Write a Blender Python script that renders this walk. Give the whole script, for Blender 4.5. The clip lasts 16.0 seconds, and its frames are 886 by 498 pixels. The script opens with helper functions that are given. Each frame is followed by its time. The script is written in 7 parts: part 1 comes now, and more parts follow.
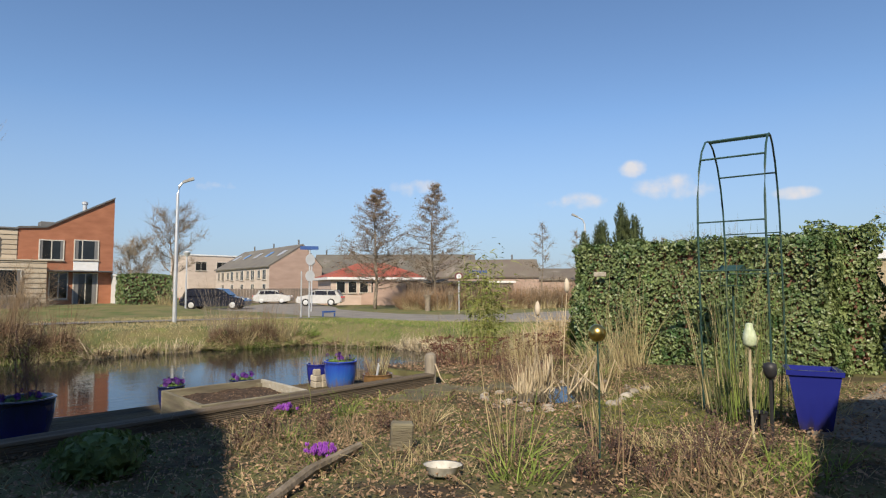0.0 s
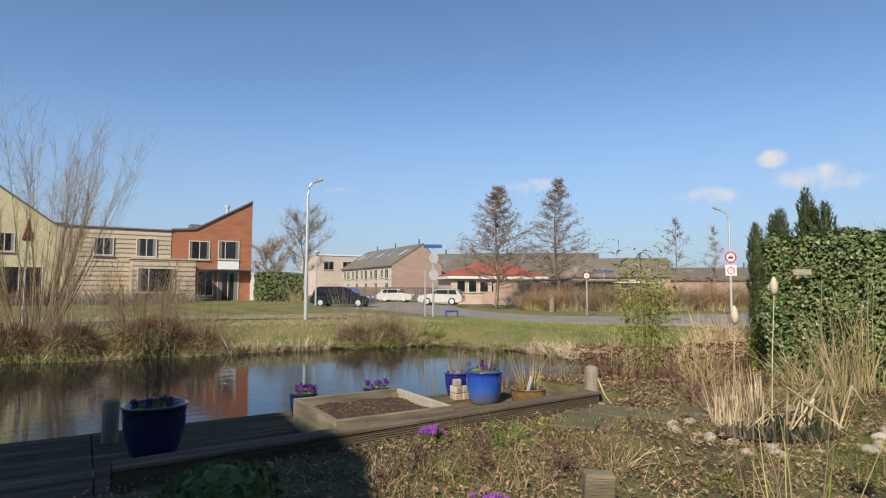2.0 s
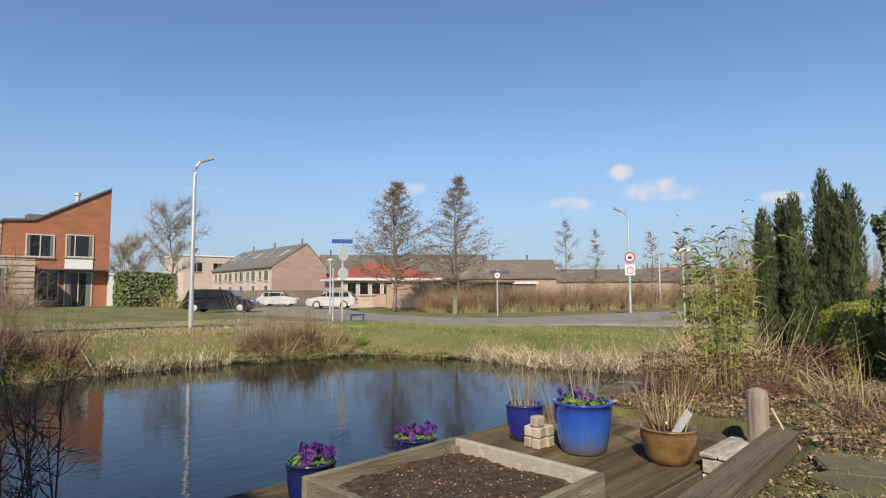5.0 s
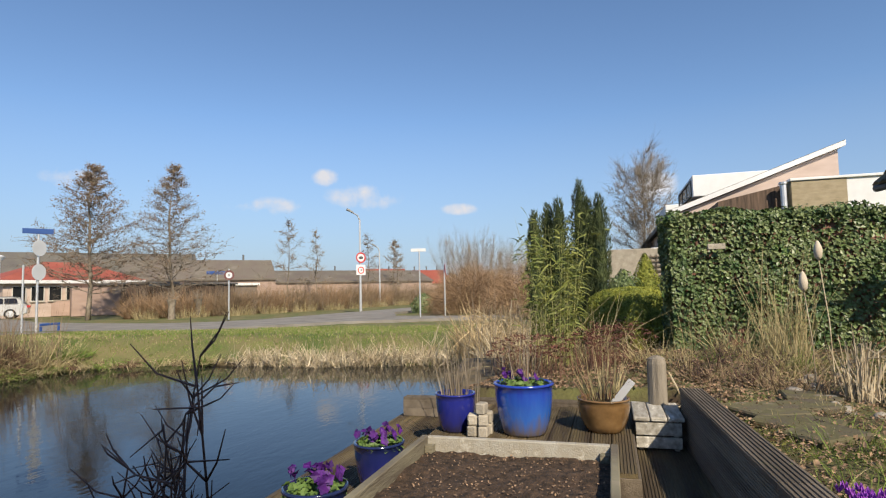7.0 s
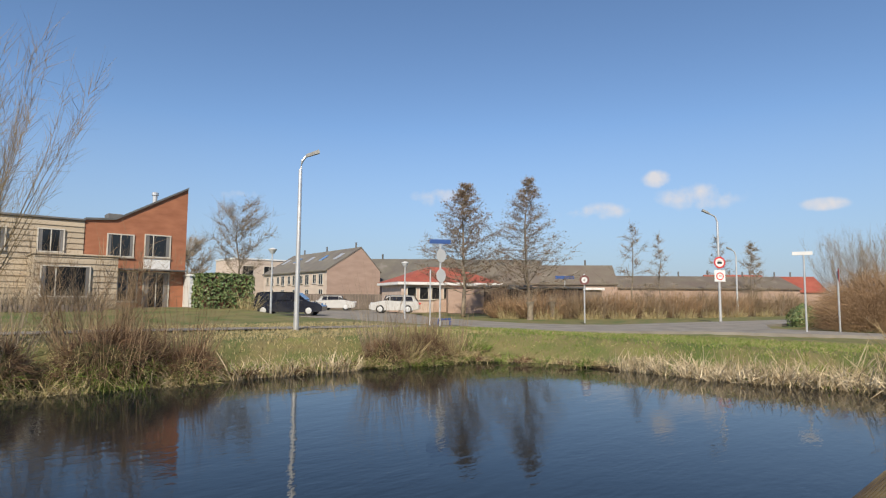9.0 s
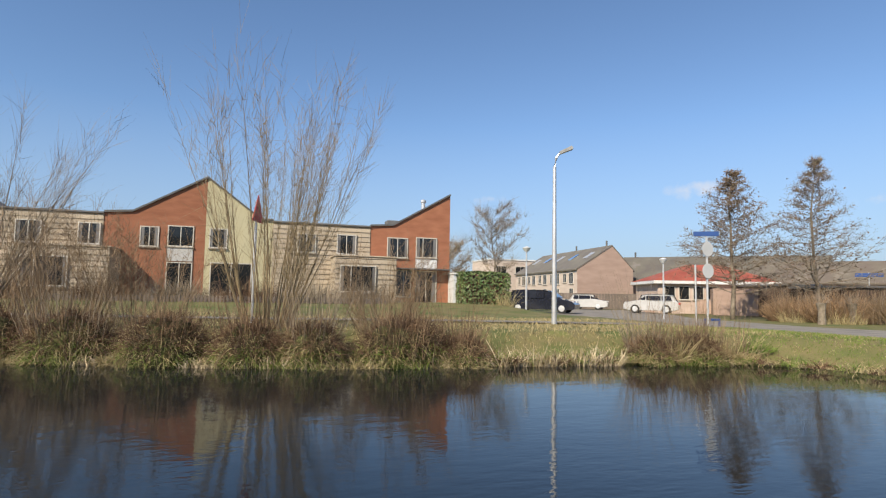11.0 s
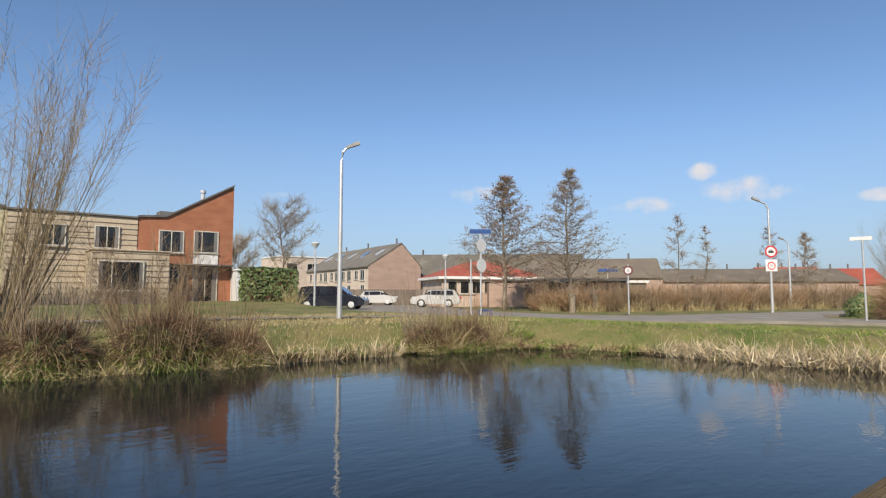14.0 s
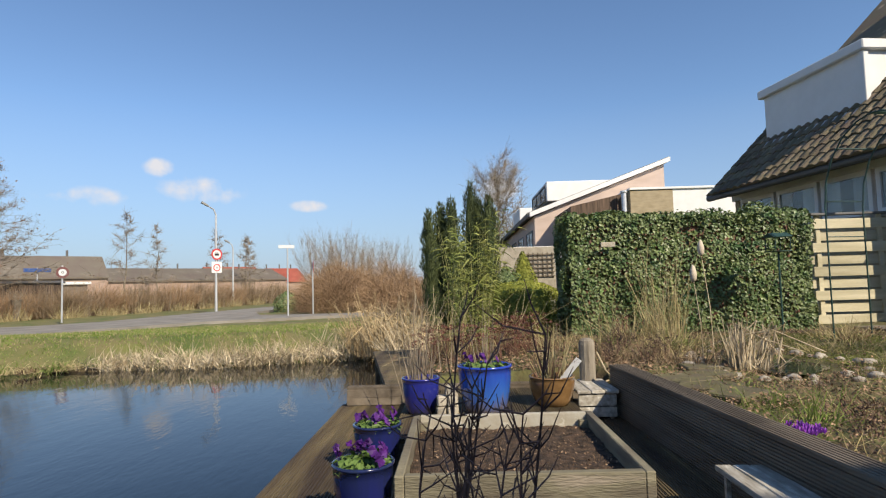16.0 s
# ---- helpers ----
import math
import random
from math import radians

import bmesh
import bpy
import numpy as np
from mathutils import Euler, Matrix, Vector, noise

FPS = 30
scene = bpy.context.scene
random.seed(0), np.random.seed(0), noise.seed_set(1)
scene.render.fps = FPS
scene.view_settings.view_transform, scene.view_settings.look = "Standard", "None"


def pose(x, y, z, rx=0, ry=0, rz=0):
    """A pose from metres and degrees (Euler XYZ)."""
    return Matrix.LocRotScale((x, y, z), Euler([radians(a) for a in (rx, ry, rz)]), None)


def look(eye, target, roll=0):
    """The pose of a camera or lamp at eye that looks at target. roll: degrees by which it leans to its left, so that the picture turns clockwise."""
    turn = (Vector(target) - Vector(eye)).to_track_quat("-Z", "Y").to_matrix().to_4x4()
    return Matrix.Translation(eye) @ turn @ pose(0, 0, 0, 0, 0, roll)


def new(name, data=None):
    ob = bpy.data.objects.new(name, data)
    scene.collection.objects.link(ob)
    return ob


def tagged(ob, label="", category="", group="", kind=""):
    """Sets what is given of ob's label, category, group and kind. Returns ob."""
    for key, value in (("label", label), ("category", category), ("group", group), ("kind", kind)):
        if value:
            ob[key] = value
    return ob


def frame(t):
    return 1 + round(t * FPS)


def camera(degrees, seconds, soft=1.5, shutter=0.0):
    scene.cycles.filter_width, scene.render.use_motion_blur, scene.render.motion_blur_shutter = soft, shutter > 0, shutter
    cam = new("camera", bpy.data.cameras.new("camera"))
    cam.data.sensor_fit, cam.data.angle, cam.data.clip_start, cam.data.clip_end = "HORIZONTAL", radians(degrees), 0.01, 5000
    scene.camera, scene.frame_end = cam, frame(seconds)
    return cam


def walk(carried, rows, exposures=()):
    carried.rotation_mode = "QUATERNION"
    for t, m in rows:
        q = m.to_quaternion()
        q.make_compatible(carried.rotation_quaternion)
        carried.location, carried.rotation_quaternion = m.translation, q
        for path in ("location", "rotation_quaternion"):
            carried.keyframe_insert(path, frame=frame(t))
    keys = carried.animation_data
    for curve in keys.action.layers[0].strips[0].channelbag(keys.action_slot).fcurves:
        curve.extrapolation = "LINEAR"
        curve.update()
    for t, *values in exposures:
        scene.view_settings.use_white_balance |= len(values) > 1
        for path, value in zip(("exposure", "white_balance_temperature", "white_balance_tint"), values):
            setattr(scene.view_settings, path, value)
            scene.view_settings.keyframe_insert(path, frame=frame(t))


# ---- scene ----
cam = camera(75.44, 16.0, soft=1.2)
# seconds, eye, target, roll
PATH = [
    (0, (-0.041, 0.774, 1.609), (1.338, 2.216, 1.746), -0.2),
    (0.5, (-0.018, 0.903, 1.617), (1.239, 2.452, 1.754), -0.1),
    (1, (0.02, 1.085, 1.618), (1.184, 2.706, 1.754), 0.0),
    (1.5, (0.131, 1.399, 1.599), (1.235, 3.061, 1.736), 0.2),
    (2, (0.307, 1.838, 1.612), (1.368, 3.528, 1.747), 0.2),
    (2.5, (0.381, 2.299, 1.61), (1.439, 3.99, 1.744), 0.4),
    (3, (0.45, 2.786, 1.626), (1.549, 4.452, 1.758), 0.4),
    (3.5, (0.564, 3.259, 1.622), (1.701, 4.899, 1.756), 0.5),
    (6, (0.24, 5.956, 1.38), (1.903, 7.058, 1.53), -1.0),
    (6.5, (0.08, 6.353, 1.362), (1.875, 7.224, 1.51), -1.2),
    (7, (-0.042, 6.629, 1.359), (1.875, 7.183, 1.501), -1.3),
    (7.5, (-0.21, 6.961, 1.391), (1.743, 7.366, 1.533), -1.2),
    (8, (-0.377, 7.269, 1.406), (1.565, 7.722, 1.553), -1.2),
    (8.5, (-0.491, 7.584, 1.373), (1.247, 8.559, 1.538), -0.2),
    (9, (-0.612, 7.609, 1.373), (0.713, 9.098, 1.542), 0.4),
    (9.5, (-0.783, 7.648, 1.37), (0.119, 9.425, 1.534), 1.0),
    (10, (-0.892, 7.629, 1.314), (-0.31, 9.536, 1.475), 1.1),
    (12.5, (-0.842, 7.712, 1.113), (-0.128, 9.574, 1.27), 0.5),
    (13, (-0.812, 7.723, 1.097), (0.043, 9.525, 1.255), 0.4),
    (13.5, (-0.734, 7.734, 1.089), (0.242, 9.473, 1.248), 0.2),
    (14, (-0.601, 7.629, 1.098), (0.617, 9.208, 1.258), -0.0),
    (14.5, (-0.559, 7.536, 1.143), (0.931, 8.861, 1.301), -0.2),
    (15, (-0.502, 7.632, 1.181), (1.201, 8.67, 1.336), -0.7),
    (15.5, (-0.462, 7.558, 1.249), (1.466, 8.07, 1.386), -1.5),
    (16, (-0.43, 7.492, 1.314), (1.566, 7.534, 1.439), -1.6),
]
walk(cam, [(t, look(eye, target, roll)) for t, eye, target, roll in PATH],
     [(0.0, 0.08), (3.5, 0.06), (6.5, 0.08), (7.5, 0.13), (9.0, 0.02), (10.0, 0.14), (12.5, 0.19), (14.5, 0.05), (15.3, 0.09), (16.0, 0.16)])

# ---------------------------------------------------------------- light
SUN_EL, SUN_AZ = radians(38), (-0.79, -0.613)
world = bpy.data.worlds.new("world")
scene.world = world
world.use_nodes = True
wn, wl = world.node_tree.nodes, world.node_tree.links
wn.clear()
sky = wn.new("ShaderNodeTexSky")
sky.sky_type, sky.sun_disc = "NISHITA", False
sky.sun_elevation, sky.sun_rotation = SUN_EL, math.pi + 0.911
sky.air_density, sky.dust_density, sky.ozone_density = 1.0, 0.0, 2.0
sky.altitude = 600.0
tc = wn.new("ShaderNodeTexCoord")
cloud_noise = wn.new("ShaderNodeTexNoise")
cloud_noise.inputs["Scale"].default_value, cloud_noise.inputs["Detail"].default_value = 34.0, 7.0
wl.new(tc.outputs["Generated"], cloud_noise.inputs["Vector"])
# small fair-weather clouds: yaw, elevation, half width, half height (degrees), density
CLOUDS = [(-41, 10.0, 3.2, 1.1, .75), (-62.3, 11.2, 1.6, 1.0, .9), (-65.8, 9.3, 4.4, 1.5, .8), (-57, 8.4, 4.4, 1.0, .6), (-75.6, 8.0, 2.2, .7, .95), (-94.5, 9.4, 2.4, 1.6, .9), (-100.5, 29.0, 5.5, 2.2, .5), (-22, 9.6, 2.6, .6, .5)]
total = None


def wmath(op, a, b=None, clamp=False):
    n = wn.new("ShaderNodeMath")
    n.operation, n.use_clamp = op, clamp
    for i, v in enumerate((a, b)):
        if v is None:
            continue
        if isinstance(v, (int, float)):
            n.inputs[i].default_value = v
        else:
            wl.new(v, n.inputs[i])
    return n.outputs[0]


def wdot(v):
    n = wn.new("ShaderNodeVectorMath")
    n.operation = "DOT_PRODUCT"
    wl.new(tc.outputs["Generated"], n.inputs[0])
    n.inputs[1].default_value = v
    return n.outputs["Value"]


for yaw, el, hw, hh, dens in CLOUDS:
    a, e = radians(yaw), radians(el)
    side = (math.cos(a), math.sin(a), 0)
    fwd = (-math.sin(a) * math.cos(e), math.cos(a) * math.cos(e), math.sin(e))
    upv = (math.sin(a) * math.sin(e), -math.cos(a) * math.sin(e), math.cos(e))
    u = wmath("DIVIDE", wdot(side), math.sin(radians(hw)))
    w = wmath("DIVIDE", wdot(upv), math.sin(radians(hh)))
    r2 = wmath("ADD", wmath("MULTIPLY", u, u), wmath("MULTIPLY", w, w))
    body = wmath("SUBTRACT", 1.0, r2, True)
    front = wmath("GREATER_THAN", wdot(fwd), 0.0)
    m = wmath("MULTIPLY", wmath("MULTIPLY", body, front), dens)
    total = m if total is None else wmath("MAXIMUM", total, m)
shape = wmath("MULTIPLY", wmath("SUBTRACT", wmath("ADD", wmath("MULTIPLY", total, 1.1), wmath("MULTIPLY", cloud_noise.outputs["Fac"], 2.6)), 1.55), 1.0, True)
shape = wmath("MULTIPLY", shape, wmath("MULTIPLY", total, 2.0, True))
mixc = wn.new("ShaderNodeMix")
mixc.data_type = "RGBA"
wl.new(shape, mixc.inputs["Factor"])
# a pale blue haze lies along the horizon
tint = wn.new("ShaderNodeVectorMath")
tint.operation = "MULTIPLY"
wl.new(sky.outputs["Color"], tint.inputs[0])
tint.inputs[1].default_value = (0.90, 0.99, 1.08)
low = wmath("SUBTRACT", 1.0, wmath("MULTIPLY", wdot((0, 0, 1)), 3.5), True)
hz = wn.new("ShaderNodeMix")
hz.data_type = "RGBA"
wl.new(wmath("MULTIPLY", low, 0.92), hz.inputs["Factor"])
wl.new(tint.outputs[0], hz.inputs["A"])
hz.inputs["B"].default_value = (2.35, 3.02, 4.15, 1)
wl.new(hz.outputs["Result"], mixc.inputs["A"])
mixc.inputs["B"].default_value = (5.6, 5.6, 5.9, 1)
bg = wn.new("ShaderNodeBackground")
bg.inputs["Strength"].default_value = 0.125
wl.new(mixc.outputs["Result"], bg.inputs["Color"])
wo = wn.new("ShaderNodeOutputWorld")
wl.new(bg.outputs[0], wo.inputs["Surface"])

sun = new("sun", bpy.data.lights.new("sun", "SUN"))
sun.data.energy, sun.data.angle, sun.data.color = 5.9, radians(0.55), (1.0, 0.875, 0.69)
sun.matrix_world = look((SUN_AZ[0] * math.cos(SUN_EL) * 60, SUN_AZ[1] * math.cos(SUN_EL) * 60, math.sin(SUN_EL) * 60), (0, 0, 0))


# ---------------------------------------------------------------- materials
def mat(name, ca, cb, scale=4.0, rough=0.8, bump=0.15, fine=40.0, stretch=(1, 1, 1), metal=0.0, cc=None, vary=0.25, spec=0.4, coat=0.0, trans=0.0, local=False):
    """Two-scale noise between ca and cb, with a third colour cc in patches, brightness varied per object and fine relief."""
    m = bpy.data.materials.new(name)
    m.use_nodes = True
    n, l = m.node_tree.nodes, m.node_tree.links
    bsdf = n["Principled BSDF"]
    co = n.new("ShaderNodeTexCoord") if local else n.new("ShaderNodeNewGeometry")
    mp = n.new("ShaderNodeMapping")
    mp.inputs["Scale"].default_value = stretch
    l.new(co.outputs["Object" if local else "Position"], mp.inputs["Vector"])
    big, small = n.new("ShaderNodeTexNoise"), n.new("ShaderNodeTexNoise")
    for t, s, d in ((big, scale, 5.0), (small, fine, 4.0)):
        t.inputs["Scale"].default_value, t.inputs["Detail"].default_value = s, d
        l.new(mp.outputs[0], t.inputs["Vector"])
    ramp = n.new("ShaderNodeValToRGB")
    ramp.color_ramp.elements[0].position, ramp.color_ramp.elements[0].color = 0.32, (*ca, 1)
    ramp.color_ramp.elements[1].position, ramp.color_ramp.elements[1].color = 0.68, (*cb, 1)
    if cc:
        e = ramp.color_ramp.elements.new(0.6)
        e.color = (*cc, 1)
        ramp.color_ramp.elements[-1].position = 0.72
    l.new(big.outputs["Fac"], ramp.inputs[0])
    info = n.new("ShaderNodeObjectInfo")
    geo = n.new("ShaderNodeNewGeometry")
    add = n.new("ShaderNodeMath")
    add.operation = "ADD"
    l.new(info.outputs["Random"], add.inputs[0])
    l.new(geo.outputs["Random Per Island"], add.inputs[1])
    fr = n.new("ShaderNodeMath")
    fr.operation = "FRACT"
    l.new(add.outputs[0], fr.inputs[0])
    mix2 = n.new("ShaderNodeMath")
    mix2.operation = "MULTIPLY_ADD"
    l.new(small.outputs["Fac"], mix2.inputs[0])
    mix2.inputs[1].default_value = 0.7
    l.new(fr.outputs[0], mix2.inputs[2])
    rng = n.new("ShaderNodeMapRange")
    rng.inputs["From Max"].default_value = 1.7
    rng.inputs["To Min"].default_value, rng.inputs["To Max"].default_value = 1 - vary, 1 + vary
    l.new(mix2.outputs[0], rng.inputs["Value"])
    mul = n.new("ShaderNodeVectorMath")
    mul.operation = "SCALE"
    l.new(ramp.outputs[0], mul.inputs[0])
    l.new(rng.outputs[0], mul.inputs["Scale"])
    l.new(mul.outputs[0], bsdf.inputs["Base Color"])
    bsdf.inputs["Roughness"].default_value, bsdf.inputs["Metallic"].default_value = rough, metal
    bsdf.inputs["Specular IOR Level"].default_value = spec
    bsdf.inputs["Coat Weight"].default_value = coat
    if bump:
        b = n.new("ShaderNodeBump")
        b.inputs["Strength"].default_value, b.inputs["Distance"].default_value = bump, 0.02
        l.new(small.outputs["Fac"], b.inputs["Height"])
        l.new(b.outputs[0], bsdf.inputs["Normal"])
    if trans:
        tr, mx, out = n.new("ShaderNodeBsdfTranslucent"), n.new("ShaderNodeMixShader"), n["Material Output"]
        l.new(mul.outputs[0], tr.inputs["Color"])
        mx.inputs[0].default_value = trans
        l.new(bsdf.outputs[0], mx.inputs[1])
        l.new(tr.outputs[0], mx.inputs[2])
        l.new(mx.outputs[0], out.inputs["Surface"])
    return m


def glaze(name, low, high, top, z0, z1):
    """Running glaze: colour changes up the pot's own height with dripping streaks."""
    m = mat(name, high, high, rough=0.16, bump=0.04, coat=0.5, spec=0.6, vary=0.12)
    n, l = m.node_tree.nodes, m.node_tree.links
    co, sep = n.new("ShaderNodeTexCoord"), n.new("ShaderNodeSeparateXYZ")
    l.new(co.outputs["Object"], sep.inputs[0])
    st, mp = n.new("ShaderNodeTexNoise"), n.new("ShaderNodeMapping")
    mp.inputs["Scale"].default_value = (1, 1, 0.12)
    l.new(co.outputs["Object"], mp.inputs["Vector"])
    l.new(mp.outputs[0], st.inputs["Vector"])
    st.inputs["Scale"].default_value = 26.0
    ad = n.new("ShaderNodeMath")
    ad.operation = "MULTIPLY_ADD"
    l.new(st.outputs["Fac"], ad.inputs[0])
    ad.inputs[1].default_value = 0.22
    l.new(sep.outputs["Z"], ad.inputs[2])
    mr = n.new("ShaderNodeMapRange")
    mr.inputs["From Min"].default_value, mr.inputs["From Max"].default_value = z0 + 0.1, z1 + 0.1
    l.new(ad.outputs[0], mr.inputs["Value"])
    rp = n.new("ShaderNodeValToRGB")
    els = rp.color_ramp.elements
    els[0].position, els[0].color = 0.05, (*low, 1)
    els[1].position, els[1].color = 0.95, (*top, 1)
    e = els.new(0.35)
    e.color = (*high, 1)
    l.new(mr.outputs[0], rp.inputs[0])
    l.new(rp.outputs[0], n["Principled BSDF"].inputs["Base Color"])
    return m


GRASS = mat("grass", (0.085, 0.125, 0.026), (0.175, 0.19, 0.05), 0.9, 0.9, 0.6, 25, cc=(0.19, 0.16, 0.07), vary=0.35)
SOIL = mat("garden_soil", (0.06, 0.04, 0.024), (0.22, 0.15, 0.088), 2.2, 0.95, 0.9, 30, cc=(0.135, 0.135, 0.045), vary=0.5)
POTTING = mat("potting_soil", (0.024, 0.016, 0.010), (0.10, 0.062, 0.038), 22, 0.95, 1.0, 90, vary=0.5)
ASPHALT = mat("asphalt", (0.17, 0.155, 0.135), (0.25, 0.23, 0.20), 1.0, 0.9, 0.2, 60)
DECKWOOD = mat("weathered_deck_wood", (0.05, 0.034, 0.022), (0.215, 0.145, 0.088), 3.0, 0.75, 0.5, 40, (0.25, 3, 3), cc=(0.13, 0.10, 0.05), vary=0.35)
WALLWOOD = mat("ridged_board_wood", (0.07, 0.054, 0.038), (0.185, 0.15, 0.11), 2.5, 0.85, 0.4, 40, (0.25, 3, 3), vary=0.25)
BOXWOOD = mat("grey_weathered_wood", (0.115, 0.096, 0.07), (0.30, 0.255, 0.195), 3.5, 0.85, 0.5, 30, (0.6, 0.6, 4), cc=(0.20, 0.18, 0.12), vary=0.3)
WHITEWOOD = mat("peeling_white_wood", (0.26, 0.235, 0.19), (0.68, 0.66, 0.61), 14, 0.85, 0.5, 60, (0.5, 2, 2), cc=(0.46, 0.43, 0.37))
POSTWOOD = mat("post_wood", (0.21, 0.18, 0.14), (0.36, 0.315, 0.25), 5, 0.85, 0.5, 50, (3, 3, 0.3))
FENCEWOOD = mat("fence_board_wood", (0.40, 0.36, 0.24), (0.58, 0.53, 0.38), 2, 0.85, 0.3, 40, (0.4, 0.4, 4))
BARK = mat("bark", (0.13, 0.105, 0.075), (0.27, 0.225, 0.17), 6, 0.9, 0.5, 40)
TWIG = mat("bare_twig", (0.185, 0.15, 0.11), (0.31, 0.255, 0.185), 5, 0.85, 0.0, 40, vary=0.4)
WILLOWTWIG = mat("willow_twig", (0.20, 0.15, 0.085), (0.33, 0.255, 0.15), 5, 0.85, 0.0, 40, vary=0.3)
REDTWIG = mat("reddish_twig", (0.09, 0.05, 0.035), (0.21, 0.10, 0.07), 5, 0.7, 0.0, 40, vary=0.4)
DARKTWIG = mat("dark_rose_twig", (0.08, 0.045, 0.035), (0.19, 0.10, 0.075), 5, 0.7, 0.0, 40, vary=0.4)
TANGLE = mat("dark_tangled_twig", (0.085, 0.05, 0.03), (0.20, 0.125, 0.075), 1.5, 0.9, 0.0, 30, vary=0.45)
WILLOWBRUSH = mat("orange_willow_brush", (0.20, 0.125, 0.07), (0.36, 0.24, 0.14), 1.5, 0.9, 0.0, 30, vary=0.4)
BRUSH = mat("brown_brush", (0.15, 0.105, 0.062), (0.30, 0.215, 0.135), 1.5, 0.9, 0.0, 30, vary=0.4)
REED = mat("dry_reed", (0.33, 0.26, 0.155), (0.66, 0.56, 0.40), 3, 0.85, 0.0, 30, vary=0.5, trans=0.2)
STRAW = mat("straw_reed", (0.36, 0.26, 0.13), (0.60, 0.47, 0.28), 3, 0.85, 0.0, 30, vary=0.4, trans=0.2)
DRYGRASS = mat("dry_grass", (0.30, 0.25, 0.12), (0.50, 0.42, 0.24), 3, 0.9, 0.0, 30, vary=0.35, trans=0.2)
GREENBLADE = mat("green_grass_blade", (0.12, 0.19, 0.035), (0.24, 0.30, 0.07), 3, 0.8, 0.0, 30, vary=0.35, trans=0.25)
IVY = mat("ivy_leaf", (0.05, 0.105, 0.03), (0.165, 0.26, 0.075), 5, 0.45, 0.0, 30, cc=(0.18, 0.22, 0.085), vary=0.45, spec=0.5, trans=0.12)
CONIFER = mat("dark_conifer", (0.022, 0.038, 0.014), (0.085, 0.105, 0.036), 4, 0.8, 0.0, 30, vary=0.45)
BOXLEAF = mat("clipped_box_leaf", (0.12, 0.15, 0.022), (0.32, 0.33, 0.055), 5, 0.7, 0.0, 30, vary=0.4, trans=0.15)
BAMBOO = mat("bamboo_leaf", (0.13, 0.17, 0.034), (0.30, 0.31, 0.085), 5, 0.6, 0.0, 30, vary=0.35, trans=0.25)
CANE = mat("bamboo_cane", (0.28, 0.30, 0.09), (0.42, 0.40, 0.17), 5, 0.6, 0.0, 30, vary=0.2)
OLDLEAF = mat("withered_leaf", (0.085, 0.055, 0.036), (0.38, 0.255, 0.16), 9, 0.9, 0.0, 30, vary=0.5)
RUSTLEAF = mat("rusty_seed_head", (0.085, 0.036, 0.026), (0.20, 0.09, 0.062), 9, 0.9, 0.0, 30, vary=0.4)
BEDLEAF = mat("green_bed_leaf", (0.06, 0.10, 0.025), (0.15, 0.20, 0.055), 8, 0.6, 0.0, 30, vary=0.4, trans=0.2)
PANSYLEAF = mat("pansy_leaf", (0.075, 0.14, 0.03), (0.16, 0.24, 0.06), 12, 0.55, 0.0, 30, vary=0.3, trans=0.2)
PANSY = mat("pansy_petal", (0.035, 0.007, 0.10), (0.10, 0.018, 0.20), 30, 0.6, 0.0, 30, vary=0.5, trans=0.15)
CROCUS = mat("crocus_petal", (0.26, 0.05, 0.45), (0.45, 0.13, 0.62), 30, 0.6, 0.0, 30, vary=0.3, trans=0.2)
BLUEPOT = glaze("blue_glaze", (0.022, 0.020, 0.065), (0.016, 0.020, 0.17), (0.02, 0.026, 0.21), 0, 0.3)
BIGPOT = glaze("bright_blue_glaze", (0.12, 0.10, 0.10), (0.03, 0.115, 0.43), (0.018, 0.035, 0.33), 0, 0.44)
DARKPOT = glaze("dark_blue_glaze", (0.012, 0.014, 0.06), (0.014, 0.018, 0.12), (0.012, 0.018, 0.05), 0, 0.4)
BROWNPOT = mat("brown_glaze", (0.14, 0.078, 0.03), (0.28, 0.165, 0.07), 7, 0.25, 0.1, 30, coat=0.4, vary=0.15)
PLASTIC = mat("black_plastic", (0.02, 0.02, 0.022), (0.03, 0.03, 0.034), 9, 0.5, 0.05)
STONE = mat("pale_stone", (0.19, 0.165, 0.13), (0.42, 0.38, 0.32), 8, 0.85, 0.4, 50, vary=0.35)
BLOCK = mat("paving_block", (0.30, 0.265, 0.21), (0.42, 0.375, 0.30), 9, 0.9, 0.5, 60, vary=0.25)
PAVING = mat("terrace_slab", (0.12, 0.105, 0.085), (0.21, 0.185, 0.15), 2.5, 0.9, 0.3, 50, vary=0.2)
GOLD = mat("gold_glass_ball", (0.42, 0.31, 0.07), (0.56, 0.43, 0.16), 5, 0.34, 0.0, metal=1.0, vary=0.05)
IRON = mat("dark_green_iron", (0.016, 0.045, 0.038), (0.026, 0.065, 0.055), 9, 0.5, 0.05)
ZINC = mat("galvanised_steel", (0.55, 0.56, 0.57), (0.66, 0.67, 0.68), 5, 0.45, 0.03, metal=0.6, vary=0.08)
WHITE = mat("white_paint", (0.66, 0.66, 0.65), (0.72, 0.72, 0.71), 3, 0.6, 0.03, vary=0.05)
PANEL = mat("grey_white_cladding", (0.56, 0.57, 0.58), (0.62, 0.63, 0.64), 2, 0.6, 0.03, vary=0.05)
SIGNRED = mat("sign_red", (0.50, 0.03, 0.03), (0.55, 0.04, 0.04), 5, 0.45, 0.0, vary=0.05)
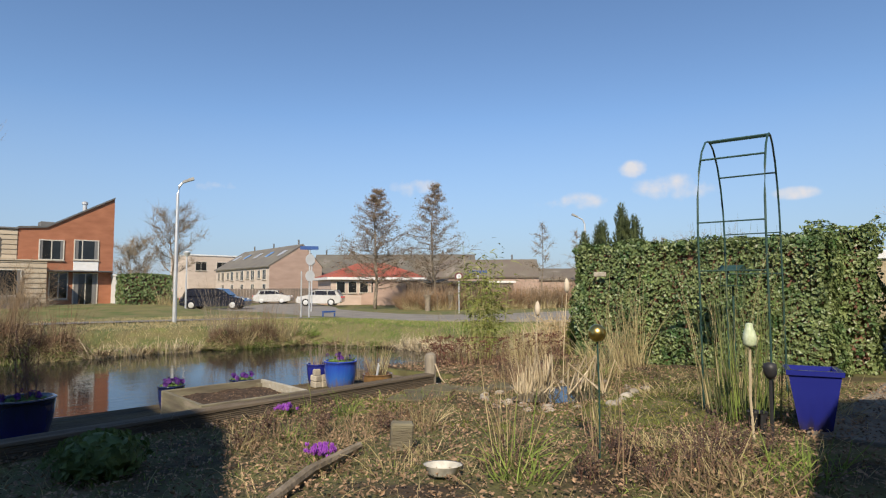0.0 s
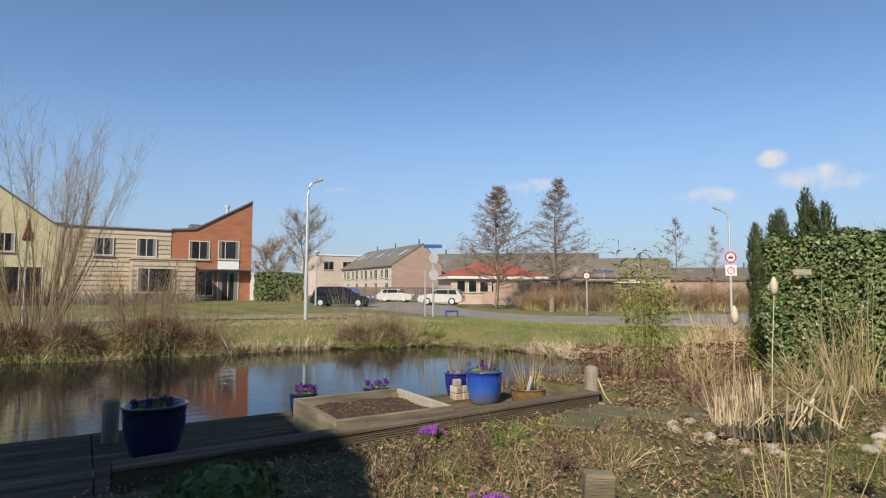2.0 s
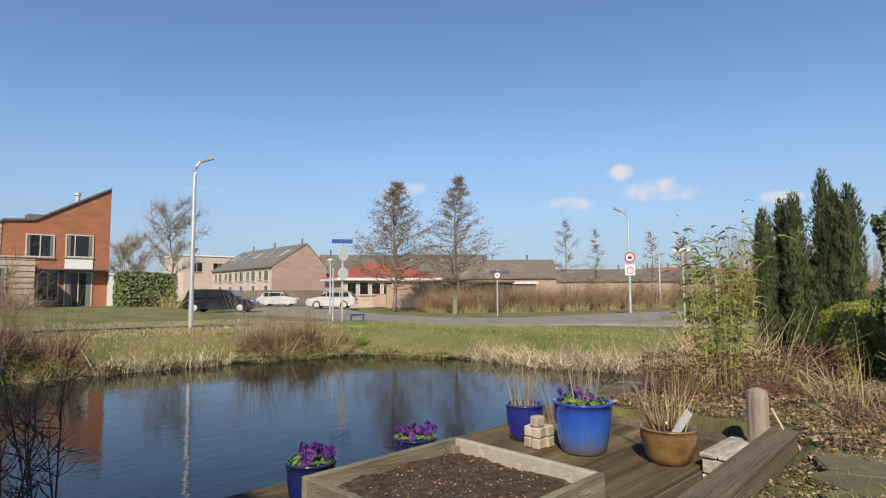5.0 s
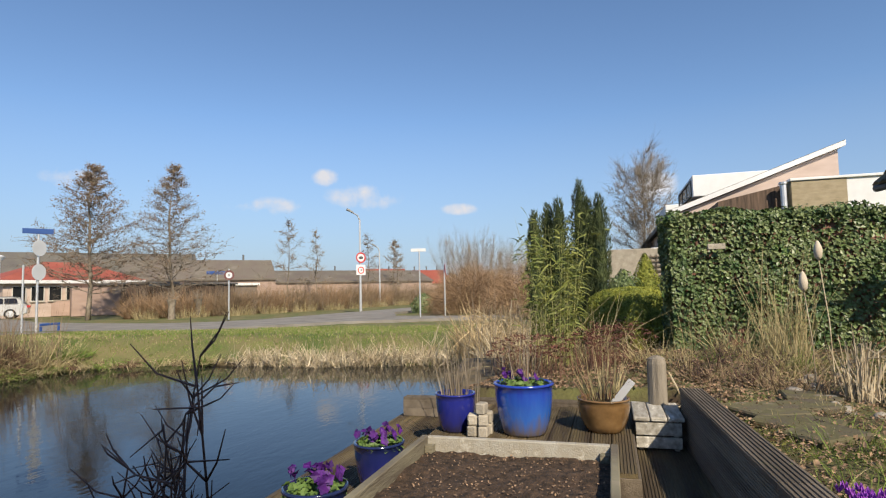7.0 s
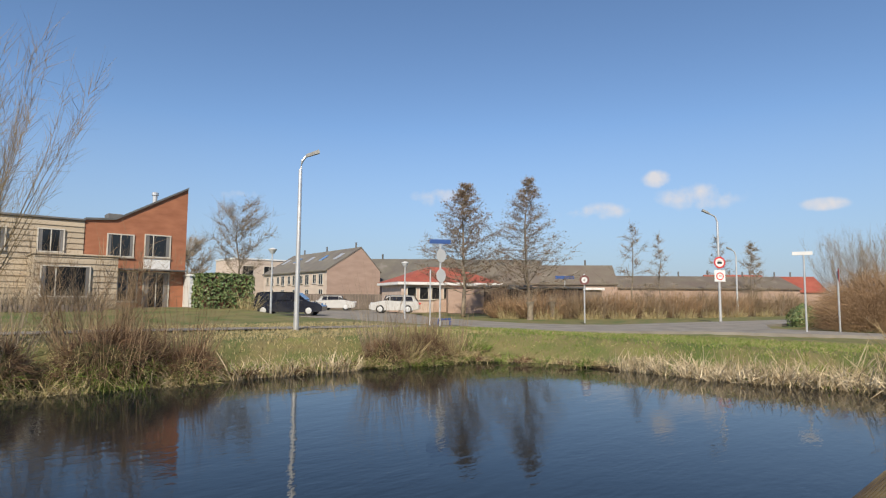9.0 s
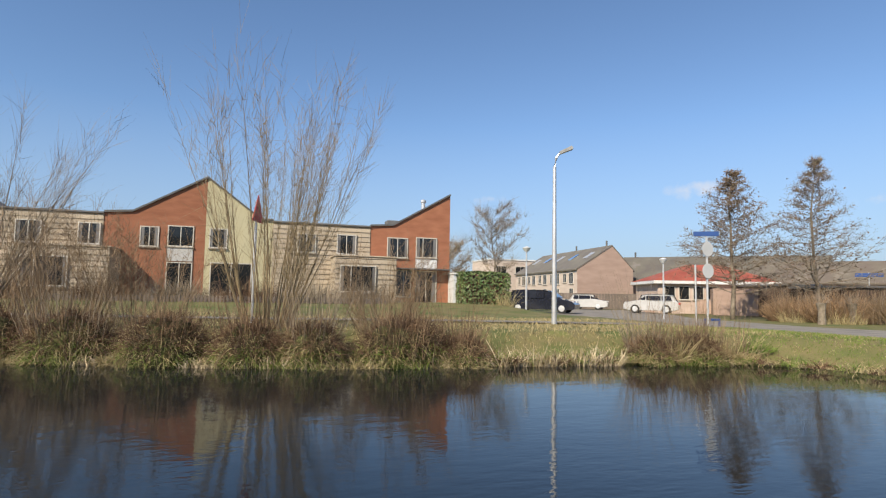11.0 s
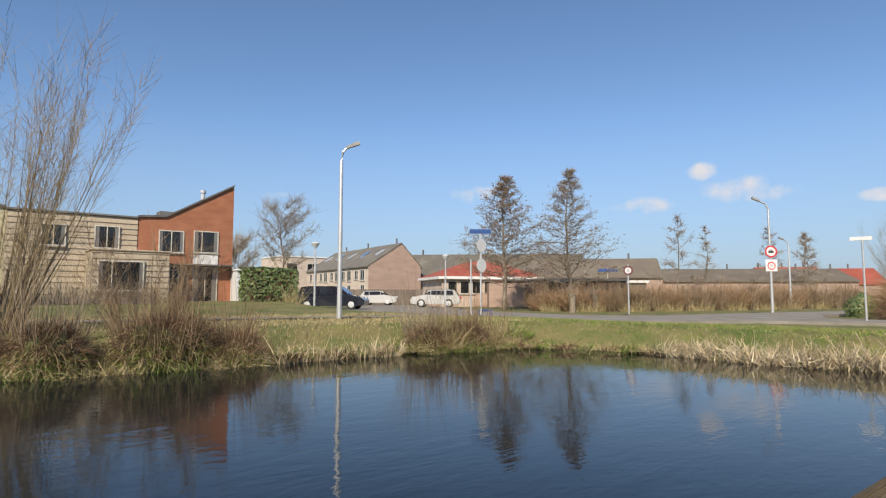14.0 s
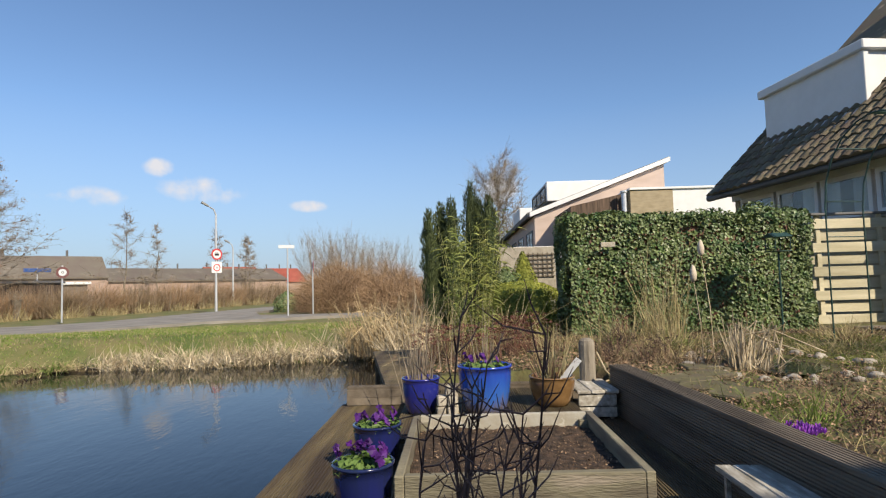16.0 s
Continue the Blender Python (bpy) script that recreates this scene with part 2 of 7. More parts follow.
SIGNBLUE = mat("sign_blue", (0.03, 0.075, 0.24), (0.035, 0.09, 0.28), 5, 0.45, 0.0, vary=0.05)
BLACK = mat("black_print", (0.02, 0.02, 0.02), (0.025, 0.025, 0.025), 5, 0.6, 0.0, vary=0.05)
BRICKRED = mat("red_brick", (0.27, 0.108, 0.06), (0.36, 0.15, 0.085), 1.2, 0.9, 0.5, 18, (1, 1, 3), vary=0.18)
SIDING = mat("beige_boards", (0.36, 0.30, 0.222), (0.45, 0.38, 0.29), 0.8, 0.85, 0.2, 20, (0.3, 0.3, 4), vary=0.12)
PALEGREEN = mat("pale_yellow_boards", (0.42, 0.38, 0.24), (0.48, 0.44, 0.29), 0.8, 0.85, 0.2, 20, vary=0.08)
PINKWALL = mat("pinkish_brick", (0.48, 0.40, 0.34), (0.56, 0.475, 0.41), 0.8, 0.9, 0.3, 16, (1, 1, 3), vary=0.12)
GABLEWALL = mat("brown_pink_gable_brick", (0.33, 0.235, 0.19), (0.40, 0.29, 0.235), 0.8, 0.9, 0.3, 16, (1, 1, 3), vary=0.1)
YELLOWBRICK = mat("yellow_brown_brick", (0.30, 0.245, 0.155), (0.40, 0.33, 0.22), 3, 0.9, 0.5, 18, (1, 1, 3), vary=0.2)
DARKWALL = mat("dark_shed_boards", (0.13, 0.105, 0.09), (0.20, 0.165, 0.14), 1.0, 0.9, 0.3, 18, vary=0.2)
ROOFGREY = mat("grey_roof_tiles", (0.12, 0.108, 0.10), (0.22, 0.20, 0.185), 0.7, 0.85, 0.6, 9, (1, 1, 1), cc=(0.155, 0.145, 0.12), vary=0.25)
ROOFBROWN = mat("brown_roof_tiles", (0.14, 0.112, 0.095), (0.25, 0.21, 0.18), 0.7, 0.85, 0.6, 9, cc=(0.16, 0.14, 0.11), vary=0.25)
SHEDWOOD = mat("dark_brown_shed_boards", (0.055, 0.038, 0.027), (0.15, 0.10, 0.07), 2.0, 0.85, 0.4, 20, (6, 6, 0.4), vary=0.3)
ROOFRED = mat("red_roof_tiles", (0.25, 0.062, 0.042), (0.33, 0.09, 0.06), 1.0, 0.8, 0.5, 12, vary=0.15)
TILE = mat("mossy_roof_tile", (0.15, 0.11, 0.08), (0.36, 0.265, 0.185), 4, 0.85, 0.5, 40, cc=(0.14, 0.12, 0.07), vary=0.45)
METALTRIM = mat("dark_roof_edge", (0.10, 0.10, 0.10), (0.14, 0.14, 0.14), 3, 0.6, 0.05)
RUBBER = mat("tyre_rubber", (0.02, 0.02, 0.02), (0.03, 0.03, 0.03), 9, 0.8, 0.1)
CARBLACK = mat("black_car_paint", (0.016, 0.018, 0.028), (0.02, 0.022, 0.034), 3, 0.2, 0.0, coat=0.8, vary=0.02)
CARWHITE = mat("white_car_paint", (0.46, 0.46, 0.46), (0.52, 0.52, 0.52), 3, 0.25, 0.0, coat=0.8, vary=0.02)
CURTAIN = mat("pale_curtain", (0.46, 0.45, 0.43), (0.58, 0.57, 0.55), 5, 0.9, 0.1, 20, (8, 8, 0.3), vary=0.2)
# shaded copy of the pale curtain: dimming by window glass put into its colour
CURTAINDIM = mat("curtain_dimmed", (0.13, 0.13, 0.13), (0.21, 0.205, 0.20), 5, 0.5, 0.1, 20, (8, 8, 0.3), vary=0.25)
NBWALL = mat("pale_pink_brick", (0.44, 0.345, 0.29), (0.52, 0.415, 0.355), 0.8, 0.9, 0.3, 16, (1, 1, 3), vary=0.1)
# near-black colour that stands in for the shade inside rooms
ROOMDARK = mat("painted_dim_room", (0.045, 0.04, 0.036), (0.085, 0.075, 0.066), 1.0, 0.9, 0.0, vary=0.2)

CREAM = mat("cream_window_frame", (0.50, 0.47, 0.41), (0.58, 0.55, 0.49), 3, 0.6, 0.03, vary=0.08)
BLEACHED = mat("bleached_board", (0.36, 0.34, 0.29), (0.56, 0.53, 0.46), 4, 0.85, 0.4, 40, (0.4, 3, 3), cc=(0.30, 0.27, 0.21), vary=0.2)
FLUFF = mat("bleached_fluff", (0.50, 0.42, 0.32), (0.60, 0.52, 0.41), 12, 0.95, 0.15, 160, vary=0.1)

GLASS = bpy.data.materials.new("window_glass")
GLASS.use_nodes = True
gb = GLASS.node_tree.nodes["Principled BSDF"]
gb.inputs["Base Color"].default_value = (0.75, 0.8, 0.8, 1)
gb.inputs["Roughness"].default_value, gb.inputs["Transmission Weight"].default_value, gb.inputs["IOR"].default_value = 0.03, 0.95, 1.45

DARKGLASS = mat("dark_window_glass", (0.012, 0.014, 0.016), (0.02, 0.022, 0.024), 2, 0.06, 0.0, vary=0.05, spec=0.5)
WATER = bpy.data.materials.new("pond_water")
WATER.use_nodes = True
n_, l_ = WATER.node_tree.nodes, WATER.node_tree.links
wb = n_["Principled BSDF"]
wb.inputs["Base Color"].default_value = (0.008, 0.011, 0.013, 1)
wb.inputs["Roughness"].default_value, wb.inputs["IOR"].default_value = 0.025, 1.33
g_ = n_.new("ShaderNodeNewGeometry")
heights = []
for scale_, str_, sx in ((1.1, 0.6, 0.35), (5.0, 0.42, 0.4), (16.0, 0.16, 0.5)):
    mp_ = n_.new("ShaderNodeMapping")
    mp_.inputs["Scale"].default_value, mp_.inputs["Rotation"].default_value = (sx, 1, 1), (0, 0, radians(-35))
    l_.new(g_.outputs["Position"], mp_.inputs["Vector"])
    t_ = n_.new("ShaderNodeTexNoise")
    t_.inputs["Scale"].default_value, t_.inputs["Detail"].default_value = scale_, 3.0
    l_.new(mp_.outputs[0], t_.inputs["Vector"])
    k_ = n_.new("ShaderNodeMath")
    k_.operation = "MULTIPLY"
    k_.inputs[1].default_value = str_
    l_.new(t_.outputs["Fac"], k_.inputs[0])
    heights.append(k_)
s1 = n_.new("ShaderNodeMath")
l_.new(heights[0].outputs[0], s1.inputs[0])
l_.new(heights[1].outputs[0], s1.inputs[1])
s2 = n_.new("ShaderNodeMath")
l_.new(s1.outputs[0], s2.inputs[0])
l_.new(heights[2].outputs[0], s2.inputs[1])
bp_ = n_.new("ShaderNodeBump")
bp_.inputs["Strength"].default_value, bp_.inputs["Distance"].default_value = 0.62, 0.012
l_.new(s2.outputs[0], bp_.inputs["Height"])
l_.new(bp_.outputs[0], wb.inputs["Normal"])


# ---------------------------------------------------------------- mesh tools
class Mesh:
    """Collects vertices and faces, then becomes one mesh."""

    def __init__(self):
        self.v, self.f, self.n = [], [], 0

    def add(self, verts, faces):
        verts = np.asarray(verts, dtype=float).reshape(-1, 3)
        self.v.append(verts)
        self.f.extend(tuple(i + self.n for i in f) for f in faces)
        self.n += len(verts)

    def add_quads(self, verts, quads):
        self.v.append(verts)
        self.f.extend((quads + self.n).tolist())
        self.n += len(verts)

    def box(self, x0, y0, z0, x1, y1, z1, b=0.0):
        """A box with its long edges chamfered by b."""
        if b <= 0:
            v = [(x, y, z) for z in (z0, z1) for x, y in ((x0, y0), (x1, y0), (x1, y1), (x0, y1))]
            self.add(v, [(3, 2, 1, 0), (4, 5, 6, 7), (0, 1, 5, 4), (1, 2, 6, 5), (2, 3, 7, 6), (3, 0, 4, 7)])
            return
        rings = []
        for z, i in ((z0, b), (z0 + b, 0), (z1 - b, 0), (z1, b)):
            rings += [(x0 + b, y0 + i, z), (x1 - b, y0 + i, z), (x1 - i, y0 + b, z), (x1 - i, y1 - b, z), (x1 - b, y1 - i, z), (x0 + b, y1 - i, z), (x0 + i, y1 - b, z), (x0 + i, y0 + b, z)]
        f = [tuple(range(7, -1, -1)), tuple(range(24, 32))]
        f += [(r * 8 + k, r * 8 + (k + 1) % 8, r * 8 + 8 + (k + 1) % 8, r * 8 + 8 + k) for r in range(3) for k in range(8)]
        self.add(rings, f)

    def prism(self, poly, lift, axis="y", at=0.0):
        """A polygon in the plane across axis, pushed along it from at by lift."""
        out = []
        for d in (at, at + lift):
            for a, c in poly:
                out.append((d, a, c) if axis == "x" else (a, d, c) if axis == "y" else (a, c, d))
        k = len(poly)
        self.add(out, [tuple(range(k - 1, -1, -1)), tuple(range(k, 2 * k))] + [(i, (i + 1) % k, k + (i + 1) % k, k + i) for i in range(k)])

    def lathe(self, prof, seg=28, x=0.0, y=0.0, z=0.0):
        v = [(x + r * math.cos(2 * math.pi * k / seg), y + r * math.sin(2 * math.pi * k / seg), z + h) for r, h in prof for k in range(seg)]
        f = [(i * seg + k, i * seg + (k + 1) % seg, (i + 1) * seg + (k + 1) % seg, (i + 1) * seg + k) for i in range(len(prof) - 1) for k in range(seg)]
        f += [tuple(range(seg - 1, -1, -1)), tuple((len(prof) - 1) * seg + k for k in range(seg))]
        self.add(v, f)

    def tube(self, pts, radii, seg=8):
        pts = [Vector(p) for p in pts]
        if isinstance(radii, (int, float)):
            radii = [radii] * len(pts)
        v = []
        for i, p in enumerate(pts):
            d = (pts[min(i + 1, len(pts) - 1)] - pts[max(i - 1, 0)]).normalized()
            a = d.cross(Vector((0, 0, 1)) if abs(d.z) < 0.95 else Vector((1, 0, 0))).normalized()
            c = d.cross(a)
            v += [p + (a * math.cos(2 * math.pi * k / seg) + c * math.sin(2 * math.pi * k / seg)) * radii[i] for k in range(seg)]
        f = [(i * seg + k, i * seg + (k + 1) % seg, (i + 1) * seg + (k + 1) % seg, (i + 1) * seg + k) for i in range(len(pts) - 1) for k in range(seg)]
        f += [tuple(range(seg - 1, -1, -1)), tuple((len(pts) - 1) * seg + k for k in range(seg))]
        self.add([tuple(q) for q in v], f)

    def leaves(self, pos, nor, size, rs, slim=0.7):
        """Pointed leaves, folded along the middle, at pos facing about nor."""
        k = len(pos)
        nor = nor + rs.normal(0, 0.45, (k, 3))
        nor /= np.linalg.norm(nor, axis=1)[:, None] + 1e-9
        a = np.cross(nor, rs.normal(0, 1, (k, 3)))
        a /= np.linalg.norm(a, axis=1)[:, None] + 1e-9
        c = np.cross(nor, a)
        s = (size * rs.uniform(0.6, 1.3, k))[:, None]
        v = np.stack([pos - a * s, pos + c * s * slim + nor * s * 0.25, pos + a * s, pos - c * s * slim + nor * s * 0.25], 1).reshape(-1, 3)
        self.add_quads(v, np.arange(4 * k).reshape(k, 4))

    def strands(self, pos, dirs, length, width, rs, droop=0.0, curl=0.0, segs=3, sides=3, taper=0.85):
        """Thin tapering stems, blades or twigs, all at once."""
        k = len(pos)
        dirs = dirs / (np.linalg.norm(dirs, axis=1)[:, None] + 1e-9)
        length = np.broadcast_to(length, (k,)).astype(float)
        width = np.broadcast_to(width, (k,)).astype(float)
        a = np.cross(dirs, rs.normal(0, 1, (k, 3)))
        a /= np.linalg.norm(a, axis=1)[:, None] + 1e-9
        c = np.cross(dirs, a)
        bend = rs.normal(0, 1, (k, 3)) * curl
        bend[:, 2] -= droop
        rings = []
        for i in range(segs + 1):
            s = i / segs
            mid = pos + dirs * (length * s)[:, None] + bend * (length * s * s)[:, None]
            r = (width * (1 - taper * s))[:, None]
            if sides == 2:
                rings += [mid - a * r, mid + a * r]
            else:
                rings += [mid + (a * math.cos(2 * math.pi * j / sides) + c * math.sin(2 * math.pi * j / sides)) * r for j in range(sides)]
        v = np.stack(rings, 1).reshape(-1, 3)
        per = sides * (segs + 1)
        q = []
        for i in range(segs):
            for j in range(1 if sides == 2 else sides):
                j2 = (j + 1) % sides
                q.append((i * sides + j, i * sides + j2, (i + 1) * sides + j2, (i + 1) * sides + j))
        q = (np.array(q)[None] + (np.arange(k) * per)[:, None, None]).reshape(-1, 4)
        self.add_quads(v, q)

    def data(self, name, material, smooth=False):
        me = bpy.data.meshes.new(name)
        me.from_pydata(np.concatenate(self.v).tolist(), [], self.f)
        me.materials.append(material)
        if smooth:
            me.polygons.foreach_set("use_smooth", [True] * len(me.polygons))
        me.update()
        return me


JOINED = {"cane_mass", "seed_head_mass", "stem_mass", "stems", "twig_mass", "limb_structure", "catkin_mass", "shoot_mass", "canes", "leaves", "seed_heads", "petals", "main_shoots", "side_twigs", "catkins", "foliage", "crown", "shoots", "wood_chips", "cladding"}


def thing(name, loc, label, category, group="", kind=""):
    ob = new(name)
    ob.location = loc
    ob.empty_display_size = 0.1
    return tagged(ob, label, category, group, kind)


def part(name, m, material, parent, label="", smooth=False, loc=None, rz=0.0):
    """One mesh object under a thing or a part."""
    ob = new(name, m.data(name, material, smooth) if isinstance(m, Mesh) else m)
    ob.parent = parent
    if loc:
        ob.location = loc
    if rz:
        ob.rotation_euler = (0, 0, rz)
    return tagged(ob, label, kind="stuff" if name in JOINED else "")


def single(name, m, material, loc, label, category, group="", kind="", smooth=False):
    ob = new(name, m.data(name, material, smooth))
    ob.location = loc
    return tagged(ob, label, category, group, kind)


def rs_(seed):
    return np.random.RandomState(seed)


def smooth01(t):
    t = np.clip(t, 0, 1)
    return t * t * (3 - 2 * t)


# ---------------------------------------------------------------- ground and water
WATER_Z = -0.30
SHORE = np.array([(-60, 8.45), (-6, 8.45), (5.3, 8.45), (6.6, 8.2), (9.2, 8.1), (11.2, 8.5), (12.4, 9.6), (11.95, 11.3), (11.6, 13.4), (11.65, 15.4), (11.1, 17.4), (9.8, 18.4), (7.2, 18.85), (5.3, 19.0), (3.3, 19.15), (0.4, 19.35), (-2.8, 20.1), (-5.7, 21.2), (-60, 42)])


def shore_distance(x, y):
    """Metres to the waterline, negative in the water."""
    d = np.full(x.shape, 1e9)
    inside = np.zeros(x.shape, bool)
    k = len(SHORE)
    for i in range(k):
        (ax, ay), (bx, by) = SHORE[i], SHORE[(i + 1) % k]
        t = np.clip(((x - ax) * (bx - ax) + (y - ay) * (by - ay)) / ((bx - ax) ** 2 + (by - ay) ** 2), 0, 1)
        d = np.minimum(d, np.hypot(x - ax - t * (bx - ax), y - ay - t * (by - ay)))
        cross = ((ay > y) != (by > y)) & (x < (bx - ax) * (y - ay) / (by - ay + 1e-12) + ax)
        inside ^= cross
    return np.where(inside, -d, d)


def land(x, y):
    garden = 0.56 - 0.13 * smooth01((y - 2.6) / 2.0) + 0.12 * smooth01((x - 6.0) / 1.4) * smooth01((y - 2.6) / 2.0) - 0.4 * smooth01((0.7 - x) / 1.6) * smooth01((y - 4.2) / 1.6)
    garden = np.where(x > 5.2, np.minimum(garden, 0.56 - 0.16 * smooth01((y - 5.2) / 2.0)), garden)
    far = 0.30 * smooth01((20 - x) / 9) + 0.05 + 0.42 * smooth01((y - 27) / 10) * smooth01((13.5 - x) / 3)
    side = smooth01((y - 9.0) / 3.0 + np.clip((x - 13) / 4, -3, 1))
    return garden * (1 - side) + far * side


def height(x, y):
    x, y = np.asarray(x, float), np.asarray(y, float)
    d = shore_distance(x, y)
    near = (y < 10) & (x < 12)
    top = land(x, y)
    z = np.where(d < 0, WATER_Z - 0.05 - np.minimum(0.9, -d * 0.7), WATER_Z - 0.05 + (top - WATER_Z + 0.05) * smooth01(d / np.where(near, 0.5, 2.0) * 0.9 + 0.12))
    under = (x > -4.6) & (x < 5.42) & (y > 5.84 + 0.055 * (x - 0.5)) & (y < 8.9)
    return np.where(under, np.minimum(z, -0.2), z)


def h_at(x, y):
    return float(height(np.array([x]), np.array([y]))[0])


def lines(*spans):
    out = []
    for a, b, s in spans:
        out += list(np.arange(a, b, s))
    return np.array(out + [spans[-1][1]])


gx = lines((-2500, -200, 500), (-200, -40, 20), (-40, -5, 0.7), (-5, 12, 0.12), (12, 45, 0.5), (45, 200, 10), (200, 2500, 460))
gy = lines((-2500, -200, 500), (-200, -6, 16), (-6, 9.2, 0.12), (9.2, 26, 0.35), (26, 60, 1.2), (60, 200, 14), (200, 2500, 460))
X, Y = np.meshgrid(gx, gy, indexing="ij")
Z = height(X, Y)
rough_ = np.array([noise.noise((x * 2.3, y * 2.3, 0)) + 0.6 * noise.noise((x * 7, y * 7, 3)) for x, y in zip(X.ravel(), Y.ravel())]).reshape(X.shape)
bed = (X > -5) & (X < 12.5) & (Y < 8.8)
Z = Z + rough_ * np.where(bed, 0.022, 0.03) * (np.abs(X) < 60) * (Z > WATER_Z)
gm = Mesh()

idx = np.arange(X.size).reshape(X.shape)
quads = np.stack([idx[:-1, :-1], idx[1:, :-1], idx[1:, 1:], idx[:-1, 1:]], -1).reshape(-1, 4)
gm.add_quads(np.stack([X, Y, Z], -1).reshape(-1, 3), quads)
ground = single("ground", gm, GRASS, (0, 0, 0), "grassy banks, lawns and leaf-strewn garden soil", "ground", kind="structure", smooth=True)
ground.data.materials.append(SOIL)
cx, cy = (X[:-1, :-1] + X[1:, 1:]) / 2, (Y[:-1, :-1] + Y[1:, 1:]) / 2
wob = np.array([noise.noise((x * 0.6, y * 0.6, 9)) for x, y in zip(cx.ravel(), cy.ravel())]).reshape(cx.shape)
soil = ((cx > -6) & (cx < 13 + wob * 2) & (cy < 9.5) & (cy > -20)) | (shore_distance(cx, cy) < 0.25 + wob * 0.5)
ground.data.polygons.foreach_set("material_index", soil.ravel().astype(np.int32))

wm = Mesh()
wm.add([(-400, 8.0, WATER_Z), (30, 8.0, WATER_Z), (30, 40, WATER_Z), (-60, 60, WATER_Z), (-400, 60, WATER_Z)], [(0, 1, 2, 3, 4)])
water = single("water", wm, WATER, (0, 0, 0), "still dark pond with fine ripples and mirrored sky", "water", kind="structure")


def strip(name, pts, label, material=ASPHALT):
    """A flat paved polygon laid just above the ground, with a shallow rim."""
    m = Mesh()
    top = [(x, y, 0.0) for x, y in pts]
    m.add(top + [(x, y, -0.25) for x, y in pts], [tuple(range(len(pts)))] + [(i, i + len(pts), (i + 1) % len(pts) + len(pts), (i + 1) % len(pts)) for i in range(len(pts))])
    return m


rp = [(12.0, 24.3), (13.5, 22.4), (17.5, 20.3), (21.3, 17.4), (23.4, 13.4), (24.4, 9.5), (26.4, 9.2), (25.6, 13.4), (26.0, 16.6), (30.0, 18.2), (36.0, 17.6), (52, 15), (52, 17.5), (37, 20.4), (28.5, 21.9), (23.8, 22.4), (21.6, 23.9), (20.9, 26.2), (21.4, 30.0), (22.6, 35), (25.5, 40), (30.0, 52), (27.5, 55), (19.0, 44), (13.5, 43.5), (13.5, 38), (17.0, 36.0), (15.5, 29.0)]
road = single("road", strip("road", rp, ""), ASPHALT, (0, 0, 0.16), "grey asphalt street and parking bay beyond the pond", "road", kind="structure")
fp = [(-40, 32.5), (-12, 27.6), (-2, 25.6), (4.9, 24.6), (9.8, 23.2), (13.5, 22.6), (13.2, 24.0), (10.2, 24.4), (5.1, 25.9), (-1.8, 26.9), (-12, 28.9), (-40, 33.8)]
fm = Mesh()
half = len(fp) // 2
for i in range(half):
    j = len(fp) - 1 - i
    fm.add([(*fp[i], h_at(*fp[i]) + 0.05), (*fp[j], h_at(*fp[j]) + 0.05)], [])
fm.f = [(2 * i, 2 * i + 2, 2 * i + 3, 2 * i + 1) for i in range(half - 1)]
footpath = single("footpath", fm, ASPHALT, (0, 0, 0), "narrow grey footpath along the far bank", "path", kind="structure")


# ---------------------------------------------------------------- houses
def window_part(parent, x0, z0, x1, z1, y, bars=(0.5,), face=-1, name="window", curtain=0.0, axis="y", sash=CREAM, w=0.055, clear=False):
    """A framed window in a wall across y (or x), looking towards face."""
    def bx(m, a0, b0, c0, a1, b1, c1):
        if axis == "y":
            m.box(a0, min(b0, b1), c0, a1, max(b0, b1), c1)
        else:
            m.box(min(b0, b1), a0, c0, max(b0, b1), a1, c1)
    f = Mesh()
    out = y + face * 0.05
    for a0, c0, a1, c1 in ((x0, z0, x1, z0 + w), (x0, z1 - w, x1, z1), (x0, z0 + w, x0 + w, z1 - w), (x1 - w, z0 + w, x1, z1 - w)):
        bx(f, a0, y - face * 0.02, c0, a1, out, c1)
    for b in bars:
        xm = x0 + (x1 - x0) * b
        bx(f, xm - w * 0.4, y - face * 0.02, z0 + w, xm + w * 0.4, out - face * 0.01, z1 - w)
    win = part(name, f, sash, parent)
    g = Mesh()
    bx(g, x0 + w, y + face * 0.012, z0 + w, x1 - w, y + face * 0.02, z1 - w)
    p = part("pane", g, GLASS if clear else DARKGLASS, win)
    p.visible_shadow = False
    # flat sheet just behind the pane, coloured dark as an unlit interior
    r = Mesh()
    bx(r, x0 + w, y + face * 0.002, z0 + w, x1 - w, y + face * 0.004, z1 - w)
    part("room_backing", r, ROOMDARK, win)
    if curtain:
        for side in (0, 1):
            cm = Mesh()
            cw = (x1 - x0 - 2 * w) * curtain
            a = x0 + w if side == 0 else x1 - w - cw
            # at opaque panes the curtain hangs outside, so its colour is darkened instead
            o = 0.006 if clear else 0.022
            bx(cm, a, y + face * o, z0 + w, a + cw, y + face * (o + 0.003), z1 - w)
            part("curtain", cm, CURTAIN if clear else CURTAINDIM, win)
    s = Mesh()
    bx(s, x0 - 0.04, y, z0 - 0.06, x1 + 0.04, y + face * 0.09, z0 - 0.002)
    part("window_sill", s, STONE, win)
    return win


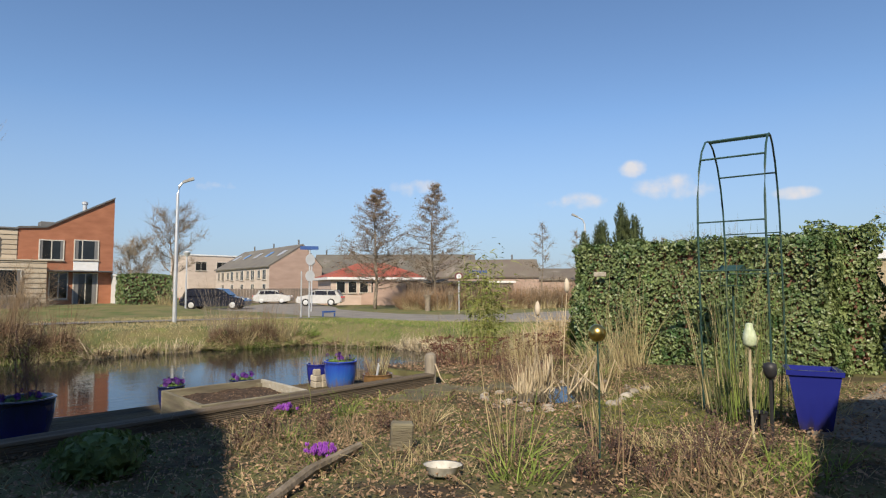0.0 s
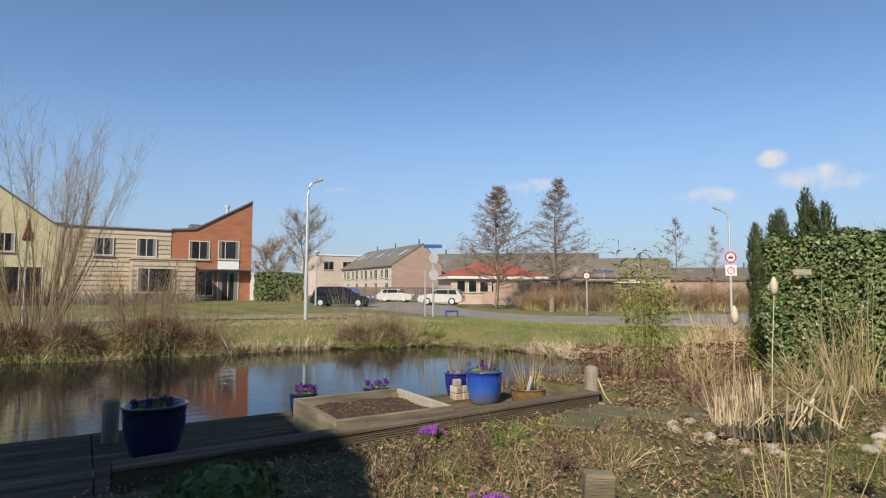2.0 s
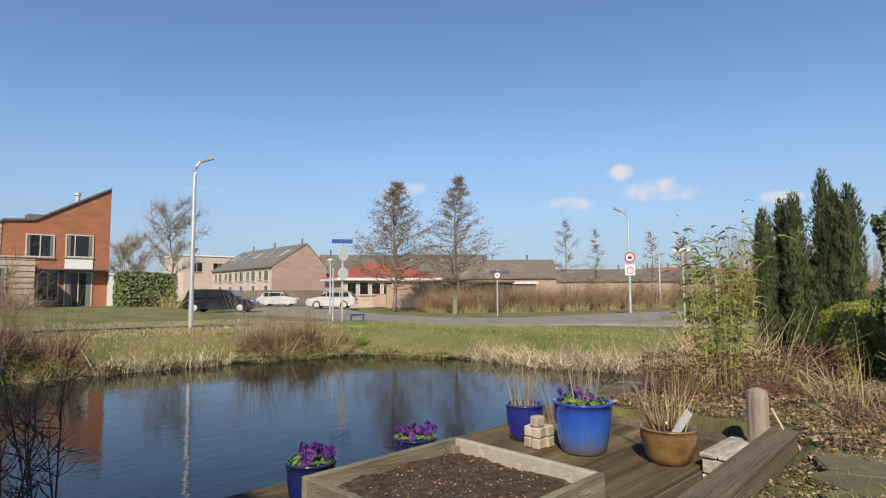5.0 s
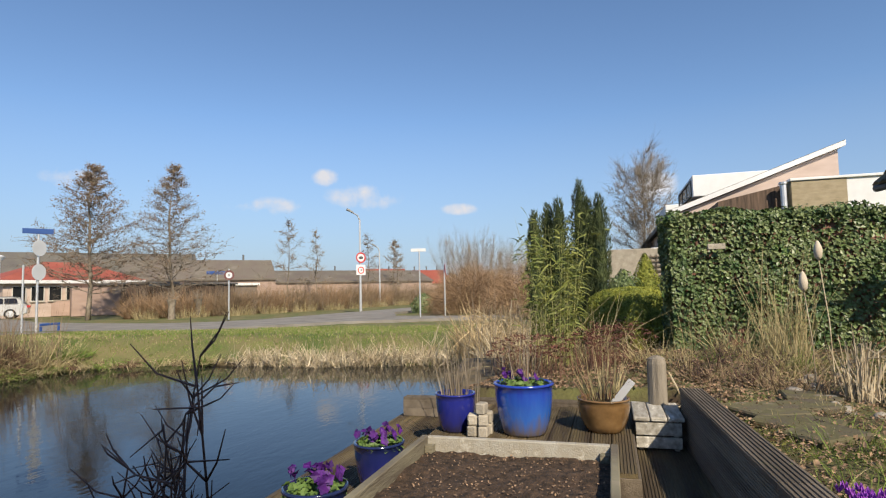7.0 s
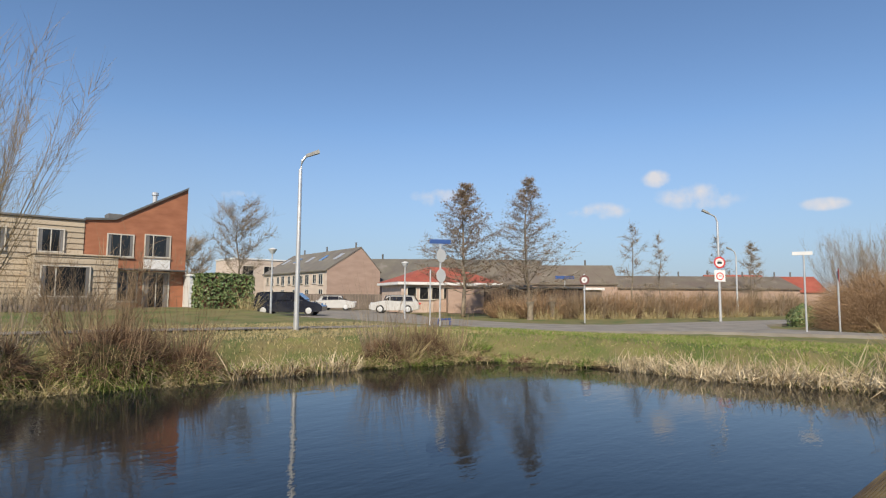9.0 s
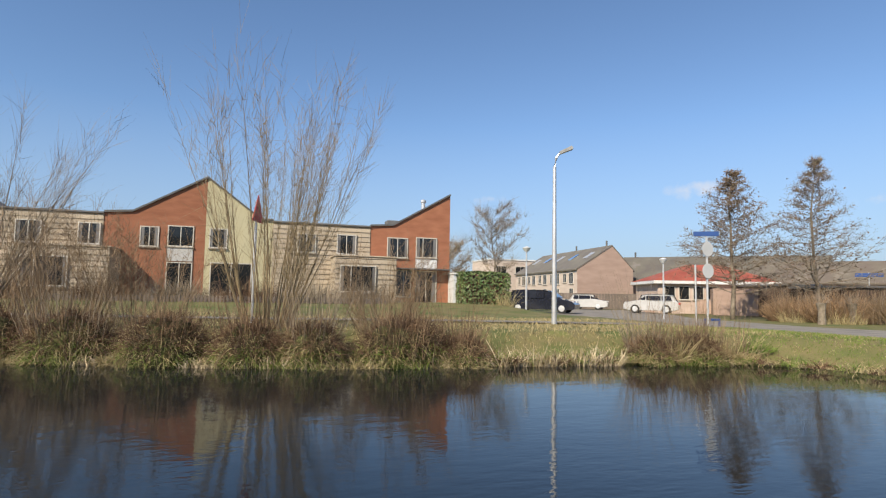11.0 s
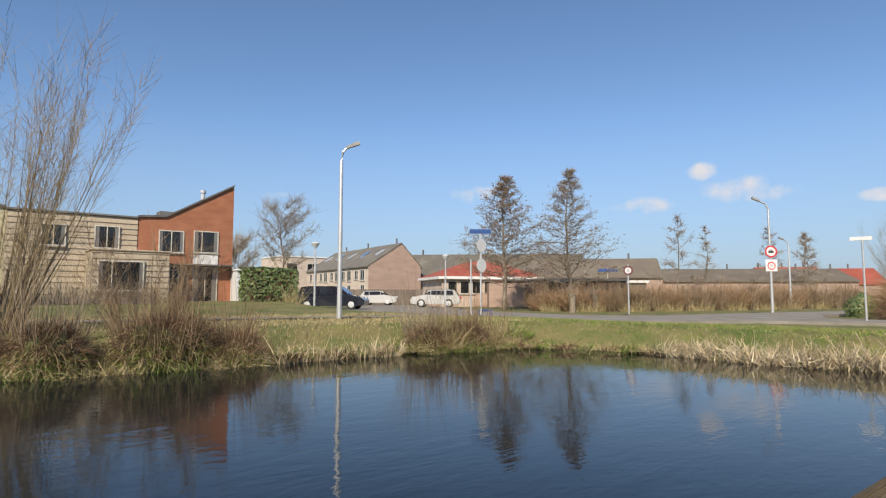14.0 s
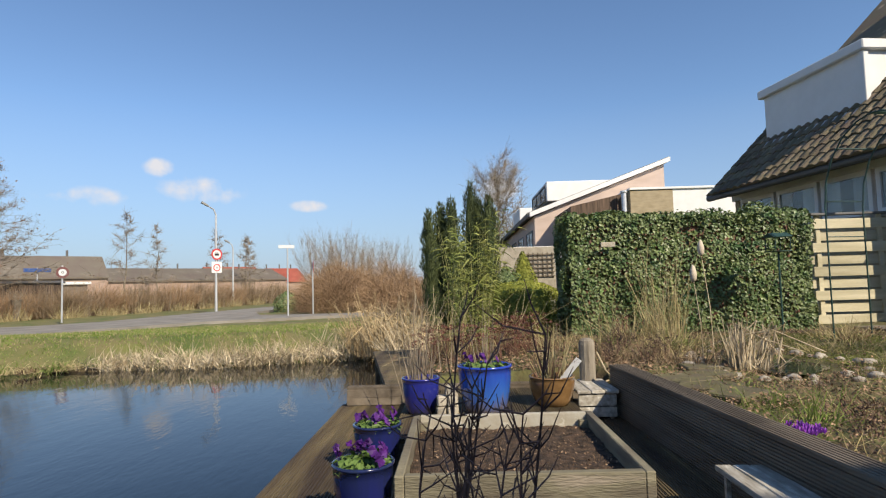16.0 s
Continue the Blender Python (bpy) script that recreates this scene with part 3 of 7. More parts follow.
def boards(m, x0, x1, z0, z1, y, face=-1, pitch=0.27, axis="y"):
    """Overlapping horizontal cladding boards standing proud of the wall."""
    z = z0
    while z < z1 - 0.02:
        t = min(z + pitch, z1)
        if axis == "y":
            m.add([(x0, y + face * 0.06, z), (x1, y + face * 0.06, z), (x1, y + face * 0.012, t), (x0, y + face * 0.012, t), (x0, y, z), (x1, y, z)], [(0, 1, 2, 3), (4, 5, 1, 0)])
        z = t


HX, HY, HB = 9.4, 40.0, 0.35


def end_house(tip, mirror, label, walls):
    """Slope-roofed end unit: red brick rising to a high edge at x = tip."""
    s = -1 if mirror else 1
    w = thing("terraced_house", (tip + 0.15, HY, HB), label, "house", "row across the pond")
    top, low = 7.15 - HB, 5.05 - HB
    poly = [(0, 0), (0, top), (-3.45 * s, low + 0.1), (-4.75 * s, low), (-4.75 * s, 0)]
    if mirror:
        poly = [(0, 0), (0, top), (2.8, low), (3.4, low), (3.4, 0)]
    m = Mesh()
    m.prism(poly, 8.0, "y", 0.0)
    part("wall", m, walls, w)
    r = Mesh()
    for (ax, az), (bx_, bz) in zip(poly[1:3], poly[2:4]):
        r.prism([(ax, az), (bx_, bz), (bx_, bz + 0.1), (ax, az + 0.1)], 8.2, "y", -0.1)
    part("roof", r, METALTRIM, w, "dark roof edging")
    return w


h1 = end_house(HX, False, "red brick end house with a steeply rising roof", BRICKRED)
window_part(h1, 5.62 - HX, 3.3 - HB, 6.85 - HX, 4.47 - HB, 0, (0.5,), curtain=0.12)
window_part(h1, 7.33 - HX, 3.35 - HB, 8.62 - HX, 4.55 - HB, 0, (0.33,), curtain=0.15)
pm = Mesh()
pm.box(7.33 - HX, -0.05, 2.72 - HB, 8.62 - HX, 0.0, 3.27 - HB, 0.01)
part("panel", pm, WHITE, h1, "white spandrel panel")
window_part(h1, 7.33 - HX, 0.62 - HB, 8.62 - HX, 2.6 - HB, 0, (0.5,), name="glass_door", curtain=0.2)
window_part(h1, 6.15 - HX, 1.05 - HB, 7.1 - HX, 2.62 - HB, 0, (0.5,))
am = Mesh()
am.box(6.0 - HX, -0.6, 2.64 - HB, 9.3 - HX, 0.0, 2.72 - HB, 0.01)
part("canopy", am, METALTRIM, h1, "thin dark canopy over the doors")
cm = Mesh()
cm.lathe([(0.12, 0), (0.12, 0.5), (0.17, 0.52), (0.17, 0.66), (0.02, 0.72)], 12, -1.35, 1.2, 5.95)
part("flue", cm, ZINC, h1)
cm = Mesh()
cm.box(-3.6, 1.0, 4.6, -2.9, 1.8, 5.25, 0.03)
part("roof_vent", cm, METALTRIM, h1)


def flat_house(x0, x1, label, ext=None, wins=(), walls=SIDING):
    w = thing("terraced_house", (x0 + 0.15, HY, HB), label, "house", "row across the pond")
    L = x1 - x0
    m = Mesh()
    m.box(0.003, 0.0, 0, L - 0.003, 8, 4.62)
    part("wall", m, walls, w)
    b = Mesh()
    boards(b, 0.003, L - 0.003, 0, 4.62, 0.0)
    part("cladding", b, walls, w, "beige horizontal boards")
    r = Mesh()
    r.box(-0.02, -0.12, 4.62, L + 0.02, 8.1, 4.72, 0.02)
    part("roof", r, METALTRIM, w, "flat roof edge")
    for a, z0, c, z1 in wins:
        window_part(w, a - x0, z0 - HB, c - x0, z1 - HB, -0.07, (0.5,), curtain=0.16)
    if ext:
        a, c = ext[0] - x0, ext[1] - x0
        e = Mesh()
        e.box(a, -2.2, 0, c, -0.04, 2.78)
        ex = part("extension", e, walls, w)
        b = Mesh()
        boards(b, a, c, 0, 2.78, -2.2)
        part("cladding", b, walls, ex)
        r = Mesh()
        r.box(a - 0.06, -2.3, 2.78, c + 0.06, 0.0, 2.86, 0.02)
        part("roof_edge", r, SIDING, ex)
        window_part(w, a + 0.25, 1.28 - HB, a + 2.15, 2.68 - HB, -2.275, (0.3,), curtain=0.08)
    return w


flat_house(-0.7, 4.63, "beige board-clad terraced house with flat roof", (2.45, 5.7), [(2.74, 3.37, 3.83, 4.5), (0.6, 3.4, 1.6, 4.45)])
h2 = end_house(-4.1, True, "pale yellow clad house with a falling roof", PALEGREEN)
window_part(h2, 0.2, 3.45 - HB, 1.1, 4.5 - HB, 0, (0.5,), curtain=0.15)
window_part(h2, 0.3, 0.9 - HB, 2.4, 2.7 - HB, 0, (0.5,))
h3 = end_house(-4.103, False, "red brick house with a rising roof behind shrubs", BRICKRED)
window_part(h3, -3.1, 3.4 - HB, -2.2, 4.45 - HB, 0, (0.5,), curtain=0.2)
window_part(h3, -1.8, 3.45 - HB, -0.55, 4.55 - HB, 0, (0.5,))
window_part(h3, -1.8, 0.7 - HB, -0.55, 2.65 - HB, 0, (0.5,), name="glass_door")
pm = Mesh()
pm.box(-1.8, -0.05, 2.7 - HB, -0.55, 0.0, 3.4 - HB, 0.01)
part("panel", pm, CURTAIN, h3, "cream spandrel panel")
flat_house(-14.2, -8.86, "beige board-clad terraced house with flat roof", (-11.8, -8.0), [(-9.95, 3.4, -8.95, 4.5), (-12.6, 3.4, -11.5, 4.5)])
h4 = end_house(-17.6, True, "pale yellow clad house with a falling roof", PALEGREEN)
window_part(h4, 0.6, 3.4 - HB, 1.7, 4.5 - HB, 0, (0.5,))
h5 = end_house(-17.603, False, "red brick house with a rising roof", BRICKRED)
window_part(h5, -1.8, 3.45 - HB, -0.55, 4.55 - HB, 0, (0.5,))
flat_house(-36, -22.36, "beige board-clad terraced house with flat roof", None, [(-25, 3.4, -24, 4.5), (-29, 3.4, -28, 4.5)])


def slope_house(name, loc, rz, L, W, eave, ridge, label, walls, roof, wins=(), ridge_at=0.5, group="", gable=None, panels=0):
    """A long house along local y with a pitched roof; its gable looks along -y and its facade along -x."""
    w = thing(name, loc, label, "house", group)
    w.rotation_euler = (0, 0, rz)
    m = Mesh()
    poly = [(0, 0), (0, eave), (W * ridge_at, ridge), (W, eave if ridge_at < 0.75 else eave * 0.8), (W, 0)]
    m.prism(poly[::-1], L, "y", 0.0)
    part("wall", m, walls, w)
    if gable:
        g = Mesh()
        g.prism(poly[::-1], 0.03, "y", -0.035)
        part("gable", g, gable, w)
    r = Mesh()
    o = 0.25
    for a, b in ((1, 2), (2, 3)):
        (ax, az), (bx_, bz) = poly[a], poly[b]
        k = o / max(0.1, math.hypot(bx_ - ax, bz - az))
        if a == 1:
            ax, az = ax - (bx_ - ax) * k, az - (bz - az) * k
        else:
            bx_, bz = bx_ + (bx_ - ax) * k, bz + (bz - az) * k
        r.prism([(ax, az + 0.003), (bx_, bz + 0.003), (bx_, bz + 0.14), (ax, az + 0.14)], L + 0.16, "y", -0.08)
    part("roof", r, roof, w)
    for i in range(panels):
        q = Mesh()
        y = L * (i + 0.5) / panels
        ax, az = W * ridge_at * 0.45, eave + (ridge - eave) * 0.45 + 0.16
        bx_, bz = W * ridge_at * 0.7, eave + (ridge - eave) * 0.7 + 0.16
        q.prism([(ax, az), (bx_, bz), (bx_, bz + 0.06), (ax, az + 0.06)], 0.9, "y", y - 0.45)
        part("roof_window", q, GLASS if i % 2 else ZINC, w)
    for i, (a, z0, c, z1) in enumerate(wins):
        window_part(w, a, z0, c, z1, 0, (0.5,), axis="x", name="window")
    for y in (L * 0.06, L * 0.45, L * 0.8):
        c = Mesh()
        c.tube([(W * ridge_at, y, ridge), (W * ridge_at, y, ridge + 0.7)], 0.1, 8)
        part("flue", c, METALTRIM, w)
    return w


wins = []
for i in range(5):
    y = 0.9 + i * 3.6
    wins += [(y, 2.35, y + 1.1, 3.55), (y + 1.7, 2.5, y + 2.6, 3.5), (y, 0.5, y + 1.0, 1.9)]
slope_house("terraced_house", (30.2, 60.5, 0.3), radians(-5), 19, 6.4, 3.9, 6.4, "pinkish brick terrace with a long grey tiled roof", PINKWALL, ROOFGREY, wins, 0.62, gable=GABLEWALL, panels=5)
fb = thing("flat_roofed_block", (29.4, 83, 0.3), "pale plastered block with a flat roof", "house")
m = Mesh()
m.box(0, 0, 0, 9, 7, 6.0, 0.05)
part("wall", m, PINKWALL, fb)
m = Mesh()
m.box(-0.1, -0.1, 6.0, 9.1, 7.1, 6.2, 0.03)
part("roof", m, WHITE, fb)
for i in range(2):
    window_part(fb, 1 + i * 3, 3.9, 2.6 + i * 3, 5.2, 0, (0.5,))
slope_house("terraced_house", (41.0, 67.0, 0.1), radians(-132), 20, 7, 3.2, 5.7, "distant brick terrace with a long grey roof", GABLEWALL, ROOFGREY, (), 0.5, panels=6)
slope_house("terraced_house", (47.5, 54.5, 0.1), radians(-138), 14, 6.5, 2.8, 4.75, "distant terrace with brown-grey roof and rooflights", GABLEWALL, ROOFBROWN, (), 0.5, panels=4)
slope_house("terraced_house", (62, 50, 0.1), radians(-132), 22, 8, 2.5, 3.9, "distant terrace with a brownish roof", GABLEWALL, ROOFBROWN, (), 0.5, panels=4)
slope_house("terraced_house", (76, 42.5, 0.1), radians(-137), 7, 6, 2.3, 4.3, "distant house with a red tiled roof", GABLEWALL, ROOFRED, (), 0.5)
slope_house("terraced_house", (82, 36.5, 0.1), radians(-137), 5, 6, 2.3, 4.1, "distant house with a red tiled roof", GABLEWALL, ROOFRED, (), 0.5)

# dark garden sheds behind the roadside thicket
def garden_shed(loc, rz, L, D, H, label):
    s = thing("garden_shed", loc, label, "shed", "dark sheds")
    s.rotation_euler = (0, 0, rz)
    m = Mesh()
    m.box(0, 0, 0, L, D, H, 0.03)
    part("body", m, SHEDWOOD, s)
    k = int(L / 0.22)
    for i in range(k):
        q = Mesh()
        q.box(i * L / k + 0.012, -0.025, 0.08, (i + 1) * L / k - 0.012, -0.001, H - 0.05, 0.004)
        part("board", q, SHEDWOOD, s)
    q = Mesh()
    q.box(-0.12, -0.15, H, L + 0.12, D + 0.12, H + 0.14, 0.02)
    part("roof", q, METALTRIM, s, "flat dark roof edge")
    return s


garden_shed((34.42, 43.8, 0.02), radians(-102.6), 5.90, 2.4, 2.25, "dark brown timber shed with a flat roof")
garden_shed((33.04, 37.61, 0.02), radians(-94.4), 5.44, 2.2, 2.05, "lower dark brown timber shed beside the low building")


# low building with a hipped red roof
rb = thing("low_red_roofed_building", (29.2, 46.4, 0.08), "low white-trimmed building with a hipped red tiled roof", "house")
rb.rotation_euler = (0, 0, radians(-21))
m = Mesh()
m.box(0, 0, 0, 9.0, 6.5, 2.35)
part("wall", m, NBWALL, rb)
m = Mesh()
m.box(-0.4, -0.4, 2.35, 9.4, 6.9, 2.62, 0.03)
part("fascia", m, WHITE, rb)
m = Mesh()
m.add([(-0.4, -0.4, 2.62), (9.4, -0.4, 2.62), (9.4, 6.9, 2.62), (-0.4, 6.9, 2.62), (3.4, 3.2, 4.1), (6.2, 3.2, 4.1)], [(0, 1, 5, 4), (1, 2, 5), (2, 3, 4, 5), (3, 0, 4), (3, 2, 1, 0)])
part("roof", m, ROOFRED, rb, "hipped red tiled roof")
for i in range(4):
    window_part(rb, 0.5 + i * 1.1, 1.1, 1.35 + i * 1.1, 2.2, -0.01, ())
shed = thing("flat_roofed_shed", (31.4, 42.9, 0.08), "brown boarded garage row with a white roof edge", "shed")
shed.rotation_euler = (0, 0, radians(-38))
m = Mesh()
m.box(0, 0, 0, 3.0, 3.4, 2.0)
part("end_wall", m, GABLEWALL, shed)
m = Mesh()
m.box(3.003, 0.02, 0, 13.0, 3.4, 2.0)
part("wall", m, DARKWALL, shed)
for i in range(20):
    m = Mesh()
    m.box(3.05 + i * 0.5, 0.0, 0.05, 3.5 + i * 0.5, 0.018, 1.96, 0.004)
    part("board", m, DARKWALL, shed)
m = Mesh()
m.box(4.5, -0.2, 2.0, 13.2, 3.6, 2.2, 0.02)
part("roof", m, WHITE, shed, "white flat roof edge")
# fence and low wall at the parking bay
fn = thing("board_fence", (22.6, 60.4, 0.1), "dark brown garden fence behind the parked cars", "fence")
for i in range(42):
    m = Mesh()
    m.box(i * 0.3, 0, 0, i * 0.3 + 0.28, 0.03, 1.55, 0.006)
    part("board", m, DARKWALL, fn)
fn.rotation_euler = (0, 0, radians(-20))
lw = thing("brick_wall", (29.0, 47.8, 0.1), "low pinkish brick garden wall", "wall")
m = Mesh()
m.box(0, 0, 0, 6.5, 0.22, 1.1, 0.01)
part("brickwork", m, GABLEWALL, lw)
m = Mesh()
m.box(-0.03, -0.03, 1.1, 6.53, 0.25, 1.16, 0.01)
part("coping", m, STONE, lw)
lw.rotation_euler = (0, 0, radians(-40))
# grey shed beside the red house
gs = thing("garden_shed", (9.5, 39.0, 0.45), "small grey garden shed with a pale flat roof", "shed")
m = Mesh()
m.box(0, 0, 0, 1.3, 2.4, 1.95)
part("wall", m, PANEL, gs)
m = Mesh()
boards(m, 0, 1.3, 0, 1.95, 0.0)
part("cladding", m, PANEL, gs)
m = Mesh()
m.box(-0.05, -0.12, 1.95, 1.42, 2.5, 2.05, 0.02)
part("roof", m, WHITE, gs)
ter = thing("garden_terrace", (5.9, 37.9, 0.36), "low dark timber terrace edge before the red house", "terrace", kind="structure")
for i in range(10):
    m = Mesh()
    m.box(i * 0.42, 0, 0, i * 0.42 + 0.38, 0.08, 0.42, 0.01)
    part("plank", m, DARKWALL, ter)


pf = thing("picket_fence", (-9.5, 34.6, 0.36), "low brown picket fence before the front gardens", "fence")
pk_ = Mesh()
pk_.box(0, 0, 0.05, 0.10, 0.02, 0.62, 0.008)
pkd = pk_.data("picket", DARKWALL)
for i in range(95):
    ob = new("picket", pkd)
    ob.parent = pf
    ob.location = (i * 0.15, 0, 0.012 * math.sin(i * 2.7))
for z in (0.18, 0.45):
    m = Mesh()
    m.box(0, 0.022, z, 14.3, 0.06, z + 0.07)
    part("rail", m, DARKWALL, pf)


# neighbouring terrace beyond the hedge, gable towards the garden
nb = thing("neighbour_terrace", (28, 1.0, 0.05), "pinkish brick terrace with a rising roof edged in white", "house", "neighbouring houses")
m = Mesh()
m.prism([(2.5, 0), (2.5, 4.55), (-4.0, 6.95), (-4.0, 0)], 26, "x", 0.0)
part("wall", m, NBWALL, nb)
m = Mesh()
m.prism([(2.75, 4.5), (2.75, 4.72), (-4.25, 7.28), (-4.25, 7.06)], 0.22, "x", -0.25)
part("fascia", m, WHITE, nb, "white verge board")
m = Mesh()
m.prism([(2.85, 4.5), (2.85, 4.72), (-4.3, 7.34), (-4.3, 7.1)], 26.2, "x", -0.02)
part("roof", m, ROOFGREY, nb)
d = Mesh()
d.box(0.9, -1.9, 5.4, 6.5, 1.7, 6.42, 0.03)
part("dormer", d, WHITE, nb, "white flat-roofed dormer")
window_part(nb, 1.2, 5.5, 6.2, 6.25, 1.7, (0.33, 0.66), face=1, sash=METALTRIM)
for i in range(6):
    window_part(nb, 0.8 + i * 4, 2.2, 3.2 + i * 4, 3.9, 2.5, (0.5,), face=1, sash=METALTRIM)
d = Mesh()
d.box(9, -0.5, 5.0, 13, 2.2, 6.15, 0.03)
part("dormer", d, WHITE, nb, "white flat-roofed dormer")
fx = thing("flat_roofed_extension", (24, 0.8, 0.12), "yellow-brown brick extension with white roof panel and dark glazing", "house", "neighbouring houses")
m = Mesh()
m.box(0, -2.65, 0, 3.9, -0.85, 4.98)
part("wall", m, YELLOWBRICK, fx)
m = Mesh()
m.box(0.02, -6.4, 0, 3.9, -2.655, 5.0)
part("panel", m, WHITE, fx, "white cladding panel")
m = Mesh()
m.box(-0.06, -6.4, 5.0, 3.95, -0.8, 5.1, 0.015)
part("roof", m, WHITE, fx)
m = Mesh()
m.prism([(-0.845, 0), (-0.845, 4.98), (1.6, 4.45), (1.6, 0)], 3.4, "x", 0.5)
part("glazed_screen", m, SHEDWOOD, fx, "dark sloping side screen")
m = Mesh()
m.lathe([(0.11, 3.2), (0.11, 4.9), (0.15, 4.92), (0.15, 5.0)], 10, 0.1, -0.6, 0)
part("flue", m, ZINC, fx)
lowr = thing("low_garage", (24, 4.9, 0.15), "low garage with a white roof edge", "shed", "neighbouring houses")
m = Mesh()
m.box(0, -1.6, 0, 5, 0, 2.4)
part("wall", m, YELLOWBRICK, lowr)
m = Mesh()
m.box(-0.1, -1.7, 2.4, 5, 0.1, 2.68, 0.02)
part("fascia", m, WHITE, lowr)
# trellis-topped plaster wall behind the clipped shrubs
tw = thing("garden_wall", (15.5, 4.7, 0.45), "beige garden wall with a trellis panel on it", "wall")
m = Mesh()
m.box(0, 0, 0, 0.18, 1.95, 1.85, 0.02)
part("panel", m, BLOCK, tw)
tr = Mesh()
for i in range(7):
    tr.box(-0.03, 0.1 + i * 0.13, 1.0, -0.01, 0.125 + i * 0.13, 1.68)
for i in range(6):
    tr.box(-0.05, 0.05, 1.02 + i * 0.12, -0.03, 0.95, 1.045 + i * 0.12)
part("trellis", tr, WALLWOOD, tw)
wp = thing("white_garden_door", (15.4, 3.7, 0.45), "white garden door beside the wall", "door")
m = Mesh()
m.box(0, 0, 0, 0.08, 0.95, 1.75, 0.01)
part("door_leaf", m, WHITE, wp)
m = Mesh()
m.tube([(-0.05, 0.15, 0.95), (-0.05, 0.28, 0.95)], 0.012, 6)
part("handle", m, ZINC, wp)

# next-door house: tiled roof with dormer over a glazed front
GY, EAVE = 1.35, 3.3
nd = thing("next_door_house", (7.69, 0.98, 0.45), "next-door house with mossy tiled roof, white dormer and glazed front", "house", "neighbouring houses")
m = Mesh()
m.box(0, -7.0, 0, 5.0, -0.55, 1.80)
part("wall", m, YELLOWBRICK, nd)
m = Mesh()
m.box(0, -0.62, 2.57, 5.05, -0.5, 2.72, 0.01)
part("lintel", m, PANEL, nd, "grey boarded lintel")
# solid dark block in place of the shaded room behind the glazing
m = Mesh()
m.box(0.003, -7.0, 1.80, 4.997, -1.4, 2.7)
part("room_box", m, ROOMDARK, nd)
m = Mesh()
m.box(4.85, -1.4, 1.5, 5.0, -0.55, 2.7)
part("end_wall", m, YELLOWBRICK, nd)
for i in range(4):
    window_part(nd, 0.1 + i * 1.18, 1.82, 1.2 + i * 1.18, 2.57, -0.55, (), face=1, curtain=0.35, clear=True, w=0.085, sash=WHITE)
m = Mesh()
m.tube([(0, 0.02, 2.66), (5.1, 0.02, 2.66)], 0.07, 10)
part("gutter", m, METALTRIM, nd)
m = Mesh()
m.prism([(0.05, 2.7), (-4.75, 7.5), (-7.2, 7.5), (-7.2, 2.7)], 5.1, "x", 0.0)
part("roof", m, TILE, nd, "dark mossy tiled roof")
TA = math.atan2(4.8, 4.8)
tmesh = Mesh()
tw_, tl_ = 0.24, 0.36
prof = [(-0.12, 0.0), (-0.07, 0.035), (-0.01, 0.045), (0.05, 0.02), (0.12, 0.0)]
vs = [(x, 0.0, z + 0.03) for x, z in prof] + [(x, -tl_, z + 0.002) for x, z in prof] + [(-0.12, 0.0, 0.0), (0.12, 0.0, 0.0)]
tmesh.add(vs, [(i, i + 1, i + 6, i + 5) for i in range(4)] + [(10, 11, 4, 3, 2, 1, 0)])
tdata = tmesh.data("roof_tile", TILE)
rt = rs_(5)
for row in range(13):
    for c in range(21):
        u = row * 0.30
        ob = new("roof_tile", tdata)
        ob.parent = nd
        ob.location = (0.13 + c * 0.238 + rt.uniform(-.006, .006), 0.12 - u * math.cos(TA), 2.70 + u * math.sin(TA))
        ob.rotation_euler = (-TA + rt.uniform(-.03, .03), 0, rt.uniform(-.02, .02))
d = Mesh()
d.box(1.78, -5.0, 3.35, 4.42, -1.0, 4.78)
dn = part("dormer", d, WHITE, nd, "pale grey clad dormer")
d = Mesh()
d.box(1.68, -5.0, 4.78, 4.52, -0.9, 4.96, 0.02)
q = Mesh()
q.box(1.74, -1.06, 3.4, 1.84, -0.96, 4.78, 0.01)
part("corner_post", q, WHITE, dn)
part("roof_edge", d, WHITE, dn)
d = Mesh()
d.prism([(-0.99, 3.5), (-0.99, 3.8), (-0.94, 3.8), (-0.66, 3.5)], 2.8, "x", 1.7)
part("flashing", d, ZINC, dn)
nd.rotation_euler = (0, 0, radians(7.2))
c = Mesh()
c.box(3.0, -4.2, 5.3, 3.7, -3.4, 8.4, 0.02)
part("chimney", c, YELLOWBRICK, nd)

# own house, out of view: outline fitted to the shadow edge on bed and deck
oh = thing("unseen_own_house", (0, 0, 0.55), "unseen brick house block, shaped to shade the bed and deck", "house")
m = Mesh()
m.prism([(3.6, 0), (3.6, 6.55), (0.25, 6.55), (-0.8, 5.85), (-7, 4.2), (-7, 0)], 13.3, "x", -18)
part("wall", m, YELLOWBRICK, oh)
# out-of-view wing added as a shadow caster; eave, length and turn fit the terrace shade
lw_ = thing("unseen_low_wing", (0.75, -0.46, 0.55), "unseen low brick wing with tiled lean-to roof, added to shade the terrace", "house")
m = Mesh()
m.box(-5.2, -8.1, 0, 2.55, -0.4, 2.75)
part("low_wall", m, YELLOWBRICK, lw_)
m = Mesh()
m.prism([(0.0, 2.75), (-8.1, 2.75), (-8.1, 4.4), (-3.6, 4.4)], 7.9, "x", -5.25)
part("roof", m, TILE, lw_)
lw_.rotation_euler = (0, 0, radians(12))


# ---------------------------------------------------------------- deck, wall, planter
DZ = 0.15
deck = thing("deck", (0, 0, DZ), "dark weathered ridged wooden deck at the water's edge", "deck", kind="structure")


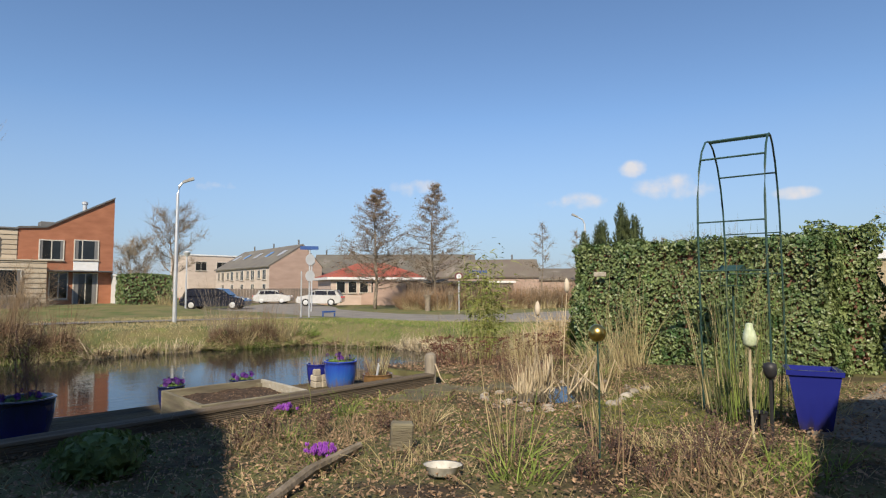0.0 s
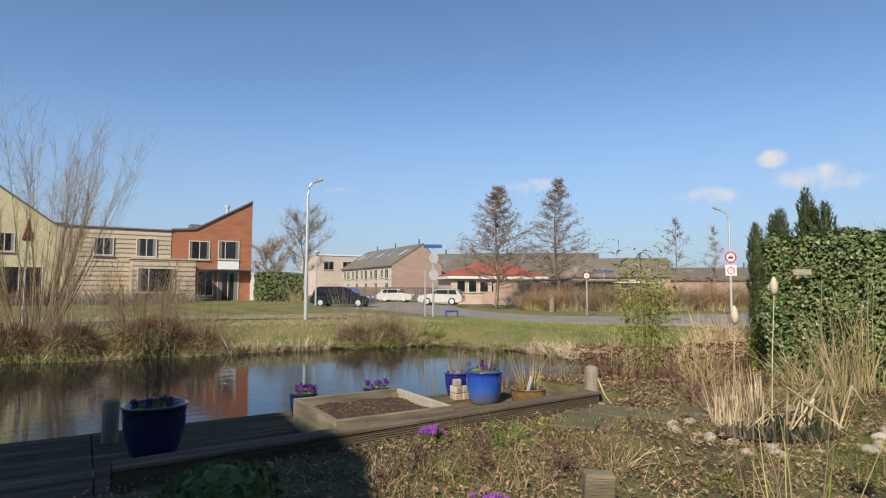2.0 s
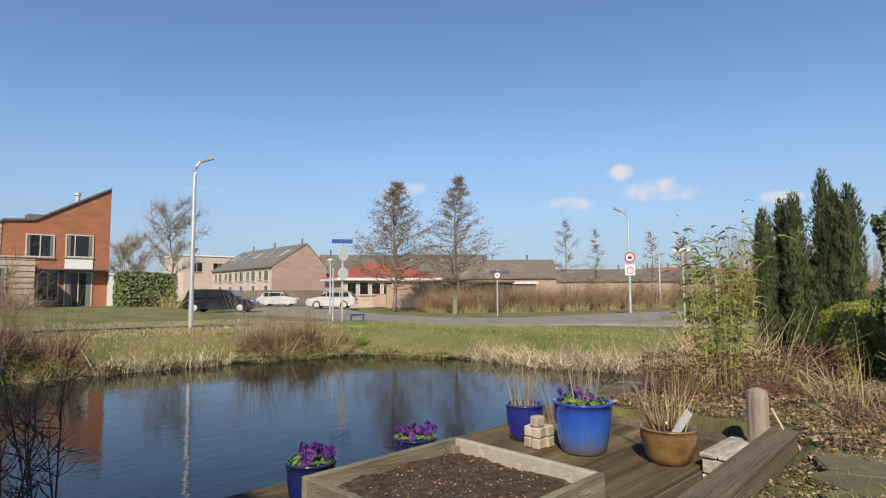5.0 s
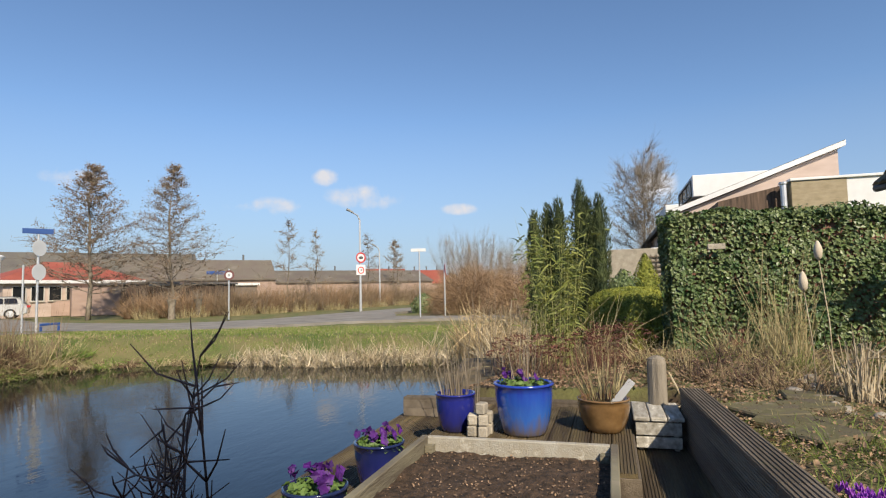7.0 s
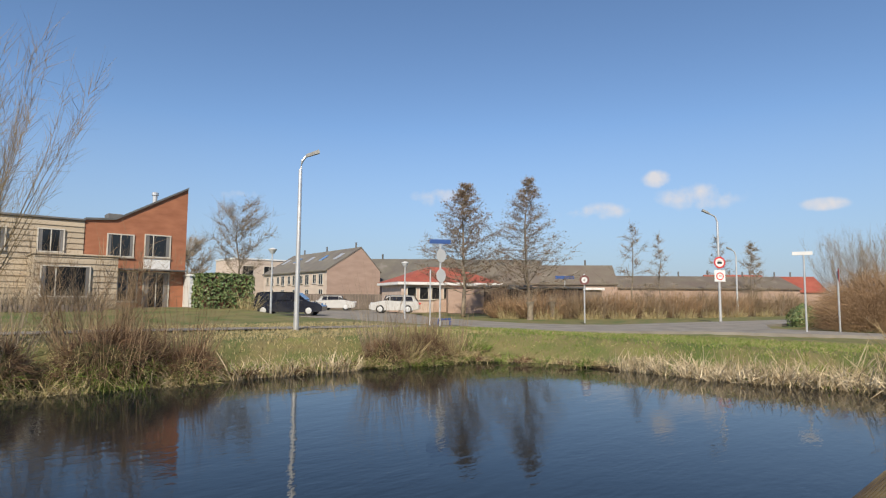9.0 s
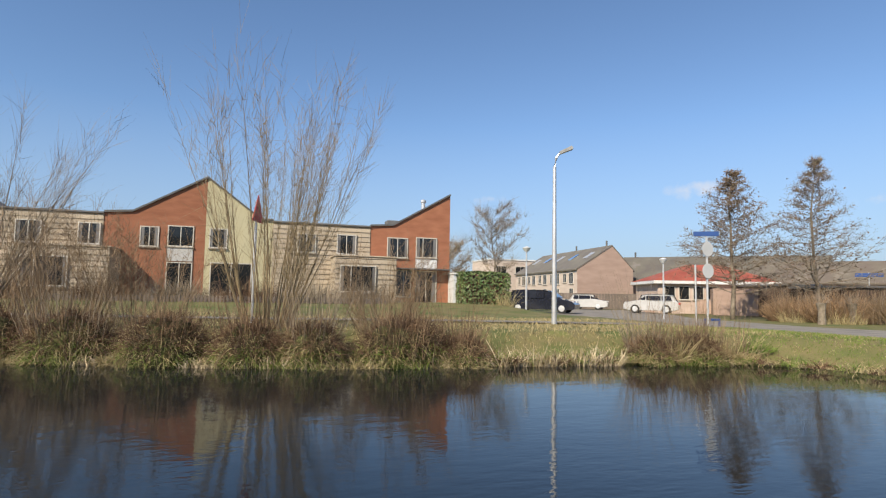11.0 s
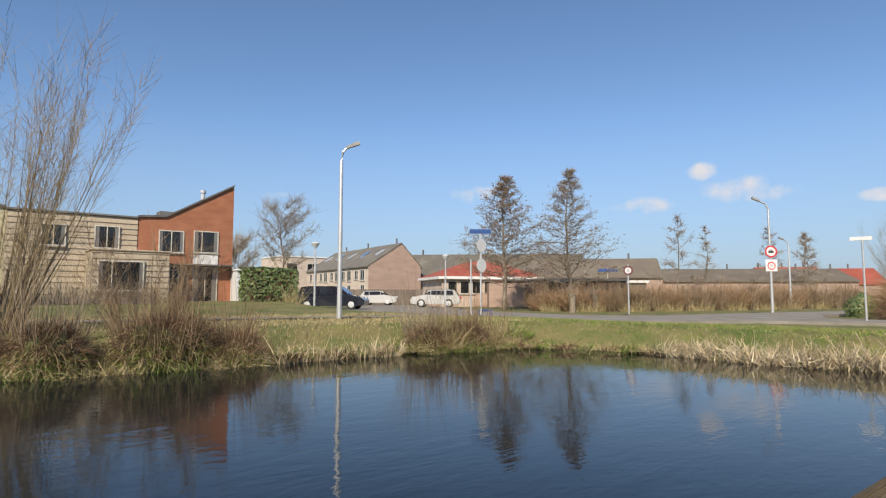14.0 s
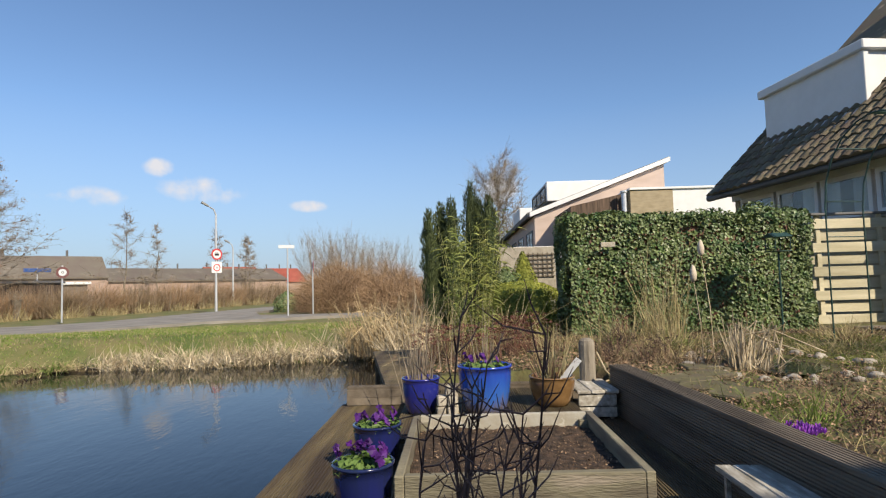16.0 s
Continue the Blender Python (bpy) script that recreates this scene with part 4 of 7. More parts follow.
def ridged(L, W, T, along="x", grooves=7):
    """A grooved decking board with its ridges along its length."""
    m = Mesh()
    p = [(0, -T), (0, -0.004)]
    for i in range(grooves):
        a = W * (i + 0.12) / grooves
        b = W * (i + 0.62) / grooves
        p += [(a, 0), (b, 0), (b + W * 0.1 / grooves, -0.006), (a + W * 0.95 / grooves, -0.006)]
    p += [(W, -0.004), (W, -T)]
    m.prism(p[::-1], L, "x", 0.0)
    return m


bd = ridged(4.98, 0.138, 0.028).data("plank", DECKWOOD)
rd = rs_(2)
for r in range(-2, 18):
    for k in range(2):
        ob = new("plank", bd)
        ob.parent = deck
        ob.location = (-4.55 + k * 4.99 + rd.uniform(-.004, .004), 6.11 + r * 0.1405, rd.uniform(-.003, .003))
m = Mesh()
for x in np.arange(-4.4, 5.4, 0.7):
    m.box(x, 6.15, -0.2, x + 0.06, 8.6, -0.03)
part("joist", m, DECKWOOD, deck)
m = Mesh()
m.box(-4.55, 8.643, -0.35, 5.43, 8.673, -0.012, 0.004)
part("edge_board", m, DECKWOOD, deck)
for x in (-3.0, -0.5, 2.0, 4.6):
    m = Mesh()
    m.lathe([(0.07, -1.1), (0.07, -0.03)], 10, x, 8.54, 0)
    part("pile", m, DECKWOOD, deck)

rw = thing("retaining_wall", (0.5, 5.75, DZ), "low wall of horizontally ridged boards between deck and garden", "wall")
for x0, x1 in ((0, 2.1), (2.105, 4.3)):
    for k in range(-1, 3):
        for y, f in ((0.0, -1), (0.128, 1)):
            m = Mesh()
            z0 = k * 0.128
            p = [(0, z0), (0, z0 + 0.125)]
            for i in range(7):
                a = z0 + 0.125 - (i + 0.1) * 0.125 / 7
                p += [(f * 0.012, a - 0.002), (f * 0.012, a - 0.010), (f * 0.004, a - 0.012), (f * 0.004, a - 0.0155)]
            pts = [(y + q, z) for q, z in p]
            m.prism(pts if f < 0 else pts[::-1], x1 - x0, "x", x0)
            part("board", m, WALLWOOD, rw)
    m = ridged(x1 - x0, 0.165, 0.026)
    part("capping_board", m, WALLWOOD, rw, loc=(x0, -0.02, 0.412))
m = Mesh()
for x in np.arange(0.2, 4.3, 1.0):
    m.box(x, 0.006, -0.3, x + 0.07, 0.12, 0.38)
part("post", m, WALLWOOD, rw)
rw.rotation_euler = (0, 0, radians(3.4))

# raised tier of ridged boards behind the planter, on which the pots stand
TZ = 0.29
tier = thing("deck_tier", (3.47, 6.5, DZ), "raised tier of dark ridged boards behind the planter", "deck", kind="structure")
tb = ridged(1.80, 0.138, 0.028).data("plank", DECKWOOD)
for r in range(10):
    ob = new("plank", tb)
    ob.parent = tier
    ob.location = (rd.uniform(-.004, .004), 0.02 + r * 0.1455, TZ - DZ + rd.uniform(-.002, .002))
for y, nm in ((0.0, "side_board"), (1.455, "side_board")):
    m = Mesh()
    m.box(0.0, y, 0.001, 1.80, y + 0.02, TZ - DZ - 0.03, 0.004)
    part(nm, m, WALLWOOD, tier)
m = Mesh()
m.box(-0.012, 0.0, 0.001, 0.0, 1.475, TZ - DZ - 0.03, 0.003)
part("front_board", m, WALLWOOD, tier)

# square planter filled with dark soil
px0, px1, py0, py1, PH = 2.215, 3.445, 6.62, 7.80, 0.305
pl = thing("planter_box", (px0, py0, DZ), "low square planter of grey weathered boards filled with soil", "planter")
W_, D_ = px1 - px0, py1 - py0
for x0, y0, x1, y1 in ((0, 0, W_, 0.045), (0, D_ - 0.045, W_, D_), (0, 0.046, 0.045, D_ - 0.046), (W_ - 0.045, 0.046, W_, D_ - 0.046)):
    m = Mesh()
    m.box(x0, y0, 0.0, x1, y1, PH, 0.005)
    part("board", m, BLEACHED if x0 > 1 else BOXWOOD, pl)
for x, y in ((0.05, 0.05), (W_ - 0.1, 0.05), (0.05, D_ - 0.1), (W_ - 0.1, D_ - 0.1)):
    m = Mesh()
    m.box(x, y, 0, x + 0.05, y + 0.05, PH - 0.04)
    part("corner_post", m, BOXWOOD, pl)
m = Mesh()
rsd = rs_(7)
q = 46
sx, sy = np.meshgrid(np.linspace(0.046, W_ - 0.046, q), np.linspace(0.047, D_ - 0.047, q), indexing="ij")
sz = PH - 0.085 + np.array([0.02 * noise.noise((a * 4, b * 4, 1)) + 0.014 * noise.noise((a * 22, b * 22, 5)) for a, b in zip(sx.ravel(), sy.ravel())]).reshape(sx.shape)
ii = np.arange(q * q).reshape(q, q)
m.add_quads(np.stack([sx, sy, sz], -1).reshape(-1, 3), np.stack([ii[:-1, :-1], ii[1:, :-1], ii[1:, 1:], ii[:-1, 1:]], -1).reshape(-1, 4))
part("soil", m, POTTING, pl, "dark crumbly potting soil", smooth=True)
m = Mesh()
k = 900
pp = np.stack([rsd.uniform(0.06, W_ - 0.06, k), rsd.uniform(0.06, D_ - 0.06, k), np.full(k, PH - 0.078)], 1)
m.leaves(pp, np.tile((0.0, 0, 1.0), (k, 1)), np.full(k, 0.007), rsd, 0.8)
part("wood_chips", m, OLDLEAF, pl)


# ---------------------------------------------------------------- pots and plants in them
def pot(name, loc, r, h, material, label, belly=1.0, foot=0.72, group="pots on the deck"):
    p = thing(name, loc, label, "flower pot", group)
    m = Mesh()
    out = [(r * foot * 0.96, 0.0), (r * foot, 0.015)]
    for i in range(1, 9):
        t = i / 9
        out.append((r * (foot + (belly - foot) * math.sin(t * math.pi * 0.5) ** 0.9 - 0.06 * max(0, t - 0.75) * belly), h * t * 0.93))
    out += [(r * 1.0, h * 0.945), (r * 1.04, h * 0.955), (r * 1.05, h * 0.98), (r * 1.02, h), (r * 0.93, h), (r * 0.90, h * 0.97), (r * 0.88, h * 0.86)]
    m.lathe(out, 36)
    part("body", m, material, p, smooth=True)
    s = Mesh()
    s.lathe([(r * 0.87, h * 0.80), (r * 0.87, h * 0.87), (r * 0.5, h * 0.885)], 24)
    part("soil", s, POTTING, p)
    return p


def pansies(loc, r, seed, label, blooms=16, high=0.11):
    rs = rs_(seed)
    p = thing("pansy_plants", loc, label, "flowers", "pansies")
    m = Mesh()
    k = 220
    a, rr = rs.uniform(0, 6.283, k), r * np.sqrt(rs.uniform(0, 1, k))
    pos = np.stack([rr * np.cos(a), rr * np.sin(a), rs.uniform(0.0, high * 0.6, k)], 1)
    m.leaves(pos, np.tile((0, 0, 1.0), (k, 1)) + pos * 3, np.full(k, 0.026), rs, 0.62)
    part("foliage", m, PANSYLEAF, p)
    for i in range(blooms):
        b = Mesh()
        a, rr = rs.uniform(0, 6.283), r * math.sqrt(rs.uniform(0, 1))
        c = np.array([rr * math.cos(a), rr * math.sin(a), high * rs.uniform(0.75, 1.3)])
        k = 6
        t = rs.uniform(0, 6.283) + np.arange(k) * 6.283 / k
        off = np.stack([np.cos(t), np.sin(t) * 0.5, np.sin(t)], 1) * 0.017
        b.leaves(c + off, np.tile((math.cos(a) - 0.6, math.sin(a) - 0.5, 0.5), (k, 1)), np.full(k, 0.02), rs, 0.95)
        b.strands(np.array([[c[0], c[1], 0.0]]), np.array([[0, 0, 1.0]]), c[2], 0.002, rs, segs=1)
        part("bloom", b, PANSY, p)
    return p


def stems(loc, r, n, L, seed, label, material=TWIG, spread=0.25, w=0.004, name="dead_perennial", curl=0.05):
    rs = rs_(seed)
    m = Mesh()
    a, rr = rs.uniform(0, 6.283, n), r * np.sqrt(rs.uniform(0, 1, n))
    pos = np.stack([rr * np.cos(a), rr * np.sin(a), np.zeros(n)], 1)
    d = np.stack([np.cos(a) * spread * rs.uniform(0, 1.6, n), np.sin(a) * spread * rs.uniform(0, 1.6, n), np.ones(n)], 1)
    m.strands(pos, d, L * rs.uniform(0.45, 1.0, n), w, rs, curl=curl, segs=4)
    return single(name, m, material, loc, label, "plant", kind="stuff")


pot("flower_pot", (4.26, 7.80, TZ), 0.15, 0.285, BLUEPOT, "small cobalt blue glazed pot on the raised deck", 1.0, 0.74)
stems((4.26, 7.80, TZ + 0.24), 0.10, 46, 0.44, 11, "dead upright stems in the small blue pot", TWIG, 0.15)
pot("flower_pot", (4.29, 7.28, TZ), 0.215, 0.37, BIGPOT, "large bright blue glazed pot with a brownish foot", 1.0, 0.76)
pansies((4.29, 7.28, TZ + 0.335), 0.18, 3, "purple pansies in the large blue pot", 9, 0.08)
stems((4.29, 7.28, TZ + 0.32), 0.1, 14, 0.66, 12, "thin bare twigs in the large blue pot", TWIG, 0.18)
pot("flower_pot", (4.47, 6.71, TZ), 0.185, 0.24, BROWNPOT, "brown glazed pot holding dead stalks", 1.04, 0.72)
stems((4.47, 6.71, TZ + 0.2), 0.11, 40, 0.5, 13, "dry pale stalks in the brown pot", DRYGRASS, 0.4, 0.005)
stems((4.47, 6.74, TZ + 0.2), 0.10, 34, 0.46, 14, "reddish bare twigs in the brown pot", REDTWIG, 0.55, 0.003, curl=0.15)
m = Mesh()
m.box(-0.027, -0.002, 0, 0.027, 0.002, 0.24, 0.0)
lab = single("plant_label", m, WHITE, (4.40, 6.64, TZ + 0.20), "pale pink printed plant label stuck in the pot", "plant label")
lab.rotation_euler = (radians(-10), radians(-38), radians(80))
for i, (x, y, z) in enumerate([(4.10, 7.55, 0), (4.10, 7.55, 0.082), (4.10, 7.56, 0.164), (4.20, 7.54, 0), (4.20, 7.54, 0.082), (4.11, 7.63, 0.0), (4.11, 7.63, 0.082)]):
    m = Mesh()
    m.box(-0.047, -0.036, 0, 0.047, 0.036, 0.08, 0.010)
    ob = single("paving_block", m, BLOCK, (x, y, TZ + z), "small rough beige paving block stacked by the pots", "paving block", "stacked blocks")
    ob.rotation_euler = (0, 0, 0.15 * math.sin(i * 2.3))
pot("flower_pot", (3.27, 8.02, DZ), 0.15, 0.30, DARKPOT, "dark green-blue pot of pansies at the deck edge", 1.0, 0.66)
pansies((3.27, 8.02, DZ + 0.265), 0.14, 21, "purple pansies with fresh leaves", 12, 0.075)
pot("flower_pot", (2.38, 7.965, DZ), 0.146, 0.33, DARKPOT, "dark blue pot of pansies beside the planter", 1.0, 0.62)
pansies((2.38, 7.965, DZ + 0.295), 0.135, 22, "purple pansies with fresh leaves", 13, 0.08)
pot("flower_pot", (0.89, 7.52, DZ), 0.26, 0.44, DARKPOT, "big dark blue glazed pot in the shade", 1.0, 0.7)
pansies((0.89, 7.52, DZ + 0.385), 0.2, 23, "dark pansies under bare rose shoots", 9, 0.08)


def rose(loc, seed, H, n, label):
    """Bare forked shrub shoots with side spurs."""
    rs = rs_(seed)
    s = thing("bare_rose_shrub", loc, label, "shrub")
    sk, tw = Mesh(), Mesh()
    for i in range(n):
        a = rs.uniform(0, 6.283)
        lean = rs.uniform(0.02, 0.11)
        pts, p, d = [], Vector((rs.uniform(-.10, .10), rs.uniform(-.14, .12), 0)), Vector((math.cos(a) * lean, math.sin(a) * lean, 1)).normalized()
        L = H * rs.uniform(0.65, 1.05)
        for k in range(9):
            pts.append(p.copy())
            p = p + d * L / 8
            d = (d + Vector(rs.normal(0, 0.06, 3).tolist()) + Vector((0, 0, 0.06))).normalized()
        sk.tube(pts, [0.0046 * (1 - 0.08 * k) for k in range(9)], 6)
        for k in range(3, 9):
            for _ in range(2 + k % 2):
                e = (d + Vector(rs.normal(0, 0.8, 3).tolist())).normalized()
                e.z = abs(e.z) * 0.6 + 0.2
                q0 = pts[k]
                q1 = q0 + e * rs.uniform(0.03, 0.09)
                q2 = q1 + (e + Vector((0, 0, 0.6))).normalized() * rs.uniform(0.02, 0.08)
                tw.tube([q0, q1, q2], [0.0024, 0.0018, 0.0009], 5)
                if rs.rand() < 0.5:
                    tw.tube([q1, q1 + Vector(rs.normal(0, 0.04, 3).tolist())], [0.002, 0.001], 4)
    part("shoot_mass", sk, DARKTWIG, s)
    part("twig_mass", tw, DARKTWIG, s)
    return s


rose((0.89, 7.46, DZ + 0.38), 31, 0.68, 9, "bare dark rose shoots in the big blue pot")

# benches: two low step stools of peeling white slats
for loc, nm in (((4.48, 6.17, DZ), "a"), ((1.98, 6.0, DZ), "b")):
    st = thing("step_stool", loc, "low step stool of peeling white-painted slats", "stool", "step stools")
    for i in range(3):
        m = Mesh()
        m.box(-0.01 - 0.004 * i, i * 0.12 - 0.02, 0.215, 0.57 + 0.006 * i, i * 0.12 + 0.092, 0.245, 0.006)
        part("slat", m, WHITEWOOD, st)
    for y in (0.02, 0.27):
        m = Mesh()
        m.box(0.03, y, 0.0, 0.06, y + 0.03, 0.213)
        part("leg", m, WHITEWOOD, st)
        m = Mesh()
        m.box(0.5, y, 0.0, 0.53, y + 0.03, 0.213)
        part("leg", m, WHITEWOOD, st)
    m = Mesh()
    m.box(0.0, 0.0, 0.02, 0.028, 0.32, 0.10, 0.004)
    part("front_board", m, WHITEWOOD, st)
    m = Mesh()
    m.box(0.0, 0.0, 0.112, 0.028, 0.32, 0.205, 0.004)
    part("front_board", m, WHITEWOOD, st)

st.scale = (0.92, 0.7, 0.95)

# step up at the end of the deck, then the old jetty
step = thing("timber_step", (5.30, 6.1, DZ), "ridged timber step at the end of the deck", "step", kind="structure")
for k in range(2):
    m = ridged(2.5, 0.072, 0.03, grooves=4)
    o = part("board", m, WALLWOOD, step, loc=(0.0, 0.0, 0.1 + k * 0.1))
    o.rotation_euler = (radians(90), 0, radians(90))
    o.location = (0.0, 0, 0.004 + k * 0.075)
m = ridged(2.5, 0.12, 0.03)
o = part("capping_board", m, WALLWOOD, step)
o.rotation_euler = (0, 0, radians(90))
o.location = (0.1, 0.0, 0.178)
jt = thing("old_jetty", (5.56, 7.50, 0.32), "dark worn wooden jetty over the pond edge", "jetty")
jt.rotation_euler = (0, 0, radians(10.5))
for i in range(20):
    m = Mesh()
    m.box(i * 0.155, 0, -0.03, i * 0.155 + 0.148, 0.75, 0, 0.006)
    part("plank", m, DECKWOOD, jt)
for y in (0.02, 0.68):
    m = Mesh()
    m.box(0, y, -0.14, 3.08, y + 0.05, -0.032)
    part("beam", m, DECKWOOD, jt)
for x in (0.05, 1.5, 2.95):
    for y in (0.05, 0.66):
        m = Mesh()
        m.lathe([(0.05, -0.9), (0.05, -0.14)], 8, x, y + 0.02, 0)
        part("pile", m, DECKWOOD, jt)

# mooring post with a loop of pale rope
po = thing("wooden_post", (5.0, 6.29, 0.1), "grey wooden bollard post with a rope loop", "post")
m = Mesh()
m.lathe([(0.075, 0), (0.075, 0.62), (0.066, 0.66), (0.03, 0.68)], 12)
part("post", m, POSTWOOD, po)
m = Mesh()
m.tube([(0.0, -0.09, 0.55), (0.02, -0.17, 0.38), (0.05, -0.24, 0.3), (0.0, -0.27, 0.22), (-0.06, -0.2, 0.2), (-0.04, -0.12, 0.27), (0.03, -0.2, 0.28)], 0.008, 6)
part("rope", m, REED, po, "pale rope loop")
po2 = thing("wooden_post", (0.58, 8.15, DZ), "short dark wooden post on the deck", "post")
m = Mesh()
m.lathe([(0.07, 0), (0.07, 0.38), (0.05, 0.4)], 12)
part("post", m, POSTWOOD, po2)

# ---------------------------------------------------------------- garden bed
STONEGREY = mat("worn_enamel", (0.34, 0.33, 0.29), (0.55, 0.53, 0.48), 18, 0.5, 0.1, 60, vary=0.2)
stump = thing("wood_stump", (2.62, 4.0, h_at(2.62, 4.0)), "sawn wood block standing in the bed", "stump")
m = Mesh()
m.box(-0.08, -0.05, 0, 0.08, 0.05, 0.2, 0.012)
part("block", m, BOXWOOD, stump)
stump.rotation_euler = (0.05, 0.06, radians(-35))
dish = thing("feeding_dish", (2.27, 3.2, h_at(2.27, 3.2) + 0.015), "pale oval enamel dish lying on the soil", "dish")
m = Mesh()
m.lathe([(0.085, 0.0), (0.10, 0.01), (0.125, 0.06), (0.135, 0.066), (0.122, 0.062), (0.095, 0.02), (0.01, 0.016)], 28)
part("bowl", m, STONEGREY, dish, smooth=True)
dish.scale = (0.85, 0.6, 0.9)
dish.rotation_euler = (0, 0.05, radians(-30))


def crocus(loc, n, spread, seed):
    rs = rs_(seed)
    c = thing("crocus_clump", loc, "clump of open violet crocuses", "flowers", "crocuses")
    m, g = Mesh(), Mesh()
    pos = np.stack([rs.normal(0, spread, n), rs.normal(0, spread, n), np.zeros(n)], 1)
    for p in pos:
        h = rs.uniform(0.05, 0.09)
        for j in range(6):
            a = j * 1.047 + rs.uniform(0, .3)
            o = np.array([math.cos(a), math.sin(a), 0])
            b = p + (0, 0, h)
            m.add([b, b + o * 0.012 + (0, 0, 0.014) + np.array([-o[1], o[0], 0]) * 0.007, b + o * 0.014 + (0, 0, 0.034), b + o * 0.012 + (0, 0, 0.014) - np.array([-o[1], o[0], 0]) * 0.007], [(0, 1, 2, 3)])
    g.strands(np.repeat(pos, 3, 0), np.tile((0, 0, 1.0), (3 * n, 1)) + rs.normal(0, .3, (3 * n, 3)), 0.09, 0.0025, rs, droop=0.2, sides=2)
    part("petals", m, CROCUS, c)
    part("leaves", g, GREENBLADE, c)
    return c


crocus((2.10, 4.2, h_at(2.10, 4.2)), 42, 0.048, 41)
crocus((2.64, 5.70, h_at(2.64, 5.70)), 34, 0.045, 42)

bl = thing("garden_log", (1.3, 3.5, 0.5), "weathered edging log on the soil", "log")
m = Mesh()
m.tube([(0, 0, 0.02), (0.5, 0.35, 0.03), (1.05, 0.62, 0.02)], [0.028, 0.034, 0.026], 8)
part("trunk", m, BARK, bl)

# garden pond with stones, dead reeds and slabs
gp = Mesh()
ang = np.linspace(0, 6.283, 25)[:-1]
gp.add([(0.60 * math.cos(a) * (1 + 0.18 * math.sin(3 * a)), 0.42 * math.sin(a) * (1 + 0.12 * math.cos(2 * a)), 0) for a in ang], [tuple(range(24))])
single("garden_pond", gp, WATER, (5.25, 4.42, h_at(5.25, 4.42) + 0.028), "tiny dark garden pond among stones", "pond", kind="structure")
sr = rs_(50)


def stone(loc, s, seed, label="pale rounded stone at the garden pond", group="pond stones", name="stone", material=STONE):
    bm = bmesh.new()
    bmesh.ops.create_icosphere(bm, subdivisions=2, radius=1)
    for v in bm.verts:
        q = 1 + 0.28 * noise.noise(v.co * 1.6 + Vector((seed * 3.1, 0, 0)))
        v.co = Vector((v.co.x * s[0] * q, v.co.y * s[1] * q, v.co.z * s[2] * q))
    me = bpy.data.meshes.new(name)
    bm.to_mesh(me)
    bm.free()
    me.materials.append(material)
    me.polygons.foreach_set("use_smooth", [True] * len(me.polygons))
    ob = new(name, me)
    ob.location = loc
    ob.rotation_euler = (0, 0, seed)
    return tagged(ob, label, "stone", group)


for i in range(30):
    a = i * 6.283 / 30 + sr.uniform(-.1, .1)
    rr = sr.uniform(0.95, 1.75) if i < 30 else sr.uniform(1.5, 2.0)
    x, y = 5.25 + 0.64 * rr * math.cos(a), 4.42 + 0.46 * rr * math.sin(a)
    s = sr.uniform(0.02, 0.085)
    stone((x, y, h_at(x, y) + s * 0.05), (s, s * sr.uniform(.6, 1), s * 0.6), i)
SLABDARK = mat("dirty_stone_slab", (0.10, 0.082, 0.058), (0.21, 0.175, 0.13), 6, 0.9, 0.4, 50, cc=(0.12, 0.11, 0.05), vary=0.3)
for x, y, s in ((4.2, 5.5, 0.24), (4.55, 5.62, 0.26), (4.75, 5.3, 0.2), (5.15, 5.15, 0.2), (3.9, 5.45, 0.2)):
    m = Mesh()
    m.box(-s, -s * 0.8, -0.03, s, s * 0.8, 0.025, 0.012)
    o = single("stone_slab", m, SLABDARK, (x, y, h_at(x, y) + 0.02), "flat grey-brown stepping slab in the garden", "paving slab", "stepping slabs")
    o.rotation_euler = (0, 0.03, x * 7)


def reed_clump(name, loc, r, n, L, seed, label, material=REED, spread=0.3, w=0.006, sides=2, droop=0.15, group="", flat=1.0, curl=0.2):
    rs = rs_(seed)
    m = Mesh()
    a, rr = rs.uniform(0, 6.283, n), np.sqrt(rs.uniform(0, 1, n))
    pos = np.stack([rr * np.cos(a) * r, rr * np.sin(a) * r * flat, np.full(n, -0.03)], 1)
    d = np.stack([np.cos(a) * rr * spread * 1.2 + rs.normal(0, spread * 0.8, n), np.sin(a) * rr * spread * 1.2 + rs.normal(0, spread * 0.8, n), np.ones(n)], 1)
    m.strands(pos, d, L * rs.uniform(0.3, 1.05, n), w * rs.uniform(0.5, 1.2, n), rs, droop=droop, curl=curl, segs=3, sides=sides, taper=0.7)
    return single(name, m, material, loc, label, "dry plant" if material in (REED, DRYGRASS, BRUSH) else "plant", group)


for i, (x, y, r, n, L, sp_) in enumerate([(5.08, 4.84, 0.10, 44, 0.50, 0.13), (5.28, 4.74, 0.09, 40, 0.58, 0.10), (5.18, 4.68, 0.12, 26, 0.34, 0.45), (5.5, 4.42, 0.08, 16, 0.32, 0.3), (5.0, 4.7, 0.12, 20, 0.3, 0.6)]):
    reed_clump("cut_reed_clump", (x, y, h_at(x, y)), r, n, L, 61 + i, "stiff pale cut reeds in the garden pond", w=0.011, spread=sp_, sides=3, droop=0.06, curl=0.07, group="cut reeds")
fr_ = rs_(63)
fm_ = Mesh()
